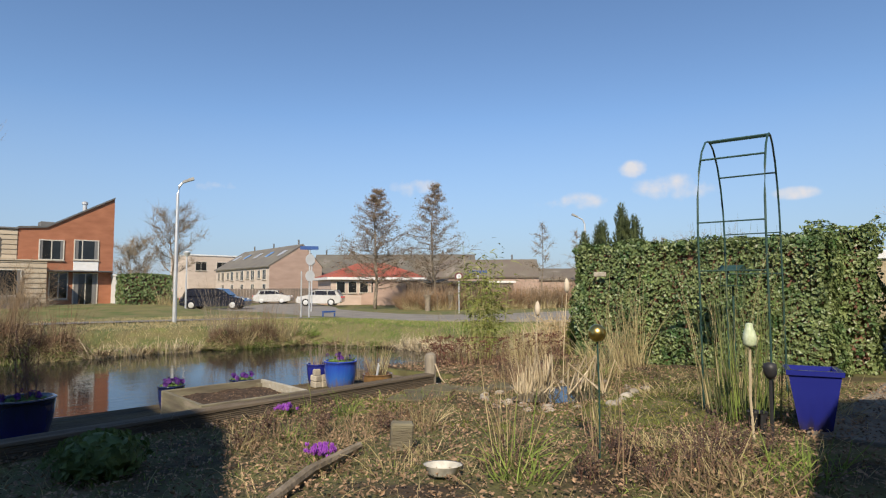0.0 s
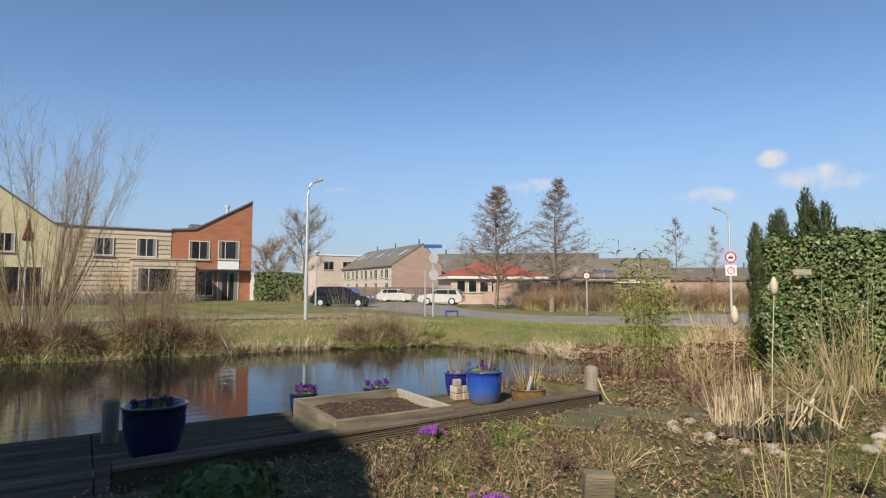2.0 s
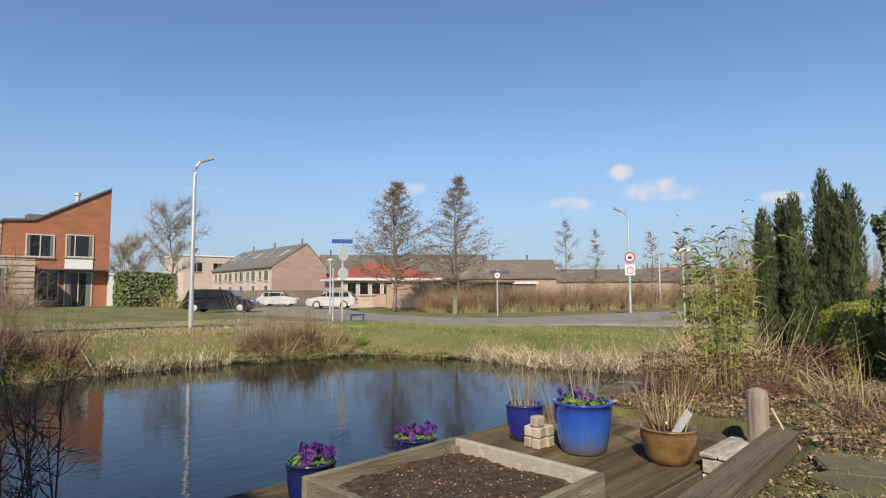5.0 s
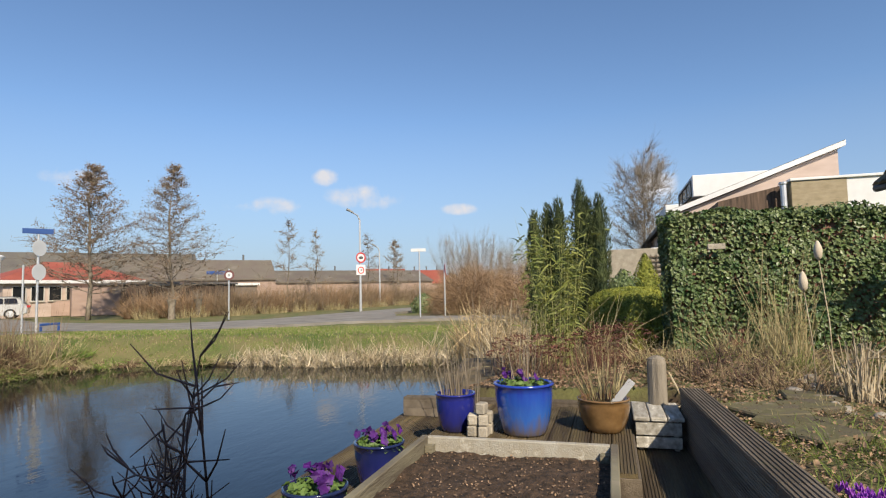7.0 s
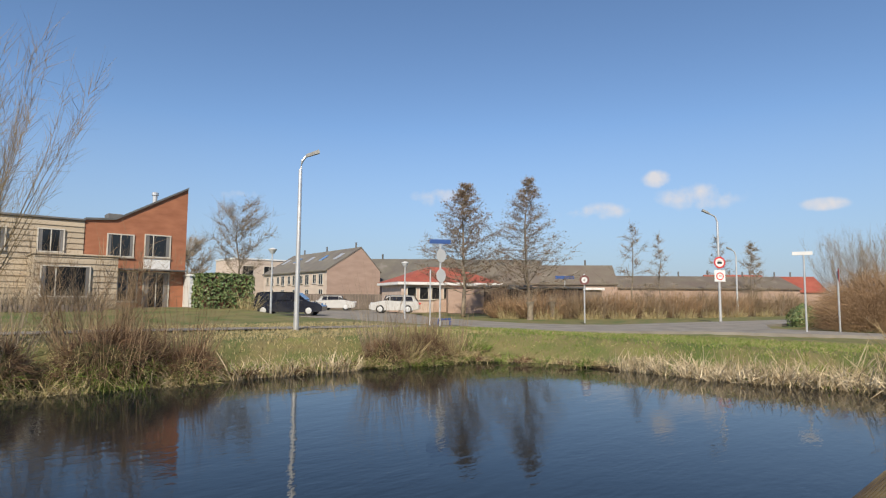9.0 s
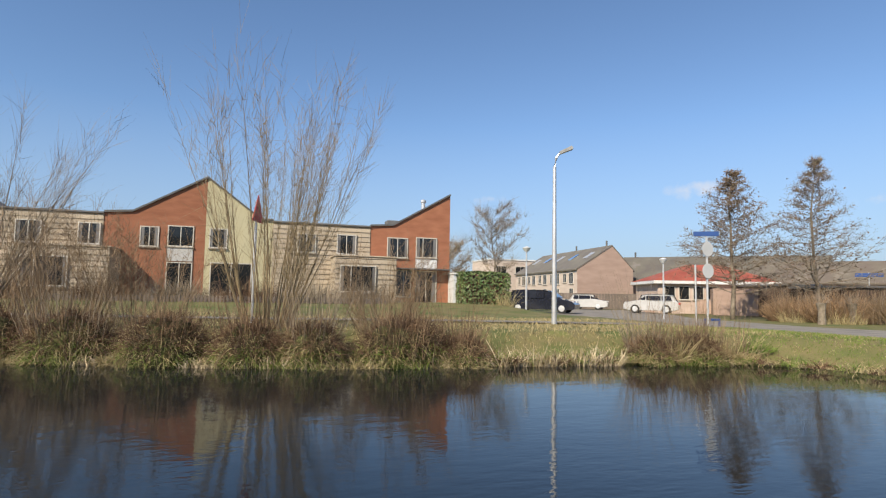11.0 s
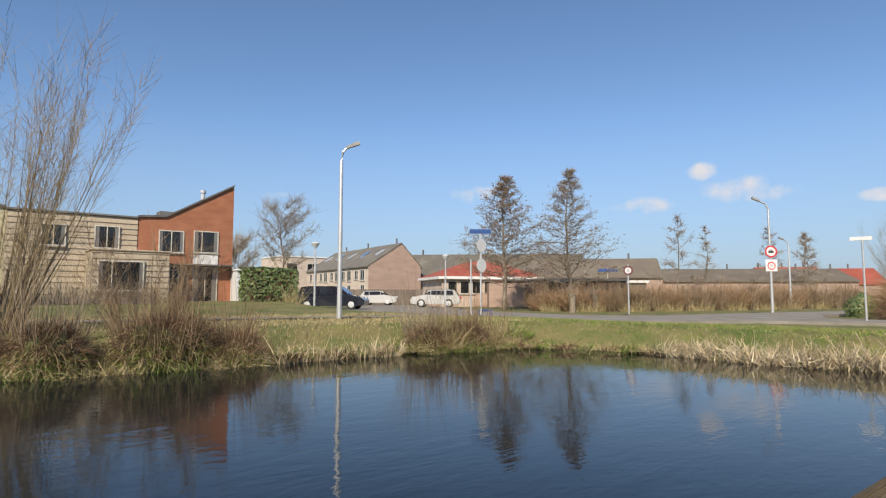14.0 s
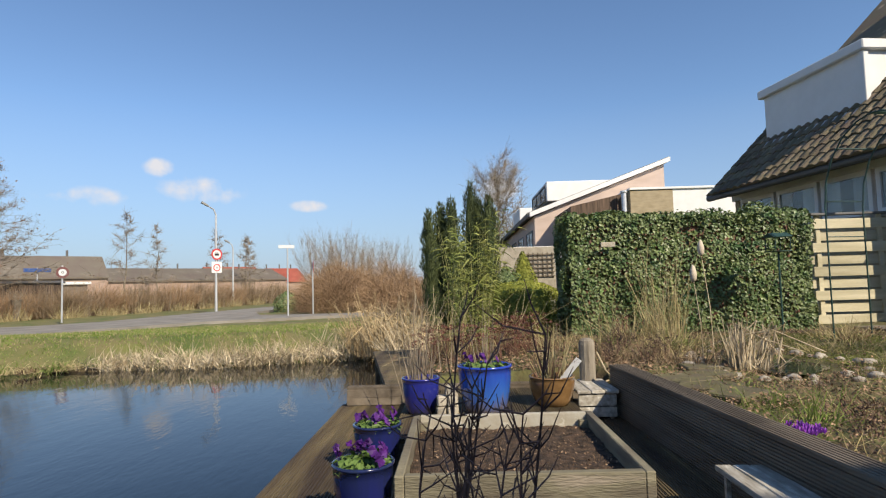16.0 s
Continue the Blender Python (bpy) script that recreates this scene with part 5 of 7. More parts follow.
for k in range(13):
    b_ = Vector((fr_.uniform(-0.25, 0.45), fr_.uniform(-0.3, 0.3), 0.0))
    up_ = b_ + Vector((fr_.normal(0, 0.08), fr_.normal(0, 0.08), fr_.uniform(0.22, 0.42)))
    dn_ = up_ + Vector((fr_.normal(0, 0.22), fr_.normal(0, 0.22), -fr_.uniform(0.05, 0.34)))
    dn_.z = max(dn_.z, 0.02)
    fm_.tube([b_, b_.lerp(up_, 0.6), up_, up_.lerp(dn_, 0.15), dn_], [0.010, 0.009, 0.008, 0.008, 0.005], 5)
single("bent_reeds", fm_, REED, (5.45, 4.45, h_at(5.45, 4.45)), "snapped bleached reed stalks bent over the pond", "dry plant")
for i, (x, y, hgt, dx) in enumerate([(5.75, 4.78, 1.14, 0.15), (5.5, 5.0, 0.86, 0.1)]):
    bu = thing("bulrush", (x, y, h_at(x, y)), "tall dry bulrush with a fluffy bleached head", "dry plant", "bulrushes")
    m = Mesh()
    m.tube([(0, 0, -0.02), (dx * 0.3, 0, hgt * 0.5), (dx, 0.02, hgt)], [0.006, 0.005, 0.004], 6)
    part("stalk", m, REED, bu)
    m = Mesh()
    m.lathe([(0.008, 0), (0.03, 0.03), (0.036, 0.08), (0.031, 0.12), (0.018, 0.16), (0.004, 0.18)], 10, dx, 0.02, hgt - 0.02)
    part("seed_head", m, FLUFF, bu, "bleached fluffy seed head", smooth=True)

reed_clump("ornamental_grass", (7.25, 4.75, 0.5), 0.24, 220, 1.05, 64, "tall dry ornamental grass before the ivy hedge", DRYGRASS, 0.13, 0.005, droop=0.03)
reed_clump("ornamental_grass", (7.3, 5.2, 0.55), 0.3, 160, 0.6, 65, "short dry grass tuft at the hedge foot", DRYGRASS, 0.45, 0.005)

# gazing ball, bird feeder, glass cloche, tall square pot, arch
gz = thing("gazing_ball", (3.12, 2.70, h_at(3.12, 2.70)), "golden glass ball on a thin rod", "garden ornament")
m = Mesh()
m.tube([(0, 0, 0), (0.01, 0, 0.4), (0, 0, 0.72)], 0.006, 6)
part("rod", m, IRON, gz)
bm = bmesh.new()
bmesh.ops.create_uvsphere(bm, u_segments=32, v_segments=20, radius=0.054, matrix=Matrix.Translation((0, 0, 0.77)))
me = bpy.data.meshes.new("ball")
bm.to_mesh(me)
bm.free()
me.materials.append(GOLD)
me.polygons.foreach_set("use_smooth", [True] * len(me.polygons))
part("ball", me, GOLD, gz, "golden mirrored ball")

tp = thing("tall_square_pot", (4.85, 1.98, 0.585), "tall tapered square pot in cobalt blue glaze", "flower pot")
m = Mesh()
a, b, hh = 0.10, 0.16, 0.43
m.add([(s * a, t * a, 0) for s, t in ((-1, -1), (1, -1), (1, 1), (-1, 1))] + [(s * b, t * b, hh - 0.04) for s, t in ((-1, -1), (1, -1), (1, 1), (-1, 1))] + [(s * (b + .015), t * (b + .015), hh - 0.035) for s, t in ((-1, -1), (1, -1), (1, 1), (-1, 1))] + [(s * (b + .018), t * (b + .018), hh) for s, t in ((-1, -1), (1, -1), (1, 1), (-1, 1))] + [(s * (b - .02), t * (b - .02), hh) for s, t in ((-1, -1), (1, -1), (1, 1), (-1, 1))] + [(s * (b - .05), t * (b - .05), hh - 0.2) for s, t in ((-1, -1), (1, -1), (1, 1), (-1, 1))],
      [(3, 2, 1, 0)] + [(r * 4 + k, r * 4 + (k + 1) % 4, r * 4 + 4 + (k + 1) % 4, r * 4 + 4 + k) for r in range(5) for k in range(4)] + [(20, 21, 22, 23)])
part("body", m, BLUEPOT, tp)
tp.rotation_euler = (0, 0, radians(20))

ar = thing("rose_arch", (5.75, 2.72, 0.55), "dark green metal rose arch with rungs", "garden arch")
AW, AD, AH, AT = 1.4, 0.52, 1.55, 2.48
for sgn in (-1, 1):
    for y in (-AD / 2, AD / 2):
        m = Mesh()
        pts = [(sgn * AW / 2, y, -0.1), (sgn * AW / 2, y, AH)]
        for t in (0.2, 0.4, 0.6, 0.8, 0.92, 1.0):
            pts.append((sgn * AW / 2 * math.cos(t * 1.5708), y, AH + (AT - AH) * math.sin(t * 1.571)))
        m.tube(pts, 0.009, 8)
        part("upright", m, IRON, ar)
    for z in (1.2, 1.62):
        m = Mesh()
        m.tube([(sgn * AW / 2, -AD / 2, z), (sgn * AW / 2, AD / 2, z)], 0.007, 6)
        part("rung", m, IRON, ar)
for t in (0.5, 1.0):
    for sgn in (-1, 1):
        x, z = sgn * AW / 2 * math.cos(t * 1.5708) + 0.02 * sgn, AH + (AT - AH) * math.sin(t * 1.571)
        m = Mesh()
        m.tube([(x, -AD / 2, z), (x, AD / 2, z)], 0.013 if t == 1.0 else 0.009, 6)
        part("rung", m, IRON, ar)
ar.rotation_euler = (0, 0, radians(11.5))
stems((5.12, 2.7, 0.55), 0.25, 26, 1.5, 71, "thorny green-brown climbing stems on the arch", DRYGRASS, 0.12, 0.0035, name="climbing_rose", curl=0.12)
stems((4.78, 2.4, 0.55), 0.2, 36, 1.0, 72, "thin dry green stems beside the arch", GREENBLADE, 0.16, 0.004, name="dead_perennial")

ROSESTEM = mat("green_rose_stem", (0.06, 0.085, 0.03), (0.17, 0.18, 0.075), 6, 0.7, 0.0, 30, vary=0.4)
for i, (x, y, n, L) in enumerate([(4.95, 2.55, 16, 1.7), (5.2, 2.75, 18, 1.9), (5.35, 2.5, 12, 1.6), (4.6, 2.45, 12, 1.1), (4.95, 2.3, 10, 1.2)]):
    stems((x, y, 0.53), 0.14, n, L, 73 + i, "thorny green climbing stems about the arch", ROSESTEM, 0.10, 0.0045, name="climbing_rose", curl=0.06)
PURPLELEAF = mat("purple_brown_leaf", (0.035, 0.024, 0.024), (0.15, 0.095, 0.07), 9, 0.85, 0.0, 30, vary=0.5)


def dead_shrublet(x, y, H, seed):
    """Upright withered perennial: thin stems with small curled leaves and seed clusters."""
    rs = rs_(seed)
    t = thing("withered_perennial", (x, y, h_at(x, y) - 0.01), "withered purple-brown perennial with curled leaves", "dry plant", "withered perennials")
    n = 14
    p = rs.normal(0, 0.045, (n, 3)) * (1, 1, 0)
    d = p * 4 + rs.normal(0, 0.16, (n, 3)) + (0, 0, 1)
    d /= np.linalg.norm(d, axis=1)[:, None]
    L = H * rs.uniform(0.5, 1.05, n)
    m = Mesh()
    m.strands(p, d, L, 0.003, rs, curl=0.05)
    part("stem_mass", m, DARKTWIG, t)
    k = 260
    i = rs.randint(0, n, k)
    q = p[i] + d[i] * (L[i] * rs.uniform(0.25, 1.0, k))[:, None] + rs.normal(0, 0.016, (k, 3))
    m = Mesh()
    m.leaves(q, rs.normal(0, 1, (k, 3)) + (0, 0, 0.5), rs.uniform(0.006, 0.015, k), rs, 0.5)
    part("leaves", m, PURPLELEAF, t)
    return t


for i, (x, y, H) in enumerate([(3.45, 2.25, 0.36), (3.25, 2.15, 0.3), (3.62, 2.12, 0.32), (2.95, 2.3, 0.26), (3.1, 2.55, 0.26), (3.8, 2.0, 0.28), (2.75, 2.55, 0.24), (3.3, 2.75, 0.24), (3.95, 2.3, 0.26), (2.6, 3.0, 0.22), (2.5, 4.9, 0.25), (2.2, 5.2, 0.24), (2.75, 5.25, 0.26), (1.95, 5.0, 0.22), (2.95, 4.6, 0.2), (5.7, 5.5, 0.35), (6.1, 5.2, 0.32), (6.4, 5.6, 0.4), (5.9, 5.9, 0.35), (6.8, 5.5, 0.36)]):
    dead_shrublet(x, y, H, 3000 + i)
bf = thing("bird_feeder", (7.09, 3.3, 0.57), "dark green bird table on a thin pole", "bird feeder")
m = Mesh()
m.tube([(0, 0, 0), (0, 0, 1.05)], 0.012, 8)
part("pole", m, IRON, bf)
m = Mesh()
m.box(-0.13, -0.11, 1.05, 0.13, 0.11, 1.065, 0.004)
part("tray", m, IRON, bf)
for x in (-0.115, 0.115):
    for y in (-0.095, 0.095):
        m = Mesh()
        m.tube([(x, y, 1.07), (x, y, 1.24)], 0.006, 6)
        part("bar", m, IRON, bf)
m = Mesh()
m.prism([(-0.14, 1.24), (0, 1.30), (0.14, 1.24)], 0.25, "y", -0.125)
part("roof", m, IRON, bf)
PALEGLASS = mat("pale_green_glass", (0.38, 0.46, 0.27), (0.62, 0.68, 0.50), 30, 0.15, 0.05, 40, coat=0.6, vary=0.2)
gl = thing("garden_ornament", (4.23, 2.19, 0.50), "pale green glass ornament on a bleached stick", "garden ornament")
m = Mesh()
m.tube([(0.02, 0.0, 0.0), (0, 0.01, 0.35), (0, 0, 0.72)], 0.009, 6)
part("stick", m, REED, gl)
m = Mesh()
m.lathe([(0.030, 0.70), (0.043, 0.72), (0.046, 0.76), (0.036, 0.81), (0.026, 0.83), (0.022, 0.86), (0.008, 0.865)], 16)
part("glass_head", m, PALEGLASS, gl, "pale green glass head", smooth=True)
sp = thing("garden_spotlight", (4.36, 2.11, 0.56), "dark garden spotlight on a spike", "lamp")
m = Mesh()
m.tube([(0, 0, 0), (0, 0, 0.42)], 0.012, 6)
part("spike", m, PLASTIC, sp)
m = Mesh()
m.lathe([(0.025, 0.42), (0.04, 0.45), (0.045, 0.49), (0.04, 0.52), (0.01, 0.53)], 14)
part("head", m, PLASTIC, sp, smooth=True)
m = Mesh()
m.lathe([(0.055, 0.0), (0.07, 0.13), (0.075, 0.14), (0.062, 0.13), (0.05, 0.08)], 14)
bp2 = thing("nursery_pot", (4.6, 2.28, 0.555), "small black plastic nursery pot", "flower pot")
part("body", m, PLASTIC, bp2)
# terrace slabs by the house
tslab = Mesh()
tslab.box(0.004, 0.004, -0.05, 0.496, 0.496, 0.0, 0.006)
tdat = tslab.data("paving_slab", PAVING)
pt = thing("terrace_paving", (4.7, -1.5, 0.585), "grey concrete terrace slabs beside the house", "paving", kind="structure")
for i in range(6):
    for j in range(7):
        ob = new("paving_slab", tdat)
        ob.parent = pt
        ob.location = (i * 0.5, j * 0.5, 0.003 * math.sin(i * 3.1 + j * 1.7))

# slatted fence past the hedge
fe = thing("slatted_fence", (8.6, -0.2, 0.42), "pale wooden fence of wide horizontal slats", "fence")
for i in range(9):
    m = Mesh()
    x = 0.03 if i % 2 else -0.03
    m.box(x - 0.012, 0, 0.12 + i * 0.185, x + 0.012, 2.15, 0.12 + i * 0.185 + 0.15, 0.004)
    part("slat", m, FENCEWOOD, fe)
for y in (0.1, 1.05, 2.0):
    m = Mesh()
    m.box(-0.016, y, 0, 0.016, y + 0.07, 1.82, 0.003)
    part("post", m, FENCEWOOD, fe)
m = Mesh()
m.box(-0.07, -0.02, 1.81, 0.07, 2.17, 1.845, 0.005)
part("capping", m, METALTRIM, fe)


# ---------------------------------------------------------------- hedges and evergreens
def leafy_box(name, loc, size, n, leaf, material, label, seed, category="hedge", lump=0.08, ends=True, slim=0.75):
    """A clipped hedge: a dark twiggy core under a thick coat of single leaves."""
    rs = rs_(seed)
    hgd = thing(name, loc, label, category)
    sx, sy, sz = size
    core = Mesh()
    core.box(0.1, 0.1, 0.0, sx - 0.1, sy - 0.1, sz - 0.1, 0.08)
    part("core", core, REDTWIG, hgd)
    m = Mesh()
    areas = [("x", sy * sz), ("X", sy * sz), ("y", sx * sz), ("Y", sx * sz), ("t", sx * sy)]
    tot = sum(a for _, a in areas)
    for key, a in areas:
        k = int(n * a / tot)
        u, v, dep = rs.uniform(0, 1, k), rs.uniform(0, 1, k), rs.exponential(0.05, k) - 0.03
        if key in "xX":
            p = np.stack([dep if key == "x" else sx - dep, u * sy, v * sz], 1)
            nr = np.tile((-1.0 if key == "x" else 1, 0, 0.35), (k, 1))
        elif key in "yY":
            p = np.stack([u * sx, dep if key == "y" else sy - dep, v * sz], 1)
            nr = np.tile((0, -1.0 if key == "y" else 1, 0.35), (k, 1))
        else:
            p = np.stack([u * sx, v * sy, sz - dep * 1.2], 1)
            nr = np.tile((0, 0, 1.0), (k, 1))
        wob_ = np.array([noise.noise((q[0] * 1.7 + seed, q[1] * 1.7, q[2] * 1.7)) for q in p])[:, None]
        p = p + nr * wob_ * lump
        m.leaves(p, nr, np.full(k, leaf), rs, slim)
    part("leaves", m, material, hgd)
    return hgd


leafy_box("ivy_hedge", (7.72, 2.5, 0.45), (1.0, 3.38, 1.78), 46000, 0.027, IVY, "tall dense ivy-covered hedge with glossy green leaves", 81, lump=0.16)
leafy_box("ivy_bush", (8.55, 2.2, 0.45), (0.7, 0.7, 1.95), 9000, 0.027, IVY, "shaggy ivy bush grown together with the hedge end", 82, category="shrub", lump=0.3)
nbx = Mesh()
nbx.box(-0.02, -0.1, -0.035, 0.012, 0.1, 0.035, 0.006)
single("nest_sign", nbx, BLOCK, (7.6, 5.36, 1.81), "small pale wooden plaque hung on the ivy hedge", "plaque")


def leafy_blob(name, loc, prof, n, leaf, material, label, seed, category="shrub", up=0.0, slim=0.6, lump=0.12, group=""):
    """An evergreen whose outline follows prof (radius, height), of many single leaves."""
    rs = rs_(seed)
    s = thing(name, loc, label, category, group)
    core = Mesh()
    core.lathe([(max(0.01, r * 0.75), h * 0.97) for r, h in prof], 12)
    part("core", core, material, s)
    hs, rr = np.array([h for _, h in prof]), np.array([r for r, _ in prof])
    m = Mesh()
    h = rs.uniform(hs[0], hs[-1], n)
    keep = rs.uniform(0, 1, n) < np.interp(h, hs, rr) / rr.max() + 0.12
    h = h[keep]
    k = len(h)
    a = rs.uniform(0, 6.283, k)
    r = np.interp(h, hs, rr) * (1 - rs.exponential(0.07, k))
    r = r * (1 + lump * np.array([noise.noise((math.cos(q) * 2 + seed, math.sin(q) * 2, z * (5.0 if up > 1 else 2.5))) for q, z in zip(a, h)]))
    p = np.stack([r * np.cos(a), r * np.sin(a), h], 1)
    nr = np.stack([np.cos(a), np.sin(a), np.full(k, 0.3 + up)], 1)
    if up > 1:
        m.strands(p, nr + rs.normal(0, 0.3, p.shape), leaf * rs.uniform(1.5, 5.5, k), leaf * 0.45, rs, curl=0.15, segs=2, sides=3)
    else:
        m.leaves(p, nr, np.full(k, leaf), rs, slim)
    part("foliage", m, material, s)
    return s


for i, (x, y, r, z) in enumerate([(11.4, 8.02, 0.11, 2.5), (11.6, 7.78, 0.12, 2.66), (11.4, 7.55, 0.12, 2.72), (11.5, 7.14, 0.13, 3.08), (11.45, 6.98, 0.11, 2.7), (11.4, 6.78, 0.13, 2.76), (11.7, 7.35, 0.34, 1.7)]):
    leafy_blob("columnar_yew", (x, y, 0.38), [(r * 0.9, 0.02), (r * 1.2, z * 0.3), (r * 1.25, z * 0.6), (r * 1.1, z * 0.8), (r * 0.8, z * 0.9), (r * 0.45, z * 0.96), (0.02, z * 1.0)], 4200, 0.018, CONIFER, "dark upright columnar yew", 90 + i, "tree", up=1.6, lump=0.9, group="columnar yews")
leafy_blob("clipped_box_shrub", (10.35, 6.3, 0.40), [(0.62, 0.0), (0.76, 0.2), (0.77, 0.55), (0.68, 0.78), (0.43, 0.90), (0.03, 0.94)], 15000, 0.019, BOXLEAF, "broad clipped box dome, yellow-green on top", 101, lump=0.05)
leafy_blob("clipped_box_shrub", (9.25, 5.98, 0.40), [(0.36, 0.0), (0.42, 0.1), (0.41, 0.24), (0.3, 0.31), (0.03, 0.33)], 5500, 0.018, BOXLEAF, "low flat-topped clipped box shrub, yellow-green", 102, lump=0.05)
leafy_blob("conical_conifer", (13.6, 5.85, 0.42), [(0.40, 0.0), (0.44, 0.5), (0.33, 1.0), (0.14, 1.45), (0.02, 1.66)], 7000, 0.024, BOXLEAF, "pointed golden-green dwarf conifer", 103, "tree", up=0.8)
leafy_blob("evergreen_shrub", (12.6, 6.35, 0.40), [(0.3, 0.0), (0.4, 0.5), (0.32, 1.0), (0.05, 1.3)], 2600, 0.03, IVY, "loose dark evergreen shrub beside the pointed conifer", 105, lump=0.5)
leafy_blob("clipped_box_shrub", (8.3, 6.25, 0.42), [(0.2, 0.0), (0.24, 0.2), (0.22, 0.45), (0.1, 0.7), (0.02, 0.78)], 1600, 0.016, BOXLEAF, "small mossy green conifer by the hedge", 104, up=0.8)


def bamboo(loc, n, H, r, seed):
    rs = rs_(seed)
    b = thing("bamboo", loc, "clump of fresh green bamboo with arching leaves", "bamboo")
    c, lf = Mesh(), Mesh()
    a, rr = rs.uniform(0, 6.283, n), r * np.sqrt(rs.uniform(0, 1, n))
    pos = np.stack([rr * np.cos(a), rr * np.sin(a), np.zeros(n)], 1)
    d = np.stack([np.cos(a) * 0.12, np.sin(a) * 0.12, np.ones(n)], 1) + rs.normal(0, 0.05, (n, 3))
    L = H * rs.uniform(0.6, 1.05, n)
    c.strands(pos, d, L, 0.007, rs, segs=4, curl=0.03)
    part("cane_mass", c, CANE, b)
    k = 1150
    i = rs.randint(0, n, k)
    t = rs.uniform(0.15, 1.0, k)
    p = pos[i] + d[i] * (L[i] * t)[:, None] + rs.normal(0, 0.07, (k, 3))
    lf.strands(p, rs.normal(0, 1, (k, 3)) * (1, 1, 0.4) + (0, 0, 0.25), rs.uniform(0.08, 0.2, k), 0.011, rs, droop=0.5, segs=3, sides=2)
    part("leaves", lf, BAMBOO, b)
    return b


bamboo((7.2, 7.28, 0.42), 34, 1.75, 0.24, 110)


# ---------------------------------------------------------------- bare trees
def bare_tree(name, loc, H, seed, label, limbs=9, spread=0.55, trunk=0.12, twigs=2600, material=TWIG, conical=False, twig_len=0.9, leaf=None, clear=0.2, leaf_size=0.05, upright=0.5, leaf_n=3000, wtw=0.008, group=""):
    rs = rs_(seed)
    t = thing(name, loc, label, "tree", group)
    tm, lm, cm_ = Mesh(), Mesh(), Mesh()
    pts, p = [], Vector((0, 0, -0.2))
    for i in range(9):
        pts.append(p.copy())
        p = p + Vector((rs.normal(0, 0.012) * H, rs.normal(0, 0.012) * H, H * 1.02 / 8))
    tm.tube(pts, [trunk * (1 - i / 8.4) for i in range(9)], 9)
    part("trunk", tm, BARK, t, smooth=True)
    P, D, S = [], [], []
    for i in range(limbs):
        f = clear + (0.97 - clear) * (i + rs.uniform(0, 0.8)) / limbs
        k = min(7, int(f * 8))
        base = pts[k].lerp(pts[k + 1], f * 8 - k)
        a = i * 2.399 + rs.uniform(-.4, .4)
        reach = H * spread * ((1.02 - f) if conical else (0.45 + 0.55 * math.sin(min(1, f * 1.2) * math.pi * 0.8))) * rs.uniform(0.75, 1.1)
        d = Vector((math.cos(a), math.sin(a), upright if not conical else 0.18)).normalized()
        q, ln, prev = base.copy(), reach / 5, None
        limb = [q.copy()]
        for j in range(5):
            d = (d + Vector((0, 0, 0.09)) + Vector(rs.normal(0, 0.11, 3).tolist())).normalized()
            q = q + d * ln
            limb.append(q.copy())
        r0 = trunk * (0.26 if conical else 0.42) * (1 - f * 0.75)
        lm.tube(limb, [r0 * (1 - j / 6.2) for j in range(6)], 5)
        for j in range(1, 6):
            for _ in range(3):
                e = (d + Vector(rs.normal(0, 0.65, 3).tolist())).normalized()
                e.z = e.z * 0.6 + (0.2 if not conical else 0.02)
                sub = [limb[j], limb[j] + e * reach * 0.16, limb[j] + (e + Vector(rs.normal(0, .25, 3).tolist())) * reach * 0.3]
                lm.tube(sub, [r0 * 0.4, r0 * 0.27, r0 * 0.1], 4)
                P += [tuple(limb[j]), tuple(sub[1]), tuple(sub[2])]
                D += [tuple(e)] * 3
    part("limb_structure", lm, BARK, t)
    P, D = np.array(P), np.array(D)
    i = rs.randint(0, len(P), twigs)
    up = np.array((0, 0, 0.45 if not conical else 0.05))
    dd = D[i] + rs.normal(0, 0.6, (twigs, 3)) + up
    cm_.strands(P[i] + rs.normal(0, 0.04, (twigs, 3)), dd, twig_len * rs.uniform(0.3, 1, twigs), wtw, rs, curl=0.12, segs=3)
    crown = part("crown", cm_, material, t)
    if leaf:
        lf = Mesh()
        i = rs.randint(0, len(P), leaf_n)
        lf.leaves(P[i] + rs.normal(0, 0.13, (leaf_n, 3)) * (1, 1, 0.55), rs.normal(0, 1, (leaf_n, 3)), np.full(leaf_n, leaf_size), rs, 0.6)
        part("catkin_mass", lf, leaf, t)
    return t


CATKIN = mat("alder_catkin", (0.115, 0.075, 0.052), (0.24, 0.165, 0.115), 5, 0.9, 0.0, 30, vary=0.35)
bare_tree("alder_tree", (26.3, 35.8, 0.1), 9.3, 201, "bare conical alder with brown catkins", 74, 0.50, 0.15, 6000, TWIG, True, 0.42, CATKIN, 0.17, 0.06, leaf_n=5200, group="alders")
bare_tree("alder_tree", (30.2, 33.3, 0.1), 9.9, 202, "bare conical alder with brown catkins", 74, 0.44, 0.13, 6000, TWIG, True, 0.42, CATKIN, 0.17, 0.06, leaf_n=2600, group="alders")
for i, (x, y, h_, sp_) in enumerate([(44.5, 33.7, 8.0, 0.24), (55.5, 36.7, 8.2, 0.16), (60, 33, 8, 0.2), (66, 31.5, 7.6, 0.16), (58, 29, 7.0, 0.25)]):
    bare_tree("alder_tree", (x, y, 0.05), h_, 210 + i, "thin distant bare alder", 18, sp_ * 1.7, 0.08, 520, TWIG, True, 0.8, CATKIN, 0.2, 0.07, leaf_n=150, wtw=0.016, group="alders")
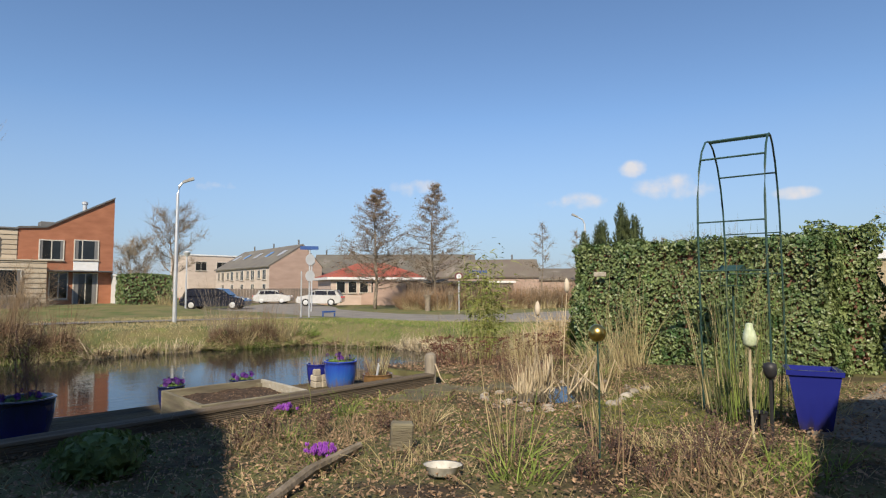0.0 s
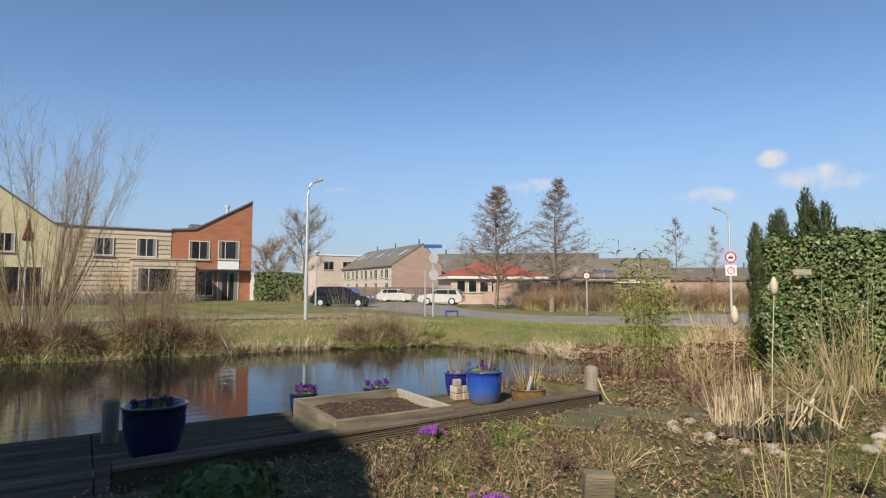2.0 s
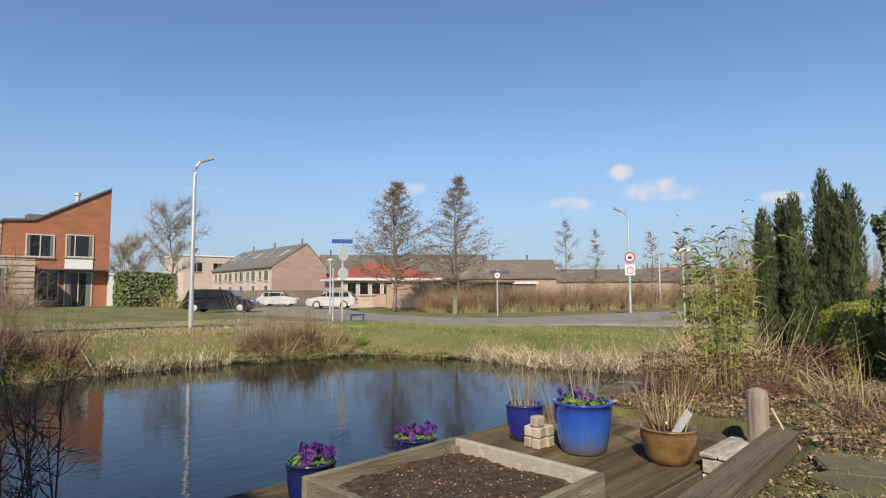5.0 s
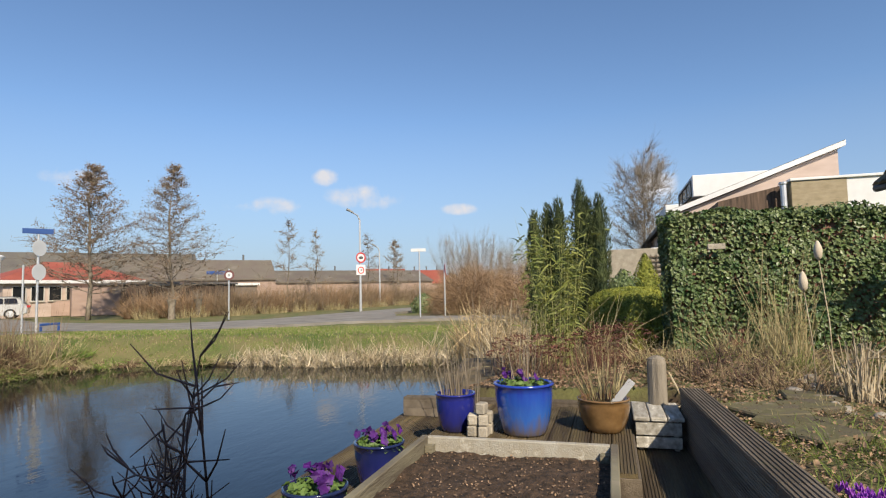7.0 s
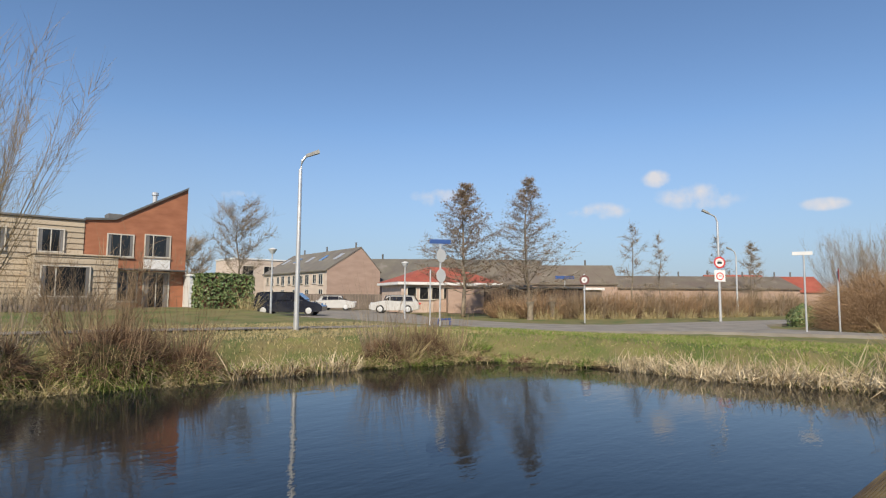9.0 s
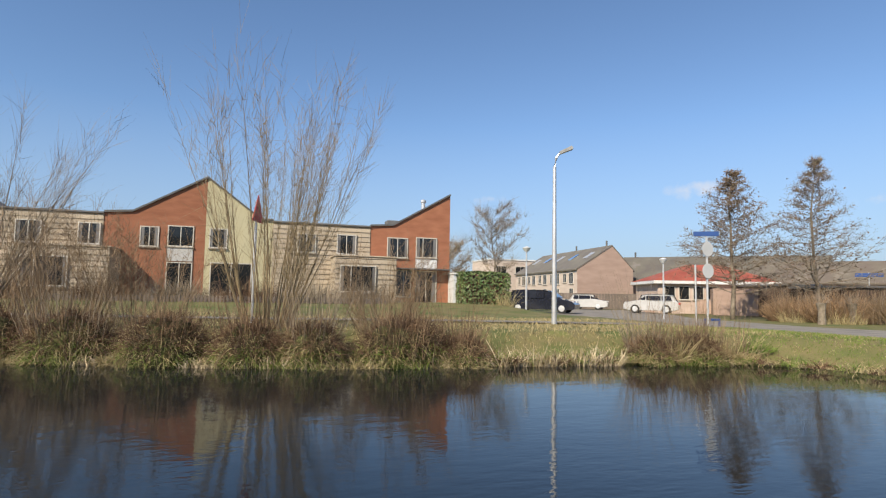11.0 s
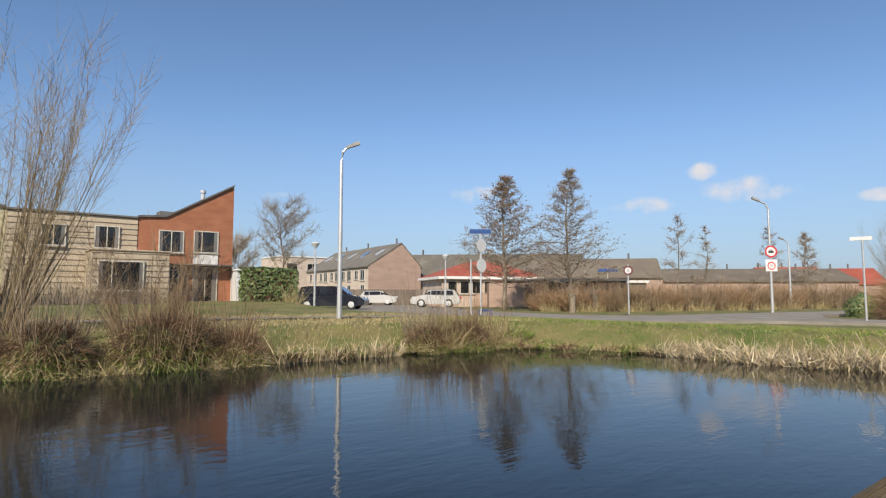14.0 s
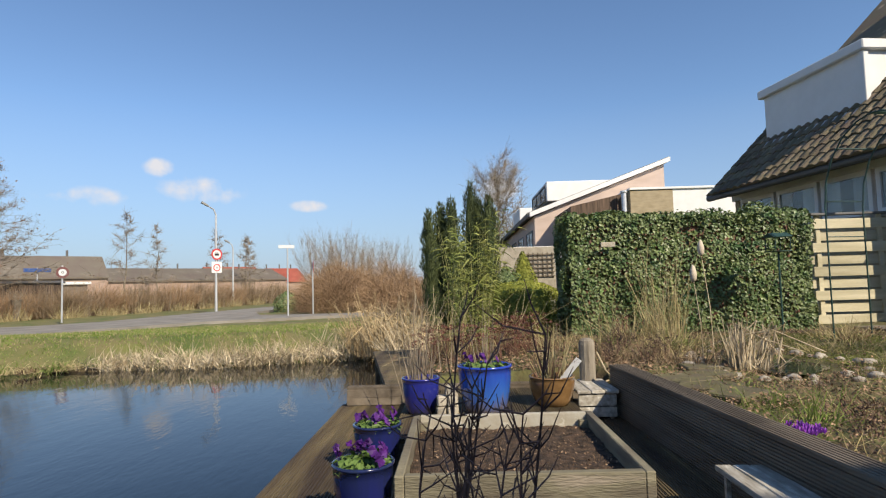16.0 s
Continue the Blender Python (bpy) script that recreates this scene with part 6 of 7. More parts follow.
bare_tree("bare_tree", (15.6, 47.5, 0.1), 7.4, 220, "bare spreading street tree", 16, 0.3, 0.1, 2000, TWIG, False, 1.0, None, 0.35, wtw=0.011)
bare_tree("bare_tree", (15.4, 58, 0.1), 5.6, 221, "bare tree behind the parking bay", 12, 0.36, 0.09, 1500, TWIG, False, 1.0, None, 0.25, wtw=0.013)
bare_tree("bare_tree", (18.4, 66, 0.1), 6.2, 222, "bare tree behind the parking bay", 12, 0.36, 0.09, 1500, TWIG, False, 1.0, None, 0.25, wtw=0.013)
bare_tree("bare_tree", (45, 3.9, 0.1), 10.0, 223, "tall bare tree beyond the neighbouring gardens", 40, 0.27, 0.14, 6500, TWIG, False, 1.3, None, 0.12, wtw=0.010)


def multistem(name, loc, H, n, spread, seed, label, material=WILLOWTWIG, twigs=1600, w=0.035, tl=1.1, base=0.25, loose=0.32):
    """A coppiced tree: many slender rising stems with fine twigs."""
    rs = rs_(seed)
    t = thing(name, loc, label, "tree")
    sm, tw = Mesh(), Mesh()
    P, D = [], []
    for i in range(n):
        a = rs.uniform(0, 6.283)
        lean = spread * math.sqrt(rs.uniform(0.02, 1))
        d = Vector((math.cos(a) * lean, math.sin(a) * lean, 1)).normalized()
        p, pts, L = Vector((math.cos(a) * base, math.sin(a) * base, -0.15)), [], H * rs.uniform(0.7, 1.03)
        for k in range(8):
            pts.append(p.copy())
            p = p + d * L / 7
            d = (d + Vector((0, 0, 0.05)) + Vector(rs.normal(0, 0.035, 3).tolist())).normalized()
            if k > 1:
                for f in (0.0, 0.2, 0.4, 0.6, 0.8):
                    P.append(tuple(pts[-1].lerp(p, f)))
                    D.append(tuple(d))
        r = w * rs.uniform(0.5, 1)
        sm.tube(pts, [r * (1 - k / 7.6) for k in range(8)], 5)
    part("stem_mass", sm, material, t)
    P, D = np.array(P), np.array(D)
    i = rs.randint(0, len(P), twigs)
    tw.strands(P[i] + rs.normal(0, 0.12, (twigs, 3)) * (0.3, 0.3, 1), D[i] + rs.normal(0, loose, (twigs, 3)), tl * rs.uniform(0.35, 1, twigs), 0.004, rs, curl=0.06, segs=3)
    part("twig_mass", tw, material, t)
    return t


multistem("coppiced_willow", (-0.8, 22.0, 0.15), 5.9, 50, 0.46, 230, "tall coppiced willow with many bare stems on the bank", WILLOWTWIG, 3000, 0.022, 0.9, 0.4, 0.40)
multistem("coppiced_willow", (-8.0, 24.6, 0.2), 5.4, 22, 0.6, 231, "bare coppiced shrub on the far bank", TWIG, 1800)
multistem("coppiced_willow", (-12.5, 26.0, 0.2), 5.0, 20, 0.6, 232, "bare coppiced shrub on the far bank", TWIG, 1600)
multistem("coppiced_willow", (-16.5, 27.4, 0.2), 5.4, 20, 0.6, 233, "bare coppiced shrub on the far bank", TWIG, 1500)


for i, (x, y, H_) in enumerate([(-3.6, 22.3, 2.8), (-5.6, 23.0, 3.2), (-7.2, 24.4, 3.4), (1.9, 21.2, 2.2), (-10.2, 25.2, 3.8)]):
    multistem("bare_shrub", (x, y, 0.1), H_, 34, 0.75, 236 + i, "bare brown shrub on the far bank", BRUSH, 1500, 0.014, 0.7, 0.45, 0.5)


def brush(name, loc, size, n, L, seed, label, material=BRUSH, w=0.006, droop=0.25, up=0.7, category="shrub", group="", segs=3):
    """A rounded thicket of fine arching twigs."""
    rs = rs_(seed)
    m = Mesh()
    a, rr = rs.uniform(0, 6.283, n), np.sqrt(rs.uniform(0, 1, n))
    pos = np.stack([rr * np.cos(a) * size[0], rr * np.sin(a) * size[1], rs.uniform(0, 0.65, n) * size[2] * (1 - rr * rr * 0.7)], 1)
    d = np.stack([np.cos(a) * rr, np.sin(a) * rr, np.full(n, up)], 1) + rs.normal(0, 0.35, (n, 3))
    m.strands(pos, d, L * rs.uniform(0.4, 1.0, n), w, rs, droop=droop, curl=0.12, segs=segs, sides=2)
    return single(name, m, material, loc, label, category, group)


# ---------------------------------------------------------------- far bank planting
bk = rs_(300)


def shore_point(x):
    """The far waterline's y at this x, along its long left-hand run."""
    a = SHORE[11:]
    return float(np.interp(x, a[::-1, 0], a[::-1, 1]))


BANKCORE = mat("matted_dead_grass", (0.045, 0.032, 0.018), (0.13, 0.10, 0.05), 5.0, 0.95, 0.8, 30, cc=(0.075, 0.085, 0.025), vary=0.4)


def bank_mound(x, r, h, seed, label):
    """A tussock swollen over the bank: matted core, hanging grass, tangled twigs."""
    rs = rs_(seed)
    y = shore_point(x) + 0.42
    t = thing("bank_thicket", (x, y, WATER_Z - 0.05), label, "shrub", "bank thickets")
    m = Mesh()
    nu, nv = 22, 9
    v = []
    for a in range(nv + 1):
        e = a / nv * 1.5
        for b in range(nu):
            q = b * 2 * math.pi / nu
            c = Vector((math.cos(q) * math.cos(e), math.sin(q) * math.cos(e), math.sin(e)))
            k = 0.80 + 0.22 * noise.noise(c * 2.2 + Vector((seed * 1.7, 0, 0)))
            v.append((c.x * r * k, c.y * 0.72 * k, c.z * h * k))
    m.add(v, [(a * nu + b, a * nu + (b + 1) % nu, (a + 1) * nu + (b + 1) % nu, (a + 1) * nu + b) for a in range(nv) for b in range(nu)] + [tuple(nv * nu + b for b in range(nu))])
    part("core", m, BANKCORE, t, smooth=True)

    def shell(n, lo, hi):
        q, e = rs.uniform(0, 6.283, n), np.arcsin(rs.uniform(lo, hi, n))
        c = np.stack([np.cos(q) * np.cos(e), np.sin(q) * np.cos(e), np.sin(e)], 1)
        return c * np.array([r, 0.72, h]) * rs.uniform(0.7, 0.95, n)[:, None], c
    for nm, mt, n, lo, hi, L, w, dr in (("grass", GREENBLADE, int(1300 * r), 0.05, 0.5, 0.26, 0.007, 0.6), ("straw", DRYGRASS, int(1100 * r), 0.05, 0.8, 0.42, 0.006, 0.9), ("twig_mass", TANGLE, int(2600 * r), 0.3, 1.0, 0.6, 0.005, 0.5), ("shoot_mass", BRUSH, int(200 * r), 0.55, 1.0, 0.9, 0.006, 0.05)):
        p, c = shell(n, lo, hi)
        g = Mesh()
        up = 1.6 if nm == "shoot_mass" else 0.35
        g.strands(p, c + rs.normal(0, 0.4 if nm == "shoot_mass" else 0.8, (n, 3)) + (0, 0, up), L * rs.uniform(0.3, 1, n), w, rs, droop=dr, curl=0.15, segs=3, sides=2)
        part(nm, g, mt, t)
    return t


JOINED.update({"grass", "straw"})
for i, (x, r, hgt) in enumerate([(-19, 1.8, 1.5), (-15.5, 1.7, 1.5), (-12.2, 1.5, 1.4), (-9.3, 1.4, 1.35), (-6.6, 1.25, 1.2), (-4.6, 1.0, 1.15), (-2.75, 1.0, 1.15), (-1.15, 0.8, 1.0), (0.1, 0.75, 1.0), (2.0, 1.15, 1.15), (3.3, 0.6, 0.7), (7.75, 0.5, 0.7), (8.9, 0.6, 0.75)]):
    bank_mound(x, r, hgt, 310 + i, "dark tangled thicket with hanging grass on the far bank")
    y = shore_point(x) + 0.6
    stems((x, y, h_at(x, y)), r * 0.8, int((70 + 30 * (i % 3)) * r), 1.7 + 0.3 * (i % 3), 340 + i, "upright reddish bare twigs rising from the bank thicket", (BRUSH, TANGLE, TWIG)[i % 3], 0.34, 0.007, name="sapling_cluster", curl=0.08)
reed_clump("green_tussock", (10.5, shore_point(10.5) + 0.35, 0.0), 0.5, 500, 0.35, 349, "bright green tussock of fresh grass on the bank", GREENBLADE, 0.7, 0.010, droop=0.3, flat=0.6)
for i in range(16):
    x = -8 + i * 1.12 + bk.uniform(-.3, .3)
    y = shore_point(x) + bk.uniform(0.05, 0.4)
    reed_clump("bank_grass", (x, y, h_at(x, y)), 0.7, 420, bk.uniform(0.35, 0.6), 350 + i, "green and straw grass tuft on the far bank", GREENBLADE if i % 2 else DRYGRASS, 0.6, 0.010, droop=0.5, group="bank grass", flat=0.5)
for i, x in enumerate((4.2, 5.0, 6.0, 6.5)):
    y = shore_point(x)
    reed_clump("reed_tuft", (x, y, -0.3), 0.42, 110, 0.5, 380 + i, "bleached broken reed tuft at the waterline", REED, 0.35, 0.014, droop=0.12, group="reed tufts", flat=0.4)
for i, x in enumerate((8.2, 8.7, 9.3, 9.9)):
    y = shore_point(x) + 0.35
    reed_clump("bank_grass", (x, y, h_at(x, y) - 0.05), 0.55, 420, 0.85, 390 + i, "tall straw grass with bare shoots on the bank", DRYGRASS, 0.4, 0.011, droop=0.3, group="bank grass", flat=0.6)
    stems((x, y, h_at(x, y)), 0.3, 26, 1.7, 395 + i, "bare upright shoots of a young bankside shrub", BRUSH, 0.16, 0.008, name="sapling_cluster")
for i, t in enumerate(np.linspace(0, 1, 12)):
    x = np.interp(t, [0, .35, .7, 1], [11.65, 11.65, 12.0, 12.4])
    y = np.interp(t, [0, .35, .7, 1], [14.9, 13.0, 11.2, 9.4])
    reed_clump("reed_tuft", (x + bk.uniform(-.05, .25), y, -0.28), 0.36, 150, 0.45 + 0.35 * t, 400 + i, "bleached broken reed tuft at the waterline", REED, 0.5, 0.011, droop=0.15, group="reed tufts")
for i, (x, y) in enumerate([(12.2, 9.4), (12.9, 8.9), (11.6, 8.7), (12.4, 8.2), (10.9, 8.5), (10.3, 8.35), (11.9, 9.2), (9.8, 8.3), (13.2, 9.6)]):
    reed_clump("reed_bed", (x, y, -0.1), 0.5, 190, 0.9 + 0.2 * (i % 3), 420 + i, "tall straw-coloured reeds leaning at the pond corner", REED if i % 2 else STRAW, 0.12 + 0.07 * (i % 3), 0.011, droop=0.1 + 0.15 * (i % 2), group="reed bed")
for i, t in enumerate(np.linspace(0, 1, 14)):
    x = np.interp(t, [0, .35, .7, 1], [11.65, 11.65, 12.0, 12.35]) + bk.uniform(-.2, .2)
    y = np.interp(t, [0, .35, .7, 1], [14.9, 13.0, 11.2, 9.2]) + bk.uniform(-.2, .2)
    m = Mesh()
    k = 46
    pos = np.stack([bk.uniform(-.45, .45, k), bk.uniform(-.4, .4, k), bk.uniform(0.0, 0.22, k)], 1)
    m.strands(pos, bk.normal(0, 0.7, (k, 3)) * (1, 1, 0.6) + (0, 0, 0.8), bk.uniform(0.1, 0.5, k), 0.011, bk, droop=0.1, curl=0.1, segs=3, sides=2, taper=0.8)
    single("broken_reeds", m, REED, (x, y, -0.26), "flattened bleached reed stalks lying at the waterline", "dry plant", "broken reeds", "stuff")
for i, (x, y) in enumerate([(12.2, 9.4), (11.5, 8.8), (12.6, 8.6), (11.0, 8.6), (12.0, 9.0), (10.4, 8.45), (13.0, 9.3)]):
    m = Mesh()
    k = 80
    pos = np.stack([bk.uniform(-.55, .55, k), bk.uniform(-.4, .4, k), bk.uniform(0.1, 0.9, k)], 1)
    m.strands(pos, bk.normal(0, 1, (k, 3)) * (1, 1, 0.8), bk.uniform(0.15, 0.6, k), 0.012, bk, droop=0.35, curl=0.15, segs=3, sides=2, taper=0.8)
    single("broken_reeds", m, STRAW, (x, y, -0.1), "snapped straw reed leaves tangled in the reed bed", "dry plant", "broken reeds", "stuff")
for i in range(34):
    t = i / 33
    x = np.interp(t, [0, .3, .6, 1], [3.6, 6.4, 9.9, 11.55]) + bk.uniform(-.12, .12)
    y = np.interp(t, [0, .3, .6, 1], [19.2, 18.98, 18.4, 15.6]) + bk.uniform(-.05, .25)
    reed_clump("bank_grass", (x, y, -0.2), bk.uniform(0.25, 0.45), 130, bk.uniform(0.3, 0.55), 1200 + i, "ragged grass hanging over the dark bank edge", (GREENBLADE, DRYGRASS, TANGLE, DRYGRASS)[i % 4], 0.6, 0.010, droop=0.7, group="bank grass", flat=0.6)
pk = thing("plank", (11.62, 15.6, WATER_Z + 0.02), "old half-sunk plank at the far waterline", "plank")
m = Mesh()
m.box(-0.08, -0.55, -0.04, 0.08, 0.55, 0.05, 0.01)
part("board", m, DECKWOOD, pk)
# lawn blades along the far bank, too many to count
gb_ = rs_(440)
k = 60000
lx, ly = gb_.uniform(9, 24, k), gb_.uniform(9.5, 23.5, k)
d_ = shore_distance(lx, ly)
ok = (d_ > 0.1) & (d_ < 8.5) & (lx < 22)
lx, ly = lx[ok], ly[ok]
lm_ = Mesh()
lm_.strands(np.stack([lx, ly, height(lx, ly) - 0.01], 1), gb_.normal(0, 0.4, (len(lx), 3)) + (0, 0, 1), gb_.uniform(0.04, 0.12, len(lx)), 0.008, gb_, droop=0.3, segs=2, sides=2)
single("lawn_grass", lm_, GREENBLADE, (0, 0, 0), "short green lawn grass on the far bank", "grass", kind="stuff")
pick = gb_.rand(len(lx)) < 0.4
lm_ = Mesh()
lx2, ly2 = lx[pick] + 0.05, ly[pick] - 0.04
lm_.strands(np.stack([lx2, ly2, height(lx2, ly2) - 0.01], 1), gb_.normal(0, 0.5, (len(lx2), 3)) + (0, 0, 1), gb_.uniform(0.04, 0.13, len(lx2)), 0.007, gb_, droop=0.3, segs=2, sides=2)
single("lawn_grass", lm_, DRYGRASS, (0, 0, 0), "straw-yellow blades mixed into the lawn", "grass", kind="stuff")
lx, ly = gb_.uniform(-14, 12, k), gb_.uniform(19, 34, k)
d_ = shore_distance(lx, ly)
ok = (d_ > 0.1) & (d_ < 9)
lx, ly = lx[ok], ly[ok]
lm_ = Mesh()
lm_.strands(np.stack([lx, ly, height(lx, ly) - 0.01], 1), gb_.normal(0, 0.4, (len(lx), 3)) + (0, 0, 1), gb_.uniform(0.05, 0.18, len(lx)), 0.010, gb_, droop=0.3, segs=2, sides=2)
single("lawn_grass", lm_, DRYGRASS, (0, 0, 0), "rough yellow-green bank grass", "grass", kind="stuff")

# thickets beyond the road
for i, (x, y, s, hgt) in enumerate([(29.5, 31.5, 1.6, 1.2), (32, 30, 1.8, 1.4), (34.5, 29.2, 1.8, 1.5), (37, 28.4, 1.8, 1.4), (40, 27.6, 2.0, 1.6), (43, 27, 2.0, 1.6), (46, 26.5, 2.2, 1.6), (50, 26, 2.4, 1.6), (28.5, 33.5, 1.2, 0.9), (55, 25, 3, 1.8)]):
    brush("roadside_thicket", (x, y, 0), (s * 1.2, 1.2, hgt * 1.35), 1900, 1.5, 450 + i, "brown leafless thicket with pale reeds along the road", BRUSH if i % 2 else WILLOWBRUSH, 0.012, 0.1, 1.3, group="roadside thickets")
    stems((x + 0.4, y, 0.02), s * 1.1, 90, 2.7, 2450 + i, "taller bare grey twigs standing out of the thicket", TWIG, 0.2, 0.010, name="sapling_cluster", curl=0.08)
    reed_clump("roadside_reeds", (x - 0.9, y - 1.1, 0), 1.3, 380, 0.8, 470 + i, "dry reeds at the foot of the roadside thicket", DRYGRASS, 0.2, 0.014, droop=0.1, flat=0.4, group="roadside reeds")
for i, (x, y, sx, sz, L) in enumerate([(29.8, 13.6, 2.4, 3.9, 1.5), (28.0, 10.6, 2.4, 3.0, 1.3), (33.5, 14.6, 2.6, 3.8, 1.7), (25.0, 8.8, 1.8, 2.2, 1.2), (36, 12, 3.2, 4.2, 1.8)]):
    brush("willow_thicket", (x, y, 0.02), (sx, sx * 0.8, sz), 7500, L, 490 + i, "dense rounded orange-brown willow thicket", WILLOWBRUSH, 0.006, 0.35, 0.6, group="willow thickets")
for i, (x, y, H) in enumerate([(38.5, 16.8, 6.0), (41, 16, 6.4), (44, 15.5, 6.0), (48, 14.5, 6.2), (53, 13, 6.5)]):
    multistem("bare_tree", (x, y, 0.05), H * 0.78, 40, 0.5, 500 + i, "bare bushy tree behind the thicket", TWIG, 2600, 0.022, 1.0)
leafy_blob("evergreen_shrub", (31.6, 17.0, 0.05), [(0.7, 0), (0.8, 0.4), (0.5, 0.9), (0.05, 1.15)], 900, 0.06, IVY, "small dark evergreen shrub by the road", 510)
leafy_box("clipped_hedge", (9.1, 36.0, 0.4), (2.6, 1.3, 2.05), 4200, 0.07, IVY, "square clipped green hedge beside the parking bay", 511, lump=0.1)
reed_clump("dry_grass_tuft", (11.2, 35.6, 0.4), 0.4, 260, 1.4, 512, "tall dry grass before the clipped hedge", DRYGRASS, 0.25, 0.012)
for i, (x, y) in enumerate([(1.5, 35.5), (-1.5, 35.5), (-4.5, 35.8), (-7.5, 36), (4.2, 36.2), (-11, 36)]):
    brush("garden_shrub", (x, y, 0.4), (1.4, 0.8, 1.2), 1300, 1.2, 520 + i, "leafless garden shrub before the houses", TANGLE if i % 2 else TWIG, 0.010, 0.1, 1.0, group="front garden shrubs")


# ---------------------------------------------------------------- street furniture
LAMPGREY = mat("lamp_head_grey", (0.20, 0.20, 0.19), (0.28, 0.28, 0.27), 6, 0.6, 0.05, vary=0.1)


def street_lamp(loc, H, arm, head_rz, label, globe=False, base=True):
    s = thing("street_lamp", loc, label, "street lamp")
    m = Mesh()
    if globe:
        m.tube([(0, 0, -0.1), (0, 0, H)], [0.055, 0.04], 10)
        part("pole", m, ZINC, s)
        m = Mesh()
        m.lathe([(0.08, H), (0.2, H + 0.18), (0.22, H + 0.22), (0.03, H + 0.3)], 14)
        part("lantern", m, PANEL, s, "grey conical lantern")
    else:
        m.tube([(0, 0, -0.1), (0, 0, 1.0), (0, 0, H - 0.45), (arm * 0.15, 0, H - 0.15), (arm * 0.5, 0, H)], [0.085, 0.075, 0.055, 0.045, 0.04], 10)
        part("pole", m, ZINC, s)
        m = Mesh()
        sg = 1 if arm > 0 else -1
        m.add([(arm * 0.5, -0.07, H - 0.03), (arm * 0.5, 0.07, H - 0.03), (arm * 0.5 + sg * 0.42, 0.1, H + 0.14), (arm * 0.5 + sg * 0.42, -0.1, H + 0.14),
               (arm * 0.5, -0.06, H + 0.06), (arm * 0.5, 0.06, H + 0.06), (arm * 0.5 + sg * 0.38, 0.07, H + 0.25), (arm * 0.5 + sg * 0.38, -0.07, H + 0.25)],
              [(0, 1, 2, 3), (7, 6, 5, 4), (0, 4, 5, 1), (1, 5, 6, 2), (2, 6, 7, 3), (3, 7, 4, 0)])
        part("lamp_head", m, LAMPGREY, s, "grey street lamp head")
    s.rotation_euler = (0, 0, head_rz)
    return s


street_lamp((7.68, 23.58, 0.36), 5.35, 0.3, radians(-20), "tall galvanised street lamp on the far bank")
street_lamp((12.0, 34.6, 0.3), 3.2, 0, 0, "short street lamp with a conical lantern", True)
street_lamp((19.3, 33.2, 0.1), 3.0, 0, 0, "short street lamp with a conical lantern", True)
lampr = street_lamp((32.66, 21.45, 0.1), 6.15, -0.9, radians(-40), "tall street lamp carrying two road signs")
street_lamp((45.8, 25.6, 0.0), 5.2, -0.6, radians(-40), "tall street lamp further down the road")


def disc(m, r, z, y=-0.05, t=0.012, x=0.0, seg=28):
    pts = [(x + r * math.cos(2 * math.pi * k / seg), z + r * math.sin(2 * math.pi * k / seg)) for k in range(seg)]
    m.prism(pts, t, "y", y)


def ring(m, r0, r1, z, y, t=0.004, seg=28):
    v, f = [], []
    for k in range(seg):
        a = 2 * math.pi * k / seg
        for r, yy in ((r0, y), (r1, y), (r1, y + t), (r0, y + t)):
            v.append((r * math.cos(a), yy, z + r * math.sin(a)))
    for k in range(seg):
        n = (k + 1) % seg
        for j in range(4):
            f.append((k * 4 + j, n * 4 + j, n * 4 + (j + 1) % 4, k * 4 + (j + 1) % 4))
    m.add(v, f)


# signs on the lamp by the road
m = Mesh()
disc(m, 0.33, 3.36, -0.10)
pa = part("round_sign", m, WHITE, lampr, "white round sign with a red ring")
m = Mesh()
ring(m, 0.245, 0.33, 3.36, -0.108)
part("red_ring", m, SIGNRED, pa)
m = Mesh()
m.box(-0.14, -0.107, 3.28, 0.14, -0.102, 3.4)
m.box(-0.09, -0.107, 3.42, 0.09, -0.102, 3.46)
part("pictogram", m, BLACK, pa)
m = Mesh()
m.box(-0.31, -0.10, 2.28, 0.31, -0.085, 2.92, 0.008)
pa = part("zone_sign", m, WHITE, lampr, "white square zone sign")
m = Mesh()
ring(m, 0.16, 0.22, 2.58, -0.106)
part("red_ring", m, SIGNRED, pa)


def text_part(body, size, parent, loc, rot, material):
    cu = bpy.data.curves.new("lettering", "FONT")
    cu.body, cu.size, cu.align_x, cu.align_y, cu.extrude = body, size, "CENTER", "CENTER", 0.002
    tmp = bpy.data.objects.new("lettering", cu)
    me = bpy.data.meshes.new_from_object(tmp)
    bpy.data.objects.remove(tmp)
    me.materials.clear()
    me.materials.append(material)
    ob = new("lettering", me)
    ob.parent, ob.location, ob.rotation_euler = parent, loc, rot
    return ob


text_part("30", 0.17, pa, (0, -0.108, 2.58), (radians(90), 0, 0), BLACK)


def sign_post(loc, H, rz, label):
    s = thing("traffic_sign", loc, label, "road sign")
    m = Mesh()
    m.tube([(0, 0, -0.1), (0, 0, H)], 0.035, 8)
    part("pole", m, ZINC, s)
    s.rotation_euler = (0, 0, rz)
    return s


FADEDRED = mat("faded_sign_rim", (0.10, 0.035, 0.035), (0.15, 0.06, 0.055), 9, 0.6, 0.02, vary=0.1)
s3 = sign_post((23.8, 24.37, 0.25), 2.35, radians(-48), "round red-rimmed road sign on a white pole")
m = Mesh()
disc(m, 0.24, 2.05)
q = part("round_sign", m, PANEL, s3)
m = Mesh()
ring(m, 0.15, 0.24, 2.05, -0.058)
part("dark_ring", m, FADEDRED, q, "faded dark red rim")
m = Mesh()
ring(m, 0.03, 0.05, 2.05, -0.058)
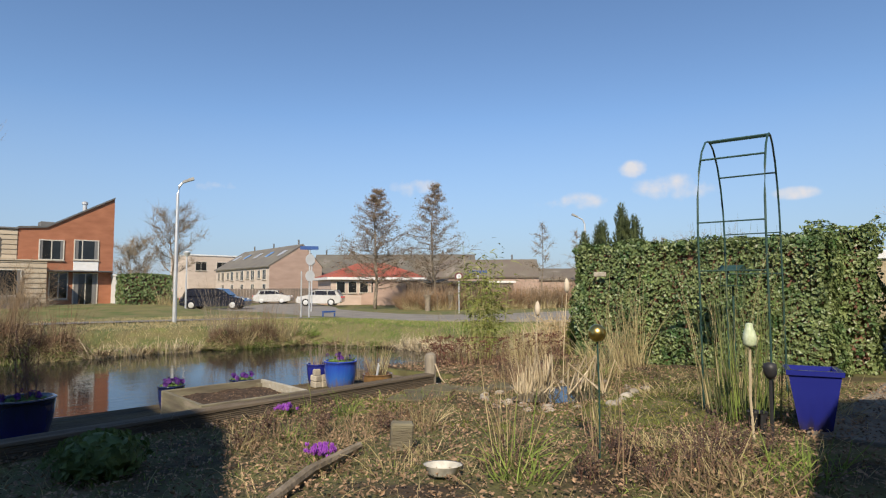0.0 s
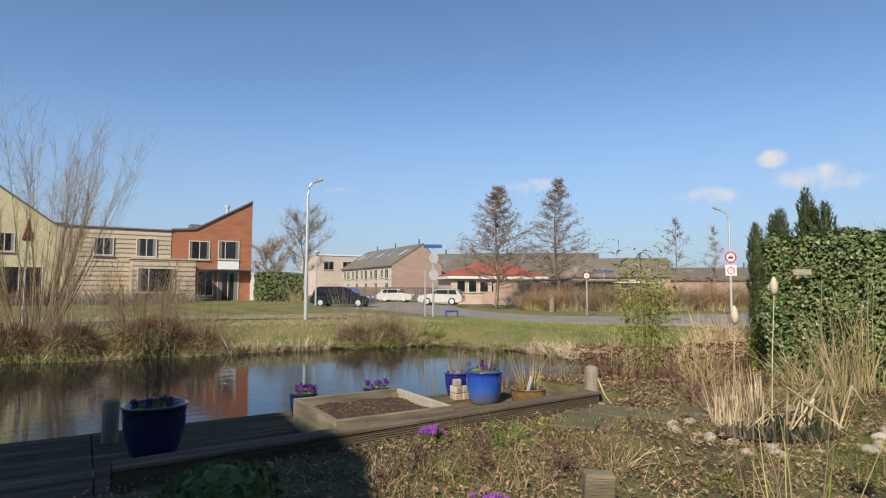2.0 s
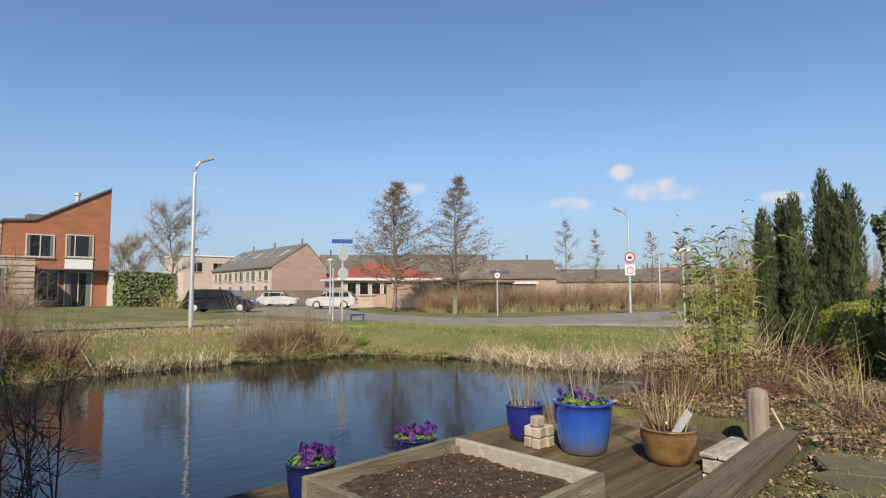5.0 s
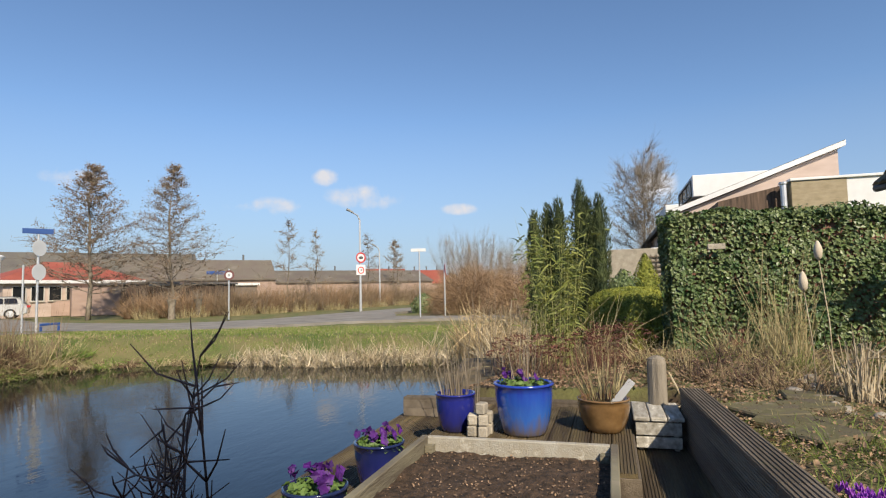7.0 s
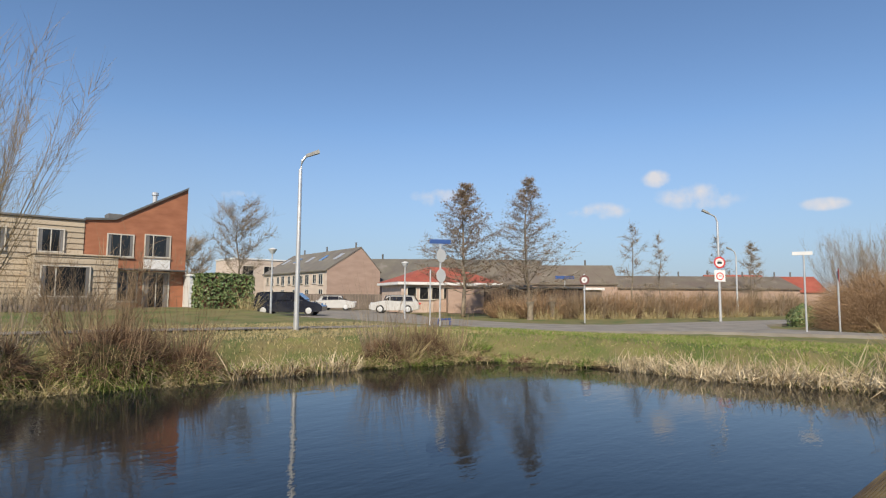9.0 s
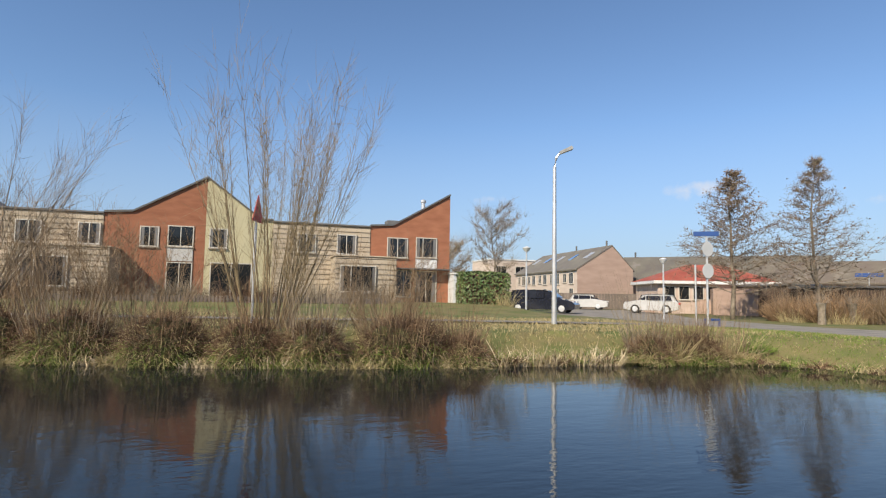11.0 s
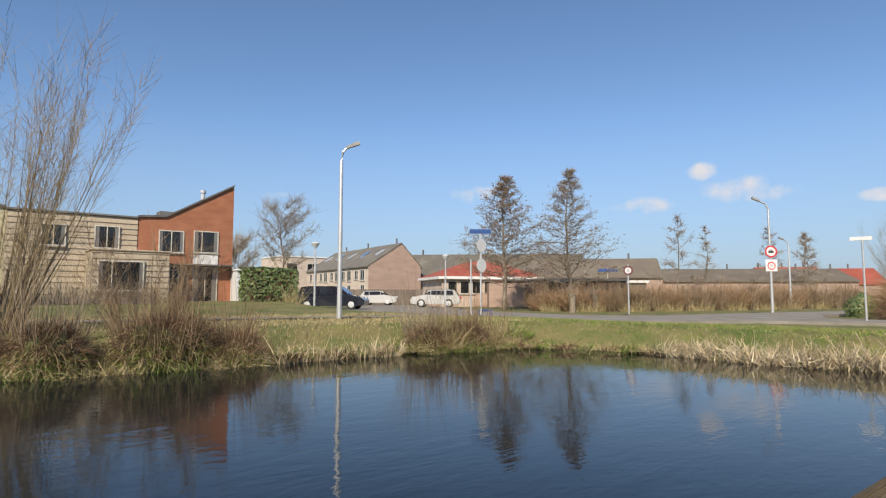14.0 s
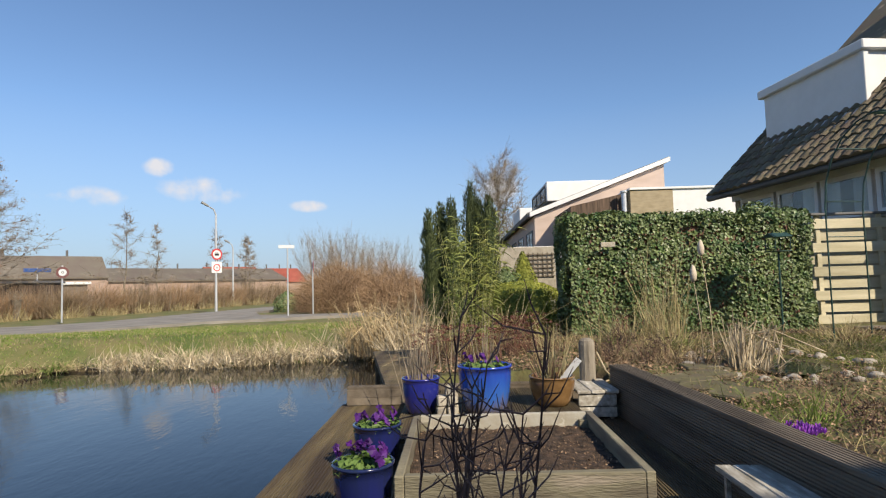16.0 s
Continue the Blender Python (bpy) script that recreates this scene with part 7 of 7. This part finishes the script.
part("pictogram", m, BLACK, q)
ss = sign_post((13.4, 23.5, 0.2), 3.2, radians(-30), "pole with blue street name board and round sign backs")
m = Mesh()
m.box(-0.42, -0.05, 3.16, 0.38, -0.03, 3.32, 0.005)
part("name_board", m, SIGNBLUE, ss, "blue street name board")
for z, r in ((2.72, 0.25), (1.98, 0.25)):
    m = Mesh()
    disc(m, r, z)
    part("round_sign", m, PANEL, ss, "bare grey back of a round sign").rotation_euler = (0, 0, radians(36))
m = Mesh()
m.tube([(-0.35, 0.1, -0.1), (-0.35, 0.1, 2.2)], 0.03, 8)
part("second_pole", m, ZINC, ss)
ts = sign_post((24.45, 14.83, 0.2), 2.95, radians(-72), "pole with a white street name board across its top")
m = Mesh()
m.box(-0.38, -0.03, 2.9, 0.3, 0.0, 3.04, 0.006)
part("name_board", m, PANEL, ts, "white street name board")
yi = sign_post((26.3, 14.2, 0.05), 2.5, radians(14), "give way sign seen from the side on a pole")
m = Mesh()
m.prism([(-0.3, 2.55), (0.3, 2.55), (0, 2.02)], 0.02, "y", -0.05)
q = part("triangle_sign", m, SIGNRED, yi)
m = Mesh()
m.prism([(-0.18, 2.48), (0.18, 2.48), (0, 2.16)], 0.004, "y", -0.056)
part("white_field", m, WHITE, q)
m = Mesh()
m.tube([(0.14, 0.0, -0.1), (0.14, 0, 2.3)], 0.03, 8)
part("second_pole", m, ZINC, yi)
wt = sign_post((-1.15, 22.8, 0.1), 3.4, radians(70), "warning triangle seen nearly edge-on among the willow stems")
m = Mesh()
m.prism([(-0.38, 2.85), (0.38, 2.85), (0, 3.55)], 0.02, "y", -0.05)
q = part("triangle_sign", m, SIGNRED, wt)
m = Mesh()
m.prism([(-0.34, 2.88), (0.34, 2.88), (0, 3.5)], 0.01, "y", -0.028)
part("sign_back", m, METALTRIM, q)
bs = sign_post((38.0, 36.0, 0.05), 3.2, radians(-40), "blue street name board on a pole by the garages")
m = Mesh()
m.box(-0.8, -0.05, 2.9, 0.8, -0.03, 3.15, 0.005)
part("name_board", m, SIGNBLUE, bs)
bb_ = thing("blue_barrier", (16.4, 26.6, 0.1), "small blue roadside barrier", "barrier")
m = Mesh()
m.box(-0.4, -0.03, 0.27, 0.4, 0.03, 0.36, 0.015)
part("rail", m, SIGNBLUE, bb_)
for x in (-0.35, 0.35):
    m = Mesh()
    m.box(x - 0.03, -0.03, 0, x + 0.03, 0.03, 0.25)
    part("leg", m, SIGNBLUE, bb_)
for i, (x, y) in enumerate([(26.6, 30.2), (29.0, 30.4)]):
    pw = thing("pollard_stump", (x, y, 0.0), "short pollarded willow stump", "tree", "pollards")
    m = Mesh()
    m.tube([(0, 0, -0.1), (0.03, 0, 0.7), (0, 0, 1.15)], [0.2, 0.17, 0.24], 10)
    part("trunk", m, BARK, pw)
    m = Mesh()
    m.strands(rs_(i).normal(0, 0.12, (40, 3)) + (0, 0, 1.15), rs_(i + 5).normal(0, .5, (40, 3)) + (0, 0, 1), 0.6, 0.012, rs_(i + 9))
    part("shoot_mass", m, TWIG, pw)


# ---------------------------------------------------------------- parked cars
def car(loc, rz, paint, label, kind_="estate", L=4.5, H=1.47):
    c = thing("car", loc, label, "car", "parked cars")
    c.rotation_euler = (0, 0, rz)
    W = 1.76
    body = [(-L / 2, 0.32), (-L / 2 - 0.02, 0.6), (-L / 2 + 0.08, 0.86), (L / 2 - 1.15, 0.96), (L / 2 - 0.22, 0.78), (L / 2, 0.58), (L / 2 - 0.03, 0.3), (L / 2 - 0.3, 0.22), (-L / 2 + 0.3, 0.22)]
    rear = -L / 2 + (0.12 if kind_ == "estate" else 0.25)
    cabin = [(rear, 0.86), (rear + 0.28, H - 0.06), (rear + 0.7, H), (0.2, H), (0.55, H - 0.06), (L / 2 - 1.15, 0.95)]

    def loft(poly, ws):
        m = Mesh()
        v, k = [], len(poly)
        for s in ws:
            zc = np.mean([q[1] for q in poly])
            for x, z in poly:
                v.append((x * s[1], s[0], zc + (z - zc) * s[1]))
        f = [tuple(range(k))] + [tuple(range(len(ws) * k - 1, (len(ws) - 1) * k - 1, -1))]
        for r in range(len(ws) - 1):
            for j in range(k):
                f.append((r * k + j, r * k + k + j, r * k + k + (j + 1) % k, r * k + (j + 1) % k))
        m.add(v, f)
        return m
    part("body", loft(body, [(-W / 2, 0.96), (-W / 2 + 0.07, 1), (W / 2 - 0.07, 1), (W / 2, 0.96)]), paint, c, smooth=False)
    part("cabin", loft(cabin, [(-W / 2 + 0.17, 0.93), (-W / 2 + 0.1, 0.99), (W / 2 - 0.1, 0.99), (W / 2 - 0.17, 0.93)]), paint, c)
    for side in (-1, 1):
        y = side * (W / 2 - 0.145)
        for a, b_ in ((rear + 0.35, -0.75), (-0.68, 0.28), (0.35, 0.85)):
            g = Mesh()
            top = H - 0.12
            pts = [(a, 0.95), (b_, 0.95), (b_ - (0.35 if b_ > 0.5 else 0), top - (0.12 if b_ > 0.5 else 0)), (a + (0.1 if a < -1 else 0), top)]
            g.prism(pts, 0.03, "y", y - 0.015 + side * 0.055)
            part("side_window", g, CARBLACK, c, "dark tinted glass")
        for x in (-L / 2 + 0.85, L / 2 - 0.85):
            w = Mesh()
            yy = side * (W / 2 - 0.1)
            v = [(x + r * math.cos(t), yy + o, 0.31 + r * math.sin(t)) for r, o in ((0.31, -0.09), (0.32, 0.0), (0.31, 0.105), (0.2, 0.11)) for t in np.linspace(0, 6.283, 21)[:-1]]
            w.add(v, [(i * 20 + k, i * 20 + (k + 1) % 20, (i + 1) * 20 + (k + 1) % 20, (i + 1) * 20 + k) for i in range(3) for k in range(20)] + [tuple(range(20)), tuple(range(60, 80))])
            wh = part("wheel", w, RUBBER, c)
            r_ = Mesh()
            v = [(x + r * math.cos(t), yy + side * o, 0.31 + r * math.sin(t)) for r, o in ((0.2, 0.112), (0.19, 0.118), (0.05, 0.125)) for t in np.linspace(0, 6.283, 17)[:-1]]
            r_.add(v, [(i * 16 + k, i * 16 + (k + 1) % 16, (i + 1) * 16 + (k + 1) % 16, (i + 1) * 16 + k) for i in range(2) for k in range(16)] + [tuple(range(32, 48))])
            part("rim", r_, ZINC, wh)
        for x, mt, nm in ((L / 2 - 0.18, ZINC, "headlight"), (-L / 2 + 0.02, SIGNRED, "tail_light")):
            q_ = Mesh()
            q_.box(x - 0.06, side * 0.62 - 0.14, 0.66, x + 0.08, side * 0.62 + 0.14, 0.8, 0.02)
            part(nm, q_, mt, c)
    for a, b_, nm in ((0.6, L / 2 - 1.2, "windscreen"),):
        g = Mesh()
        g.add([(a - 0.02, -0.62, H - 0.07), (a - 0.02, 0.62, H - 0.07), (b_ + 0.02, 0.7, 1.0), (b_ + 0.02, -0.7, 1.0), (a + 0.03, -0.62, H - 0.04), (a + 0.03, 0.62, H - 0.04), (b_ + 0.07, 0.7, 1.03), (b_ + 0.07, -0.7, 1.03)], [(0, 1, 2, 3), (7, 6, 5, 4), (0, 4, 5, 1), (1, 5, 6, 2), (2, 6, 7, 3), (3, 7, 4, 0)])
        part(nm, g, CARBLACK, c, "dark glass")
    return c


car((16.85, 42.2, 0.17), radians(-42), CARBLACK, "black estate car parked in the bay", L=4.6, H=1.5)
car((26.9, 53.0, 0.17), radians(-40), CARWHITE, "white hatchback parked by the fence", "hatch", 3.6, 1.36)
car((26.0, 43.0, 0.17), radians(137), CARWHITE, "white estate car parked at the kerb", L=3.8, H=1.38)

# ---------------------------------------------------------------- garden bed litter and plants
lr = rs_(600)


def scatter(n, x0, x1, y0, y1):
    x, y = lr.uniform(x0, x1, n), lr.uniform(y0, y1, n)
    return x, y, height(x, y)


m = Mesh()
x, y, z = scatter(42000, -0.5, 7.4, 1.2, 5.9)
keep = (np.hypot((x - 5.25) / 0.64, (y - 4.42) / 0.46) > 1) & ((np.hypot((x - 5.5) / 1.5, (y - 3.15) / 0.75) > 1) | (lr.rand(len(x)) < 0.12))
p = np.stack([x, y, z + 0.02 + lr.uniform(0, 0.025, len(x))], 1)[keep]
m.leaves(p, np.tile((0, 0, 1.0), (len(p), 1)), lr.uniform(0.006, 0.017, len(p)) * (1 + 0.4 * (lr.rand(len(p)) < 0.12)), lr, 0.6)
single("leaf_litter", m, OLDLEAF, (0, 0, 0), "withered brown leaves strewn over the bed", "leaf litter", kind="stuff")
m = Mesh()
x, y, z = scatter(9000, 5.0, 9.2, 5.7, 8.1)
p = np.stack([x, y, z + 0.03], 1)
m.leaves(p, np.tile((0, 0, 1.0), (len(p), 1)), lr.uniform(0.01, 0.026, len(p)), lr, 0.6)
single("leaf_litter", m, OLDLEAF, (0, 0, 0), "withered brown leaves at the deck's end", "leaf litter", kind="stuff")
m = Mesh()
x, y, z = scatter(12000, -2.0, 7.4, 1.4, 5.85)
ok = np.array([noise.noise((a * 0.9, b * 0.9, 2)) for a, b in zip(x, y)]) > 0.0
p = np.stack([x, y, z - 0.01], 1)[ok]
m.strands(p, lr.normal(0, 0.5, (len(p), 3)) + (0, 0, 1), lr.uniform(0.03, 0.10, len(p)), 0.0035, lr, droop=0.4, segs=2, sides=2)
single("garden_grass", m, GREENBLADE, (0, 0, 0), "sparse green grass and moss tufts in the bed", "grass", kind="stuff")
MOSS = mat("olive_moss_blade", (0.115, 0.13, 0.032), (0.27, 0.255, 0.085), 2.5, 0.9, 0.0, 30, cc=(0.16, 0.17, 0.04), vary=0.35, trans=0.15)
m = Mesh()
x, y, z = scatter(26000, 3.4, 7.2, 2.2, 5.8)
ok = ((np.hypot((x - 5.5) / 1.6, (y - 3.15) / 0.85) < 1) | (np.array([noise.noise((a * 0.8, b * 0.8, 6)) for a, b in zip(x, y)]) > 0.12)) & (np.hypot((x - 5.25) / 0.66, (y - 4.42) / 0.5) > 1)
p = np.stack([x, y, z + 0.005], 1)[ok]
m.strands(p, lr.normal(0, 0.7, (len(p), 3)) + (0, 0, 0.8), lr.uniform(0.015, 0.05, len(p)), 0.004, lr, droop=0.3, segs=2, sides=2)
single("moss_lawn", m, MOSS, (0, 0, 0), "short olive moss and grass between the pond and hedge", "grass", kind="stuff")
m = Mesh()
x, y, z = scatter(5200, -2.0, 7.4, 1.3, 5.85)
p = np.stack([x, y, z - 0.01], 1)
m.strands(p, lr.normal(0, 0.8, (len(p), 3)) + (0, 0, 0.7), lr.uniform(0.06, 0.22, len(p)), 0.003, lr, droop=0.3, curl=0.2, segs=3, sides=2)
single("dead_stalks", m, DRYGRASS, (0, 0, 0), "thin dead stalks lying over the bed", "dry plants", kind="stuff")

for i, (x, y, r, L, n, mt, lab_) in enumerate([
        (2.75, 3.1, 0.12, 0.55, 60, GREENBLADE, "fresh green leaves among tall dead stalks"),
        (2.5, 2.8, 0.14, 0.4, 70, GREENBLADE, "tuft of long yellow-green leaves"),
        (3.05, 5.45, 0.3, 0.15, 120, GREENBLADE, "low fresh green grass tuft by the wall"),
        (3.6, 5.4, 0.3, 0.17, 140, GREENBLADE, "low fresh green grass tuft by the wall"),
        (4.1, 5.35, 0.25, 0.16, 120, GREENBLADE, "low fresh green grass tuft by the wall"),
        (3.0, 2.1, 0.18, 0.3, 90, BRUSH, "small dead purple-brown perennial"),
        (3.25, 1.9, 0.14, 0.34, 70, BRUSH, "small dead purple-brown perennial"),
        (2.75, 1.75, 0.16, 0.28, 80, DRYGRASS, "small dry perennial tuft"),
        (3.5, 1.75, 0.2, 0.3, 110, GREENBLADE, "blue-green strappy leaf tuft"),
        (3.9, 1.75, 0.16, 0.3, 90, GREENBLADE, "strappy green leaf tuft"),
        (3.6, 2.4, 0.2, 0.26, 120, DRYGRASS, "dry grass tuft in the bed"),
        (2.1, 2.2, 0.2, 0.2, 120, DRYGRASS, "dry grass tuft in the bed"),
        (5.8, 3.5, 0.3, 0.22, 200, DRYGRASS, "dry grass tuft near the hedge"),
        (6.6, 2.9, 0.3, 0.35, 200, DRYGRASS, "dry grass tuft near the hedge"),
        (5.5, 5.1, 0.35, 0.35, 260, BRUSH, "brown dead perennial patch"),
        (6.1, 5.6, 0.4, 0.4, 300, BRUSH, "brown dead perennial patch"),
        (6.6, 4.9, 0.35, 0.35, 240, DRYGRASS, "dry grass patch before the hedge"),
        (6.9, 6.1, 0.35, 0.45, 260, DRYGRASS, "dry grass patch by the path"),
        (5.4, 6.75, 0.25, 0.45, 180, DRYGRASS, "dry arching grass behind the brown pot"),
        (6.8, 7.6, 0.25, 1.0, 120, DRYGRASS, "tall dry stems beside the bamboo"),
        (7.5, 7.0, 0.3, 1.1, 140, DRYGRASS, "tall dry stems beside the bamboo"),
        (8.2, 7.2, 0.4, 0.9, 200, DRYGRASS, "tall dry stems by the yews"),
        (2.2, 4.6, 0.4, 0.16, 300, BRUSH, "matted brown dead groundcover"),
        (2.9, 4.8, 0.4, 0.16, 300, BRUSH, "matted brown dead groundcover")]):
    reed_clump("garden_tuft", (x, y, h_at(x, y)), r, n, L, 620 + i, lab_, mt, 0.5, 0.005, droop=0.3, group="bed plants")
tf = rs_(630)
for i in range(46):
    x, y = tf.uniform(1.9, 7.2), tf.uniform(1.5, 5.75)
    if math.hypot(x - 5.25, y - 4.42) < 0.85 or math.hypot(x - 2.2, y - 2.95) < 0.3 or (x > 4.2 and y < 2.0):
        continue
    mt = (DRYGRASS, BRUSH, GREENBLADE, DRYGRASS, TANGLE)[i % 5]
    reed_clump("garden_tuft", (x, y, h_at(x, y)), tf.uniform(0.08, 0.22), int(tf.uniform(40, 120)), tf.uniform(0.12, 0.34), 700 + i, ("dry straw tuft in the bed", "brown dead perennial in the bed", "fresh green tuft in the bed", "dry straw tuft in the bed", "dark withered perennial in the bed")[i % 5], mt, 0.5, 0.004, droop=0.25, group="bed plants")
for i, (x, y, L) in enumerate([(2.6, 3.0, 0.95), (3.2, 3.5, 0.7), (3.5, 2.9, 0.75), (5.2, 4.9, 0.8), (5.9, 4.3, 0.7), (2.9, 2.5, 0.8), (6.3, 5.9, 0.9), (3.1, 4.3, 0.5)]):
    stems((x, y, h_at(x, y)), 0.1, 9, L, 760 + i, "a few tall dead flower stalks in the bed", BRUSH if i % 2 else DRYGRASS, 0.25, 0.004, curl=0.1)
for i in range(30):
    x = -7 + i * 0.36 + tf.uniform(-.2, .2)
    y = shore_point(x) - 0.05
    if tf.rand() < 0.45:
        continue
    reed_clump("reed_tuft", (x, y, -0.28), 0.3, 60, tf.uniform(0.25, 0.5), 1100 + i, "bleached broken reed tuft at the waterline", REED, 0.35, 0.013, droop=0.4, group="reed tufts", flat=0.4)
rn = rs_(640)
for i, (x, y) in enumerate([(6.9, 7.85), (6.6, 7.75), (7.3, 7.8), (6.3, 7.6), (6.45, 7.35), (6.1, 7.2), (7.6, 6.5), (8.0, 6.4), (8.5, 6.35), (7.1, 6.75), (7.5, 6.85), (7.9, 6.75), (6.7, 6.85), (8.4, 6.7), (6.4, 6.95)]):
    hd = thing("stonecrop_plant", (x, y, h_at(x, y)), "dead stonecrop with rusty flat seed heads", "dry plant", "rusty perennials")
    sm, hm = Mesh(), Mesh()
    k = 22
    pos = np.stack([rn.normal(0, .1, k), rn.normal(0, .1, k), np.zeros(k)], 1)
    L = rn.uniform(0.22, 0.45, k)
    dr = np.stack([pos[:, 0] * 2, pos[:, 1] * 2, np.ones(k)], 1)
    sm.strands(pos, dr, L, 0.004, rn)
    part("stem_mass", sm, REDTWIG, hd)
    tips = pos + dr / np.linalg.norm(dr, axis=1)[:, None] * L[:, None]
    tips = np.repeat(tips, 12, 0) + rn.normal(0, 0.022, (k * 12, 3)) * (1, 1, 0.3)
    hm.leaves(tips, np.tile((0, 0, 1.0), (len(tips), 1)), np.full(len(tips), 0.014), rn, 0.8)
    part("seed_head_mass", hm, RUSTLEAF, hd)
leafy_blob("evergreen_perennial", (0.95, 5.0, h_at(0.95, 5.0)), [(0.2, 0), (0.3, 0.1), (0.25, 0.2), (0.05, 0.27)], 620, 0.028, BEDLEAF, "hellebore-like green perennial in the shade", 650, "plant")
brush("ground_ivy", (7.0, 6.55, h_at(7.0, 6.55)), (0.5, 0.3, 0.12), 260, 0.25, 651, "dark low twigs by the path", REDTWIG, 0.004)
for i, (x, y, L) in enumerate([(5.0, 7.9, 1.2), (6.9, 8.05, 1.6), (5.75, 7.6, 0.9)]):
    stems((x, y, 0.2), 0.12, 10, L, 660 + i, "slender bare shoots by the pond edge", TWIG, 0.15, 0.005, name="bare_shoots")
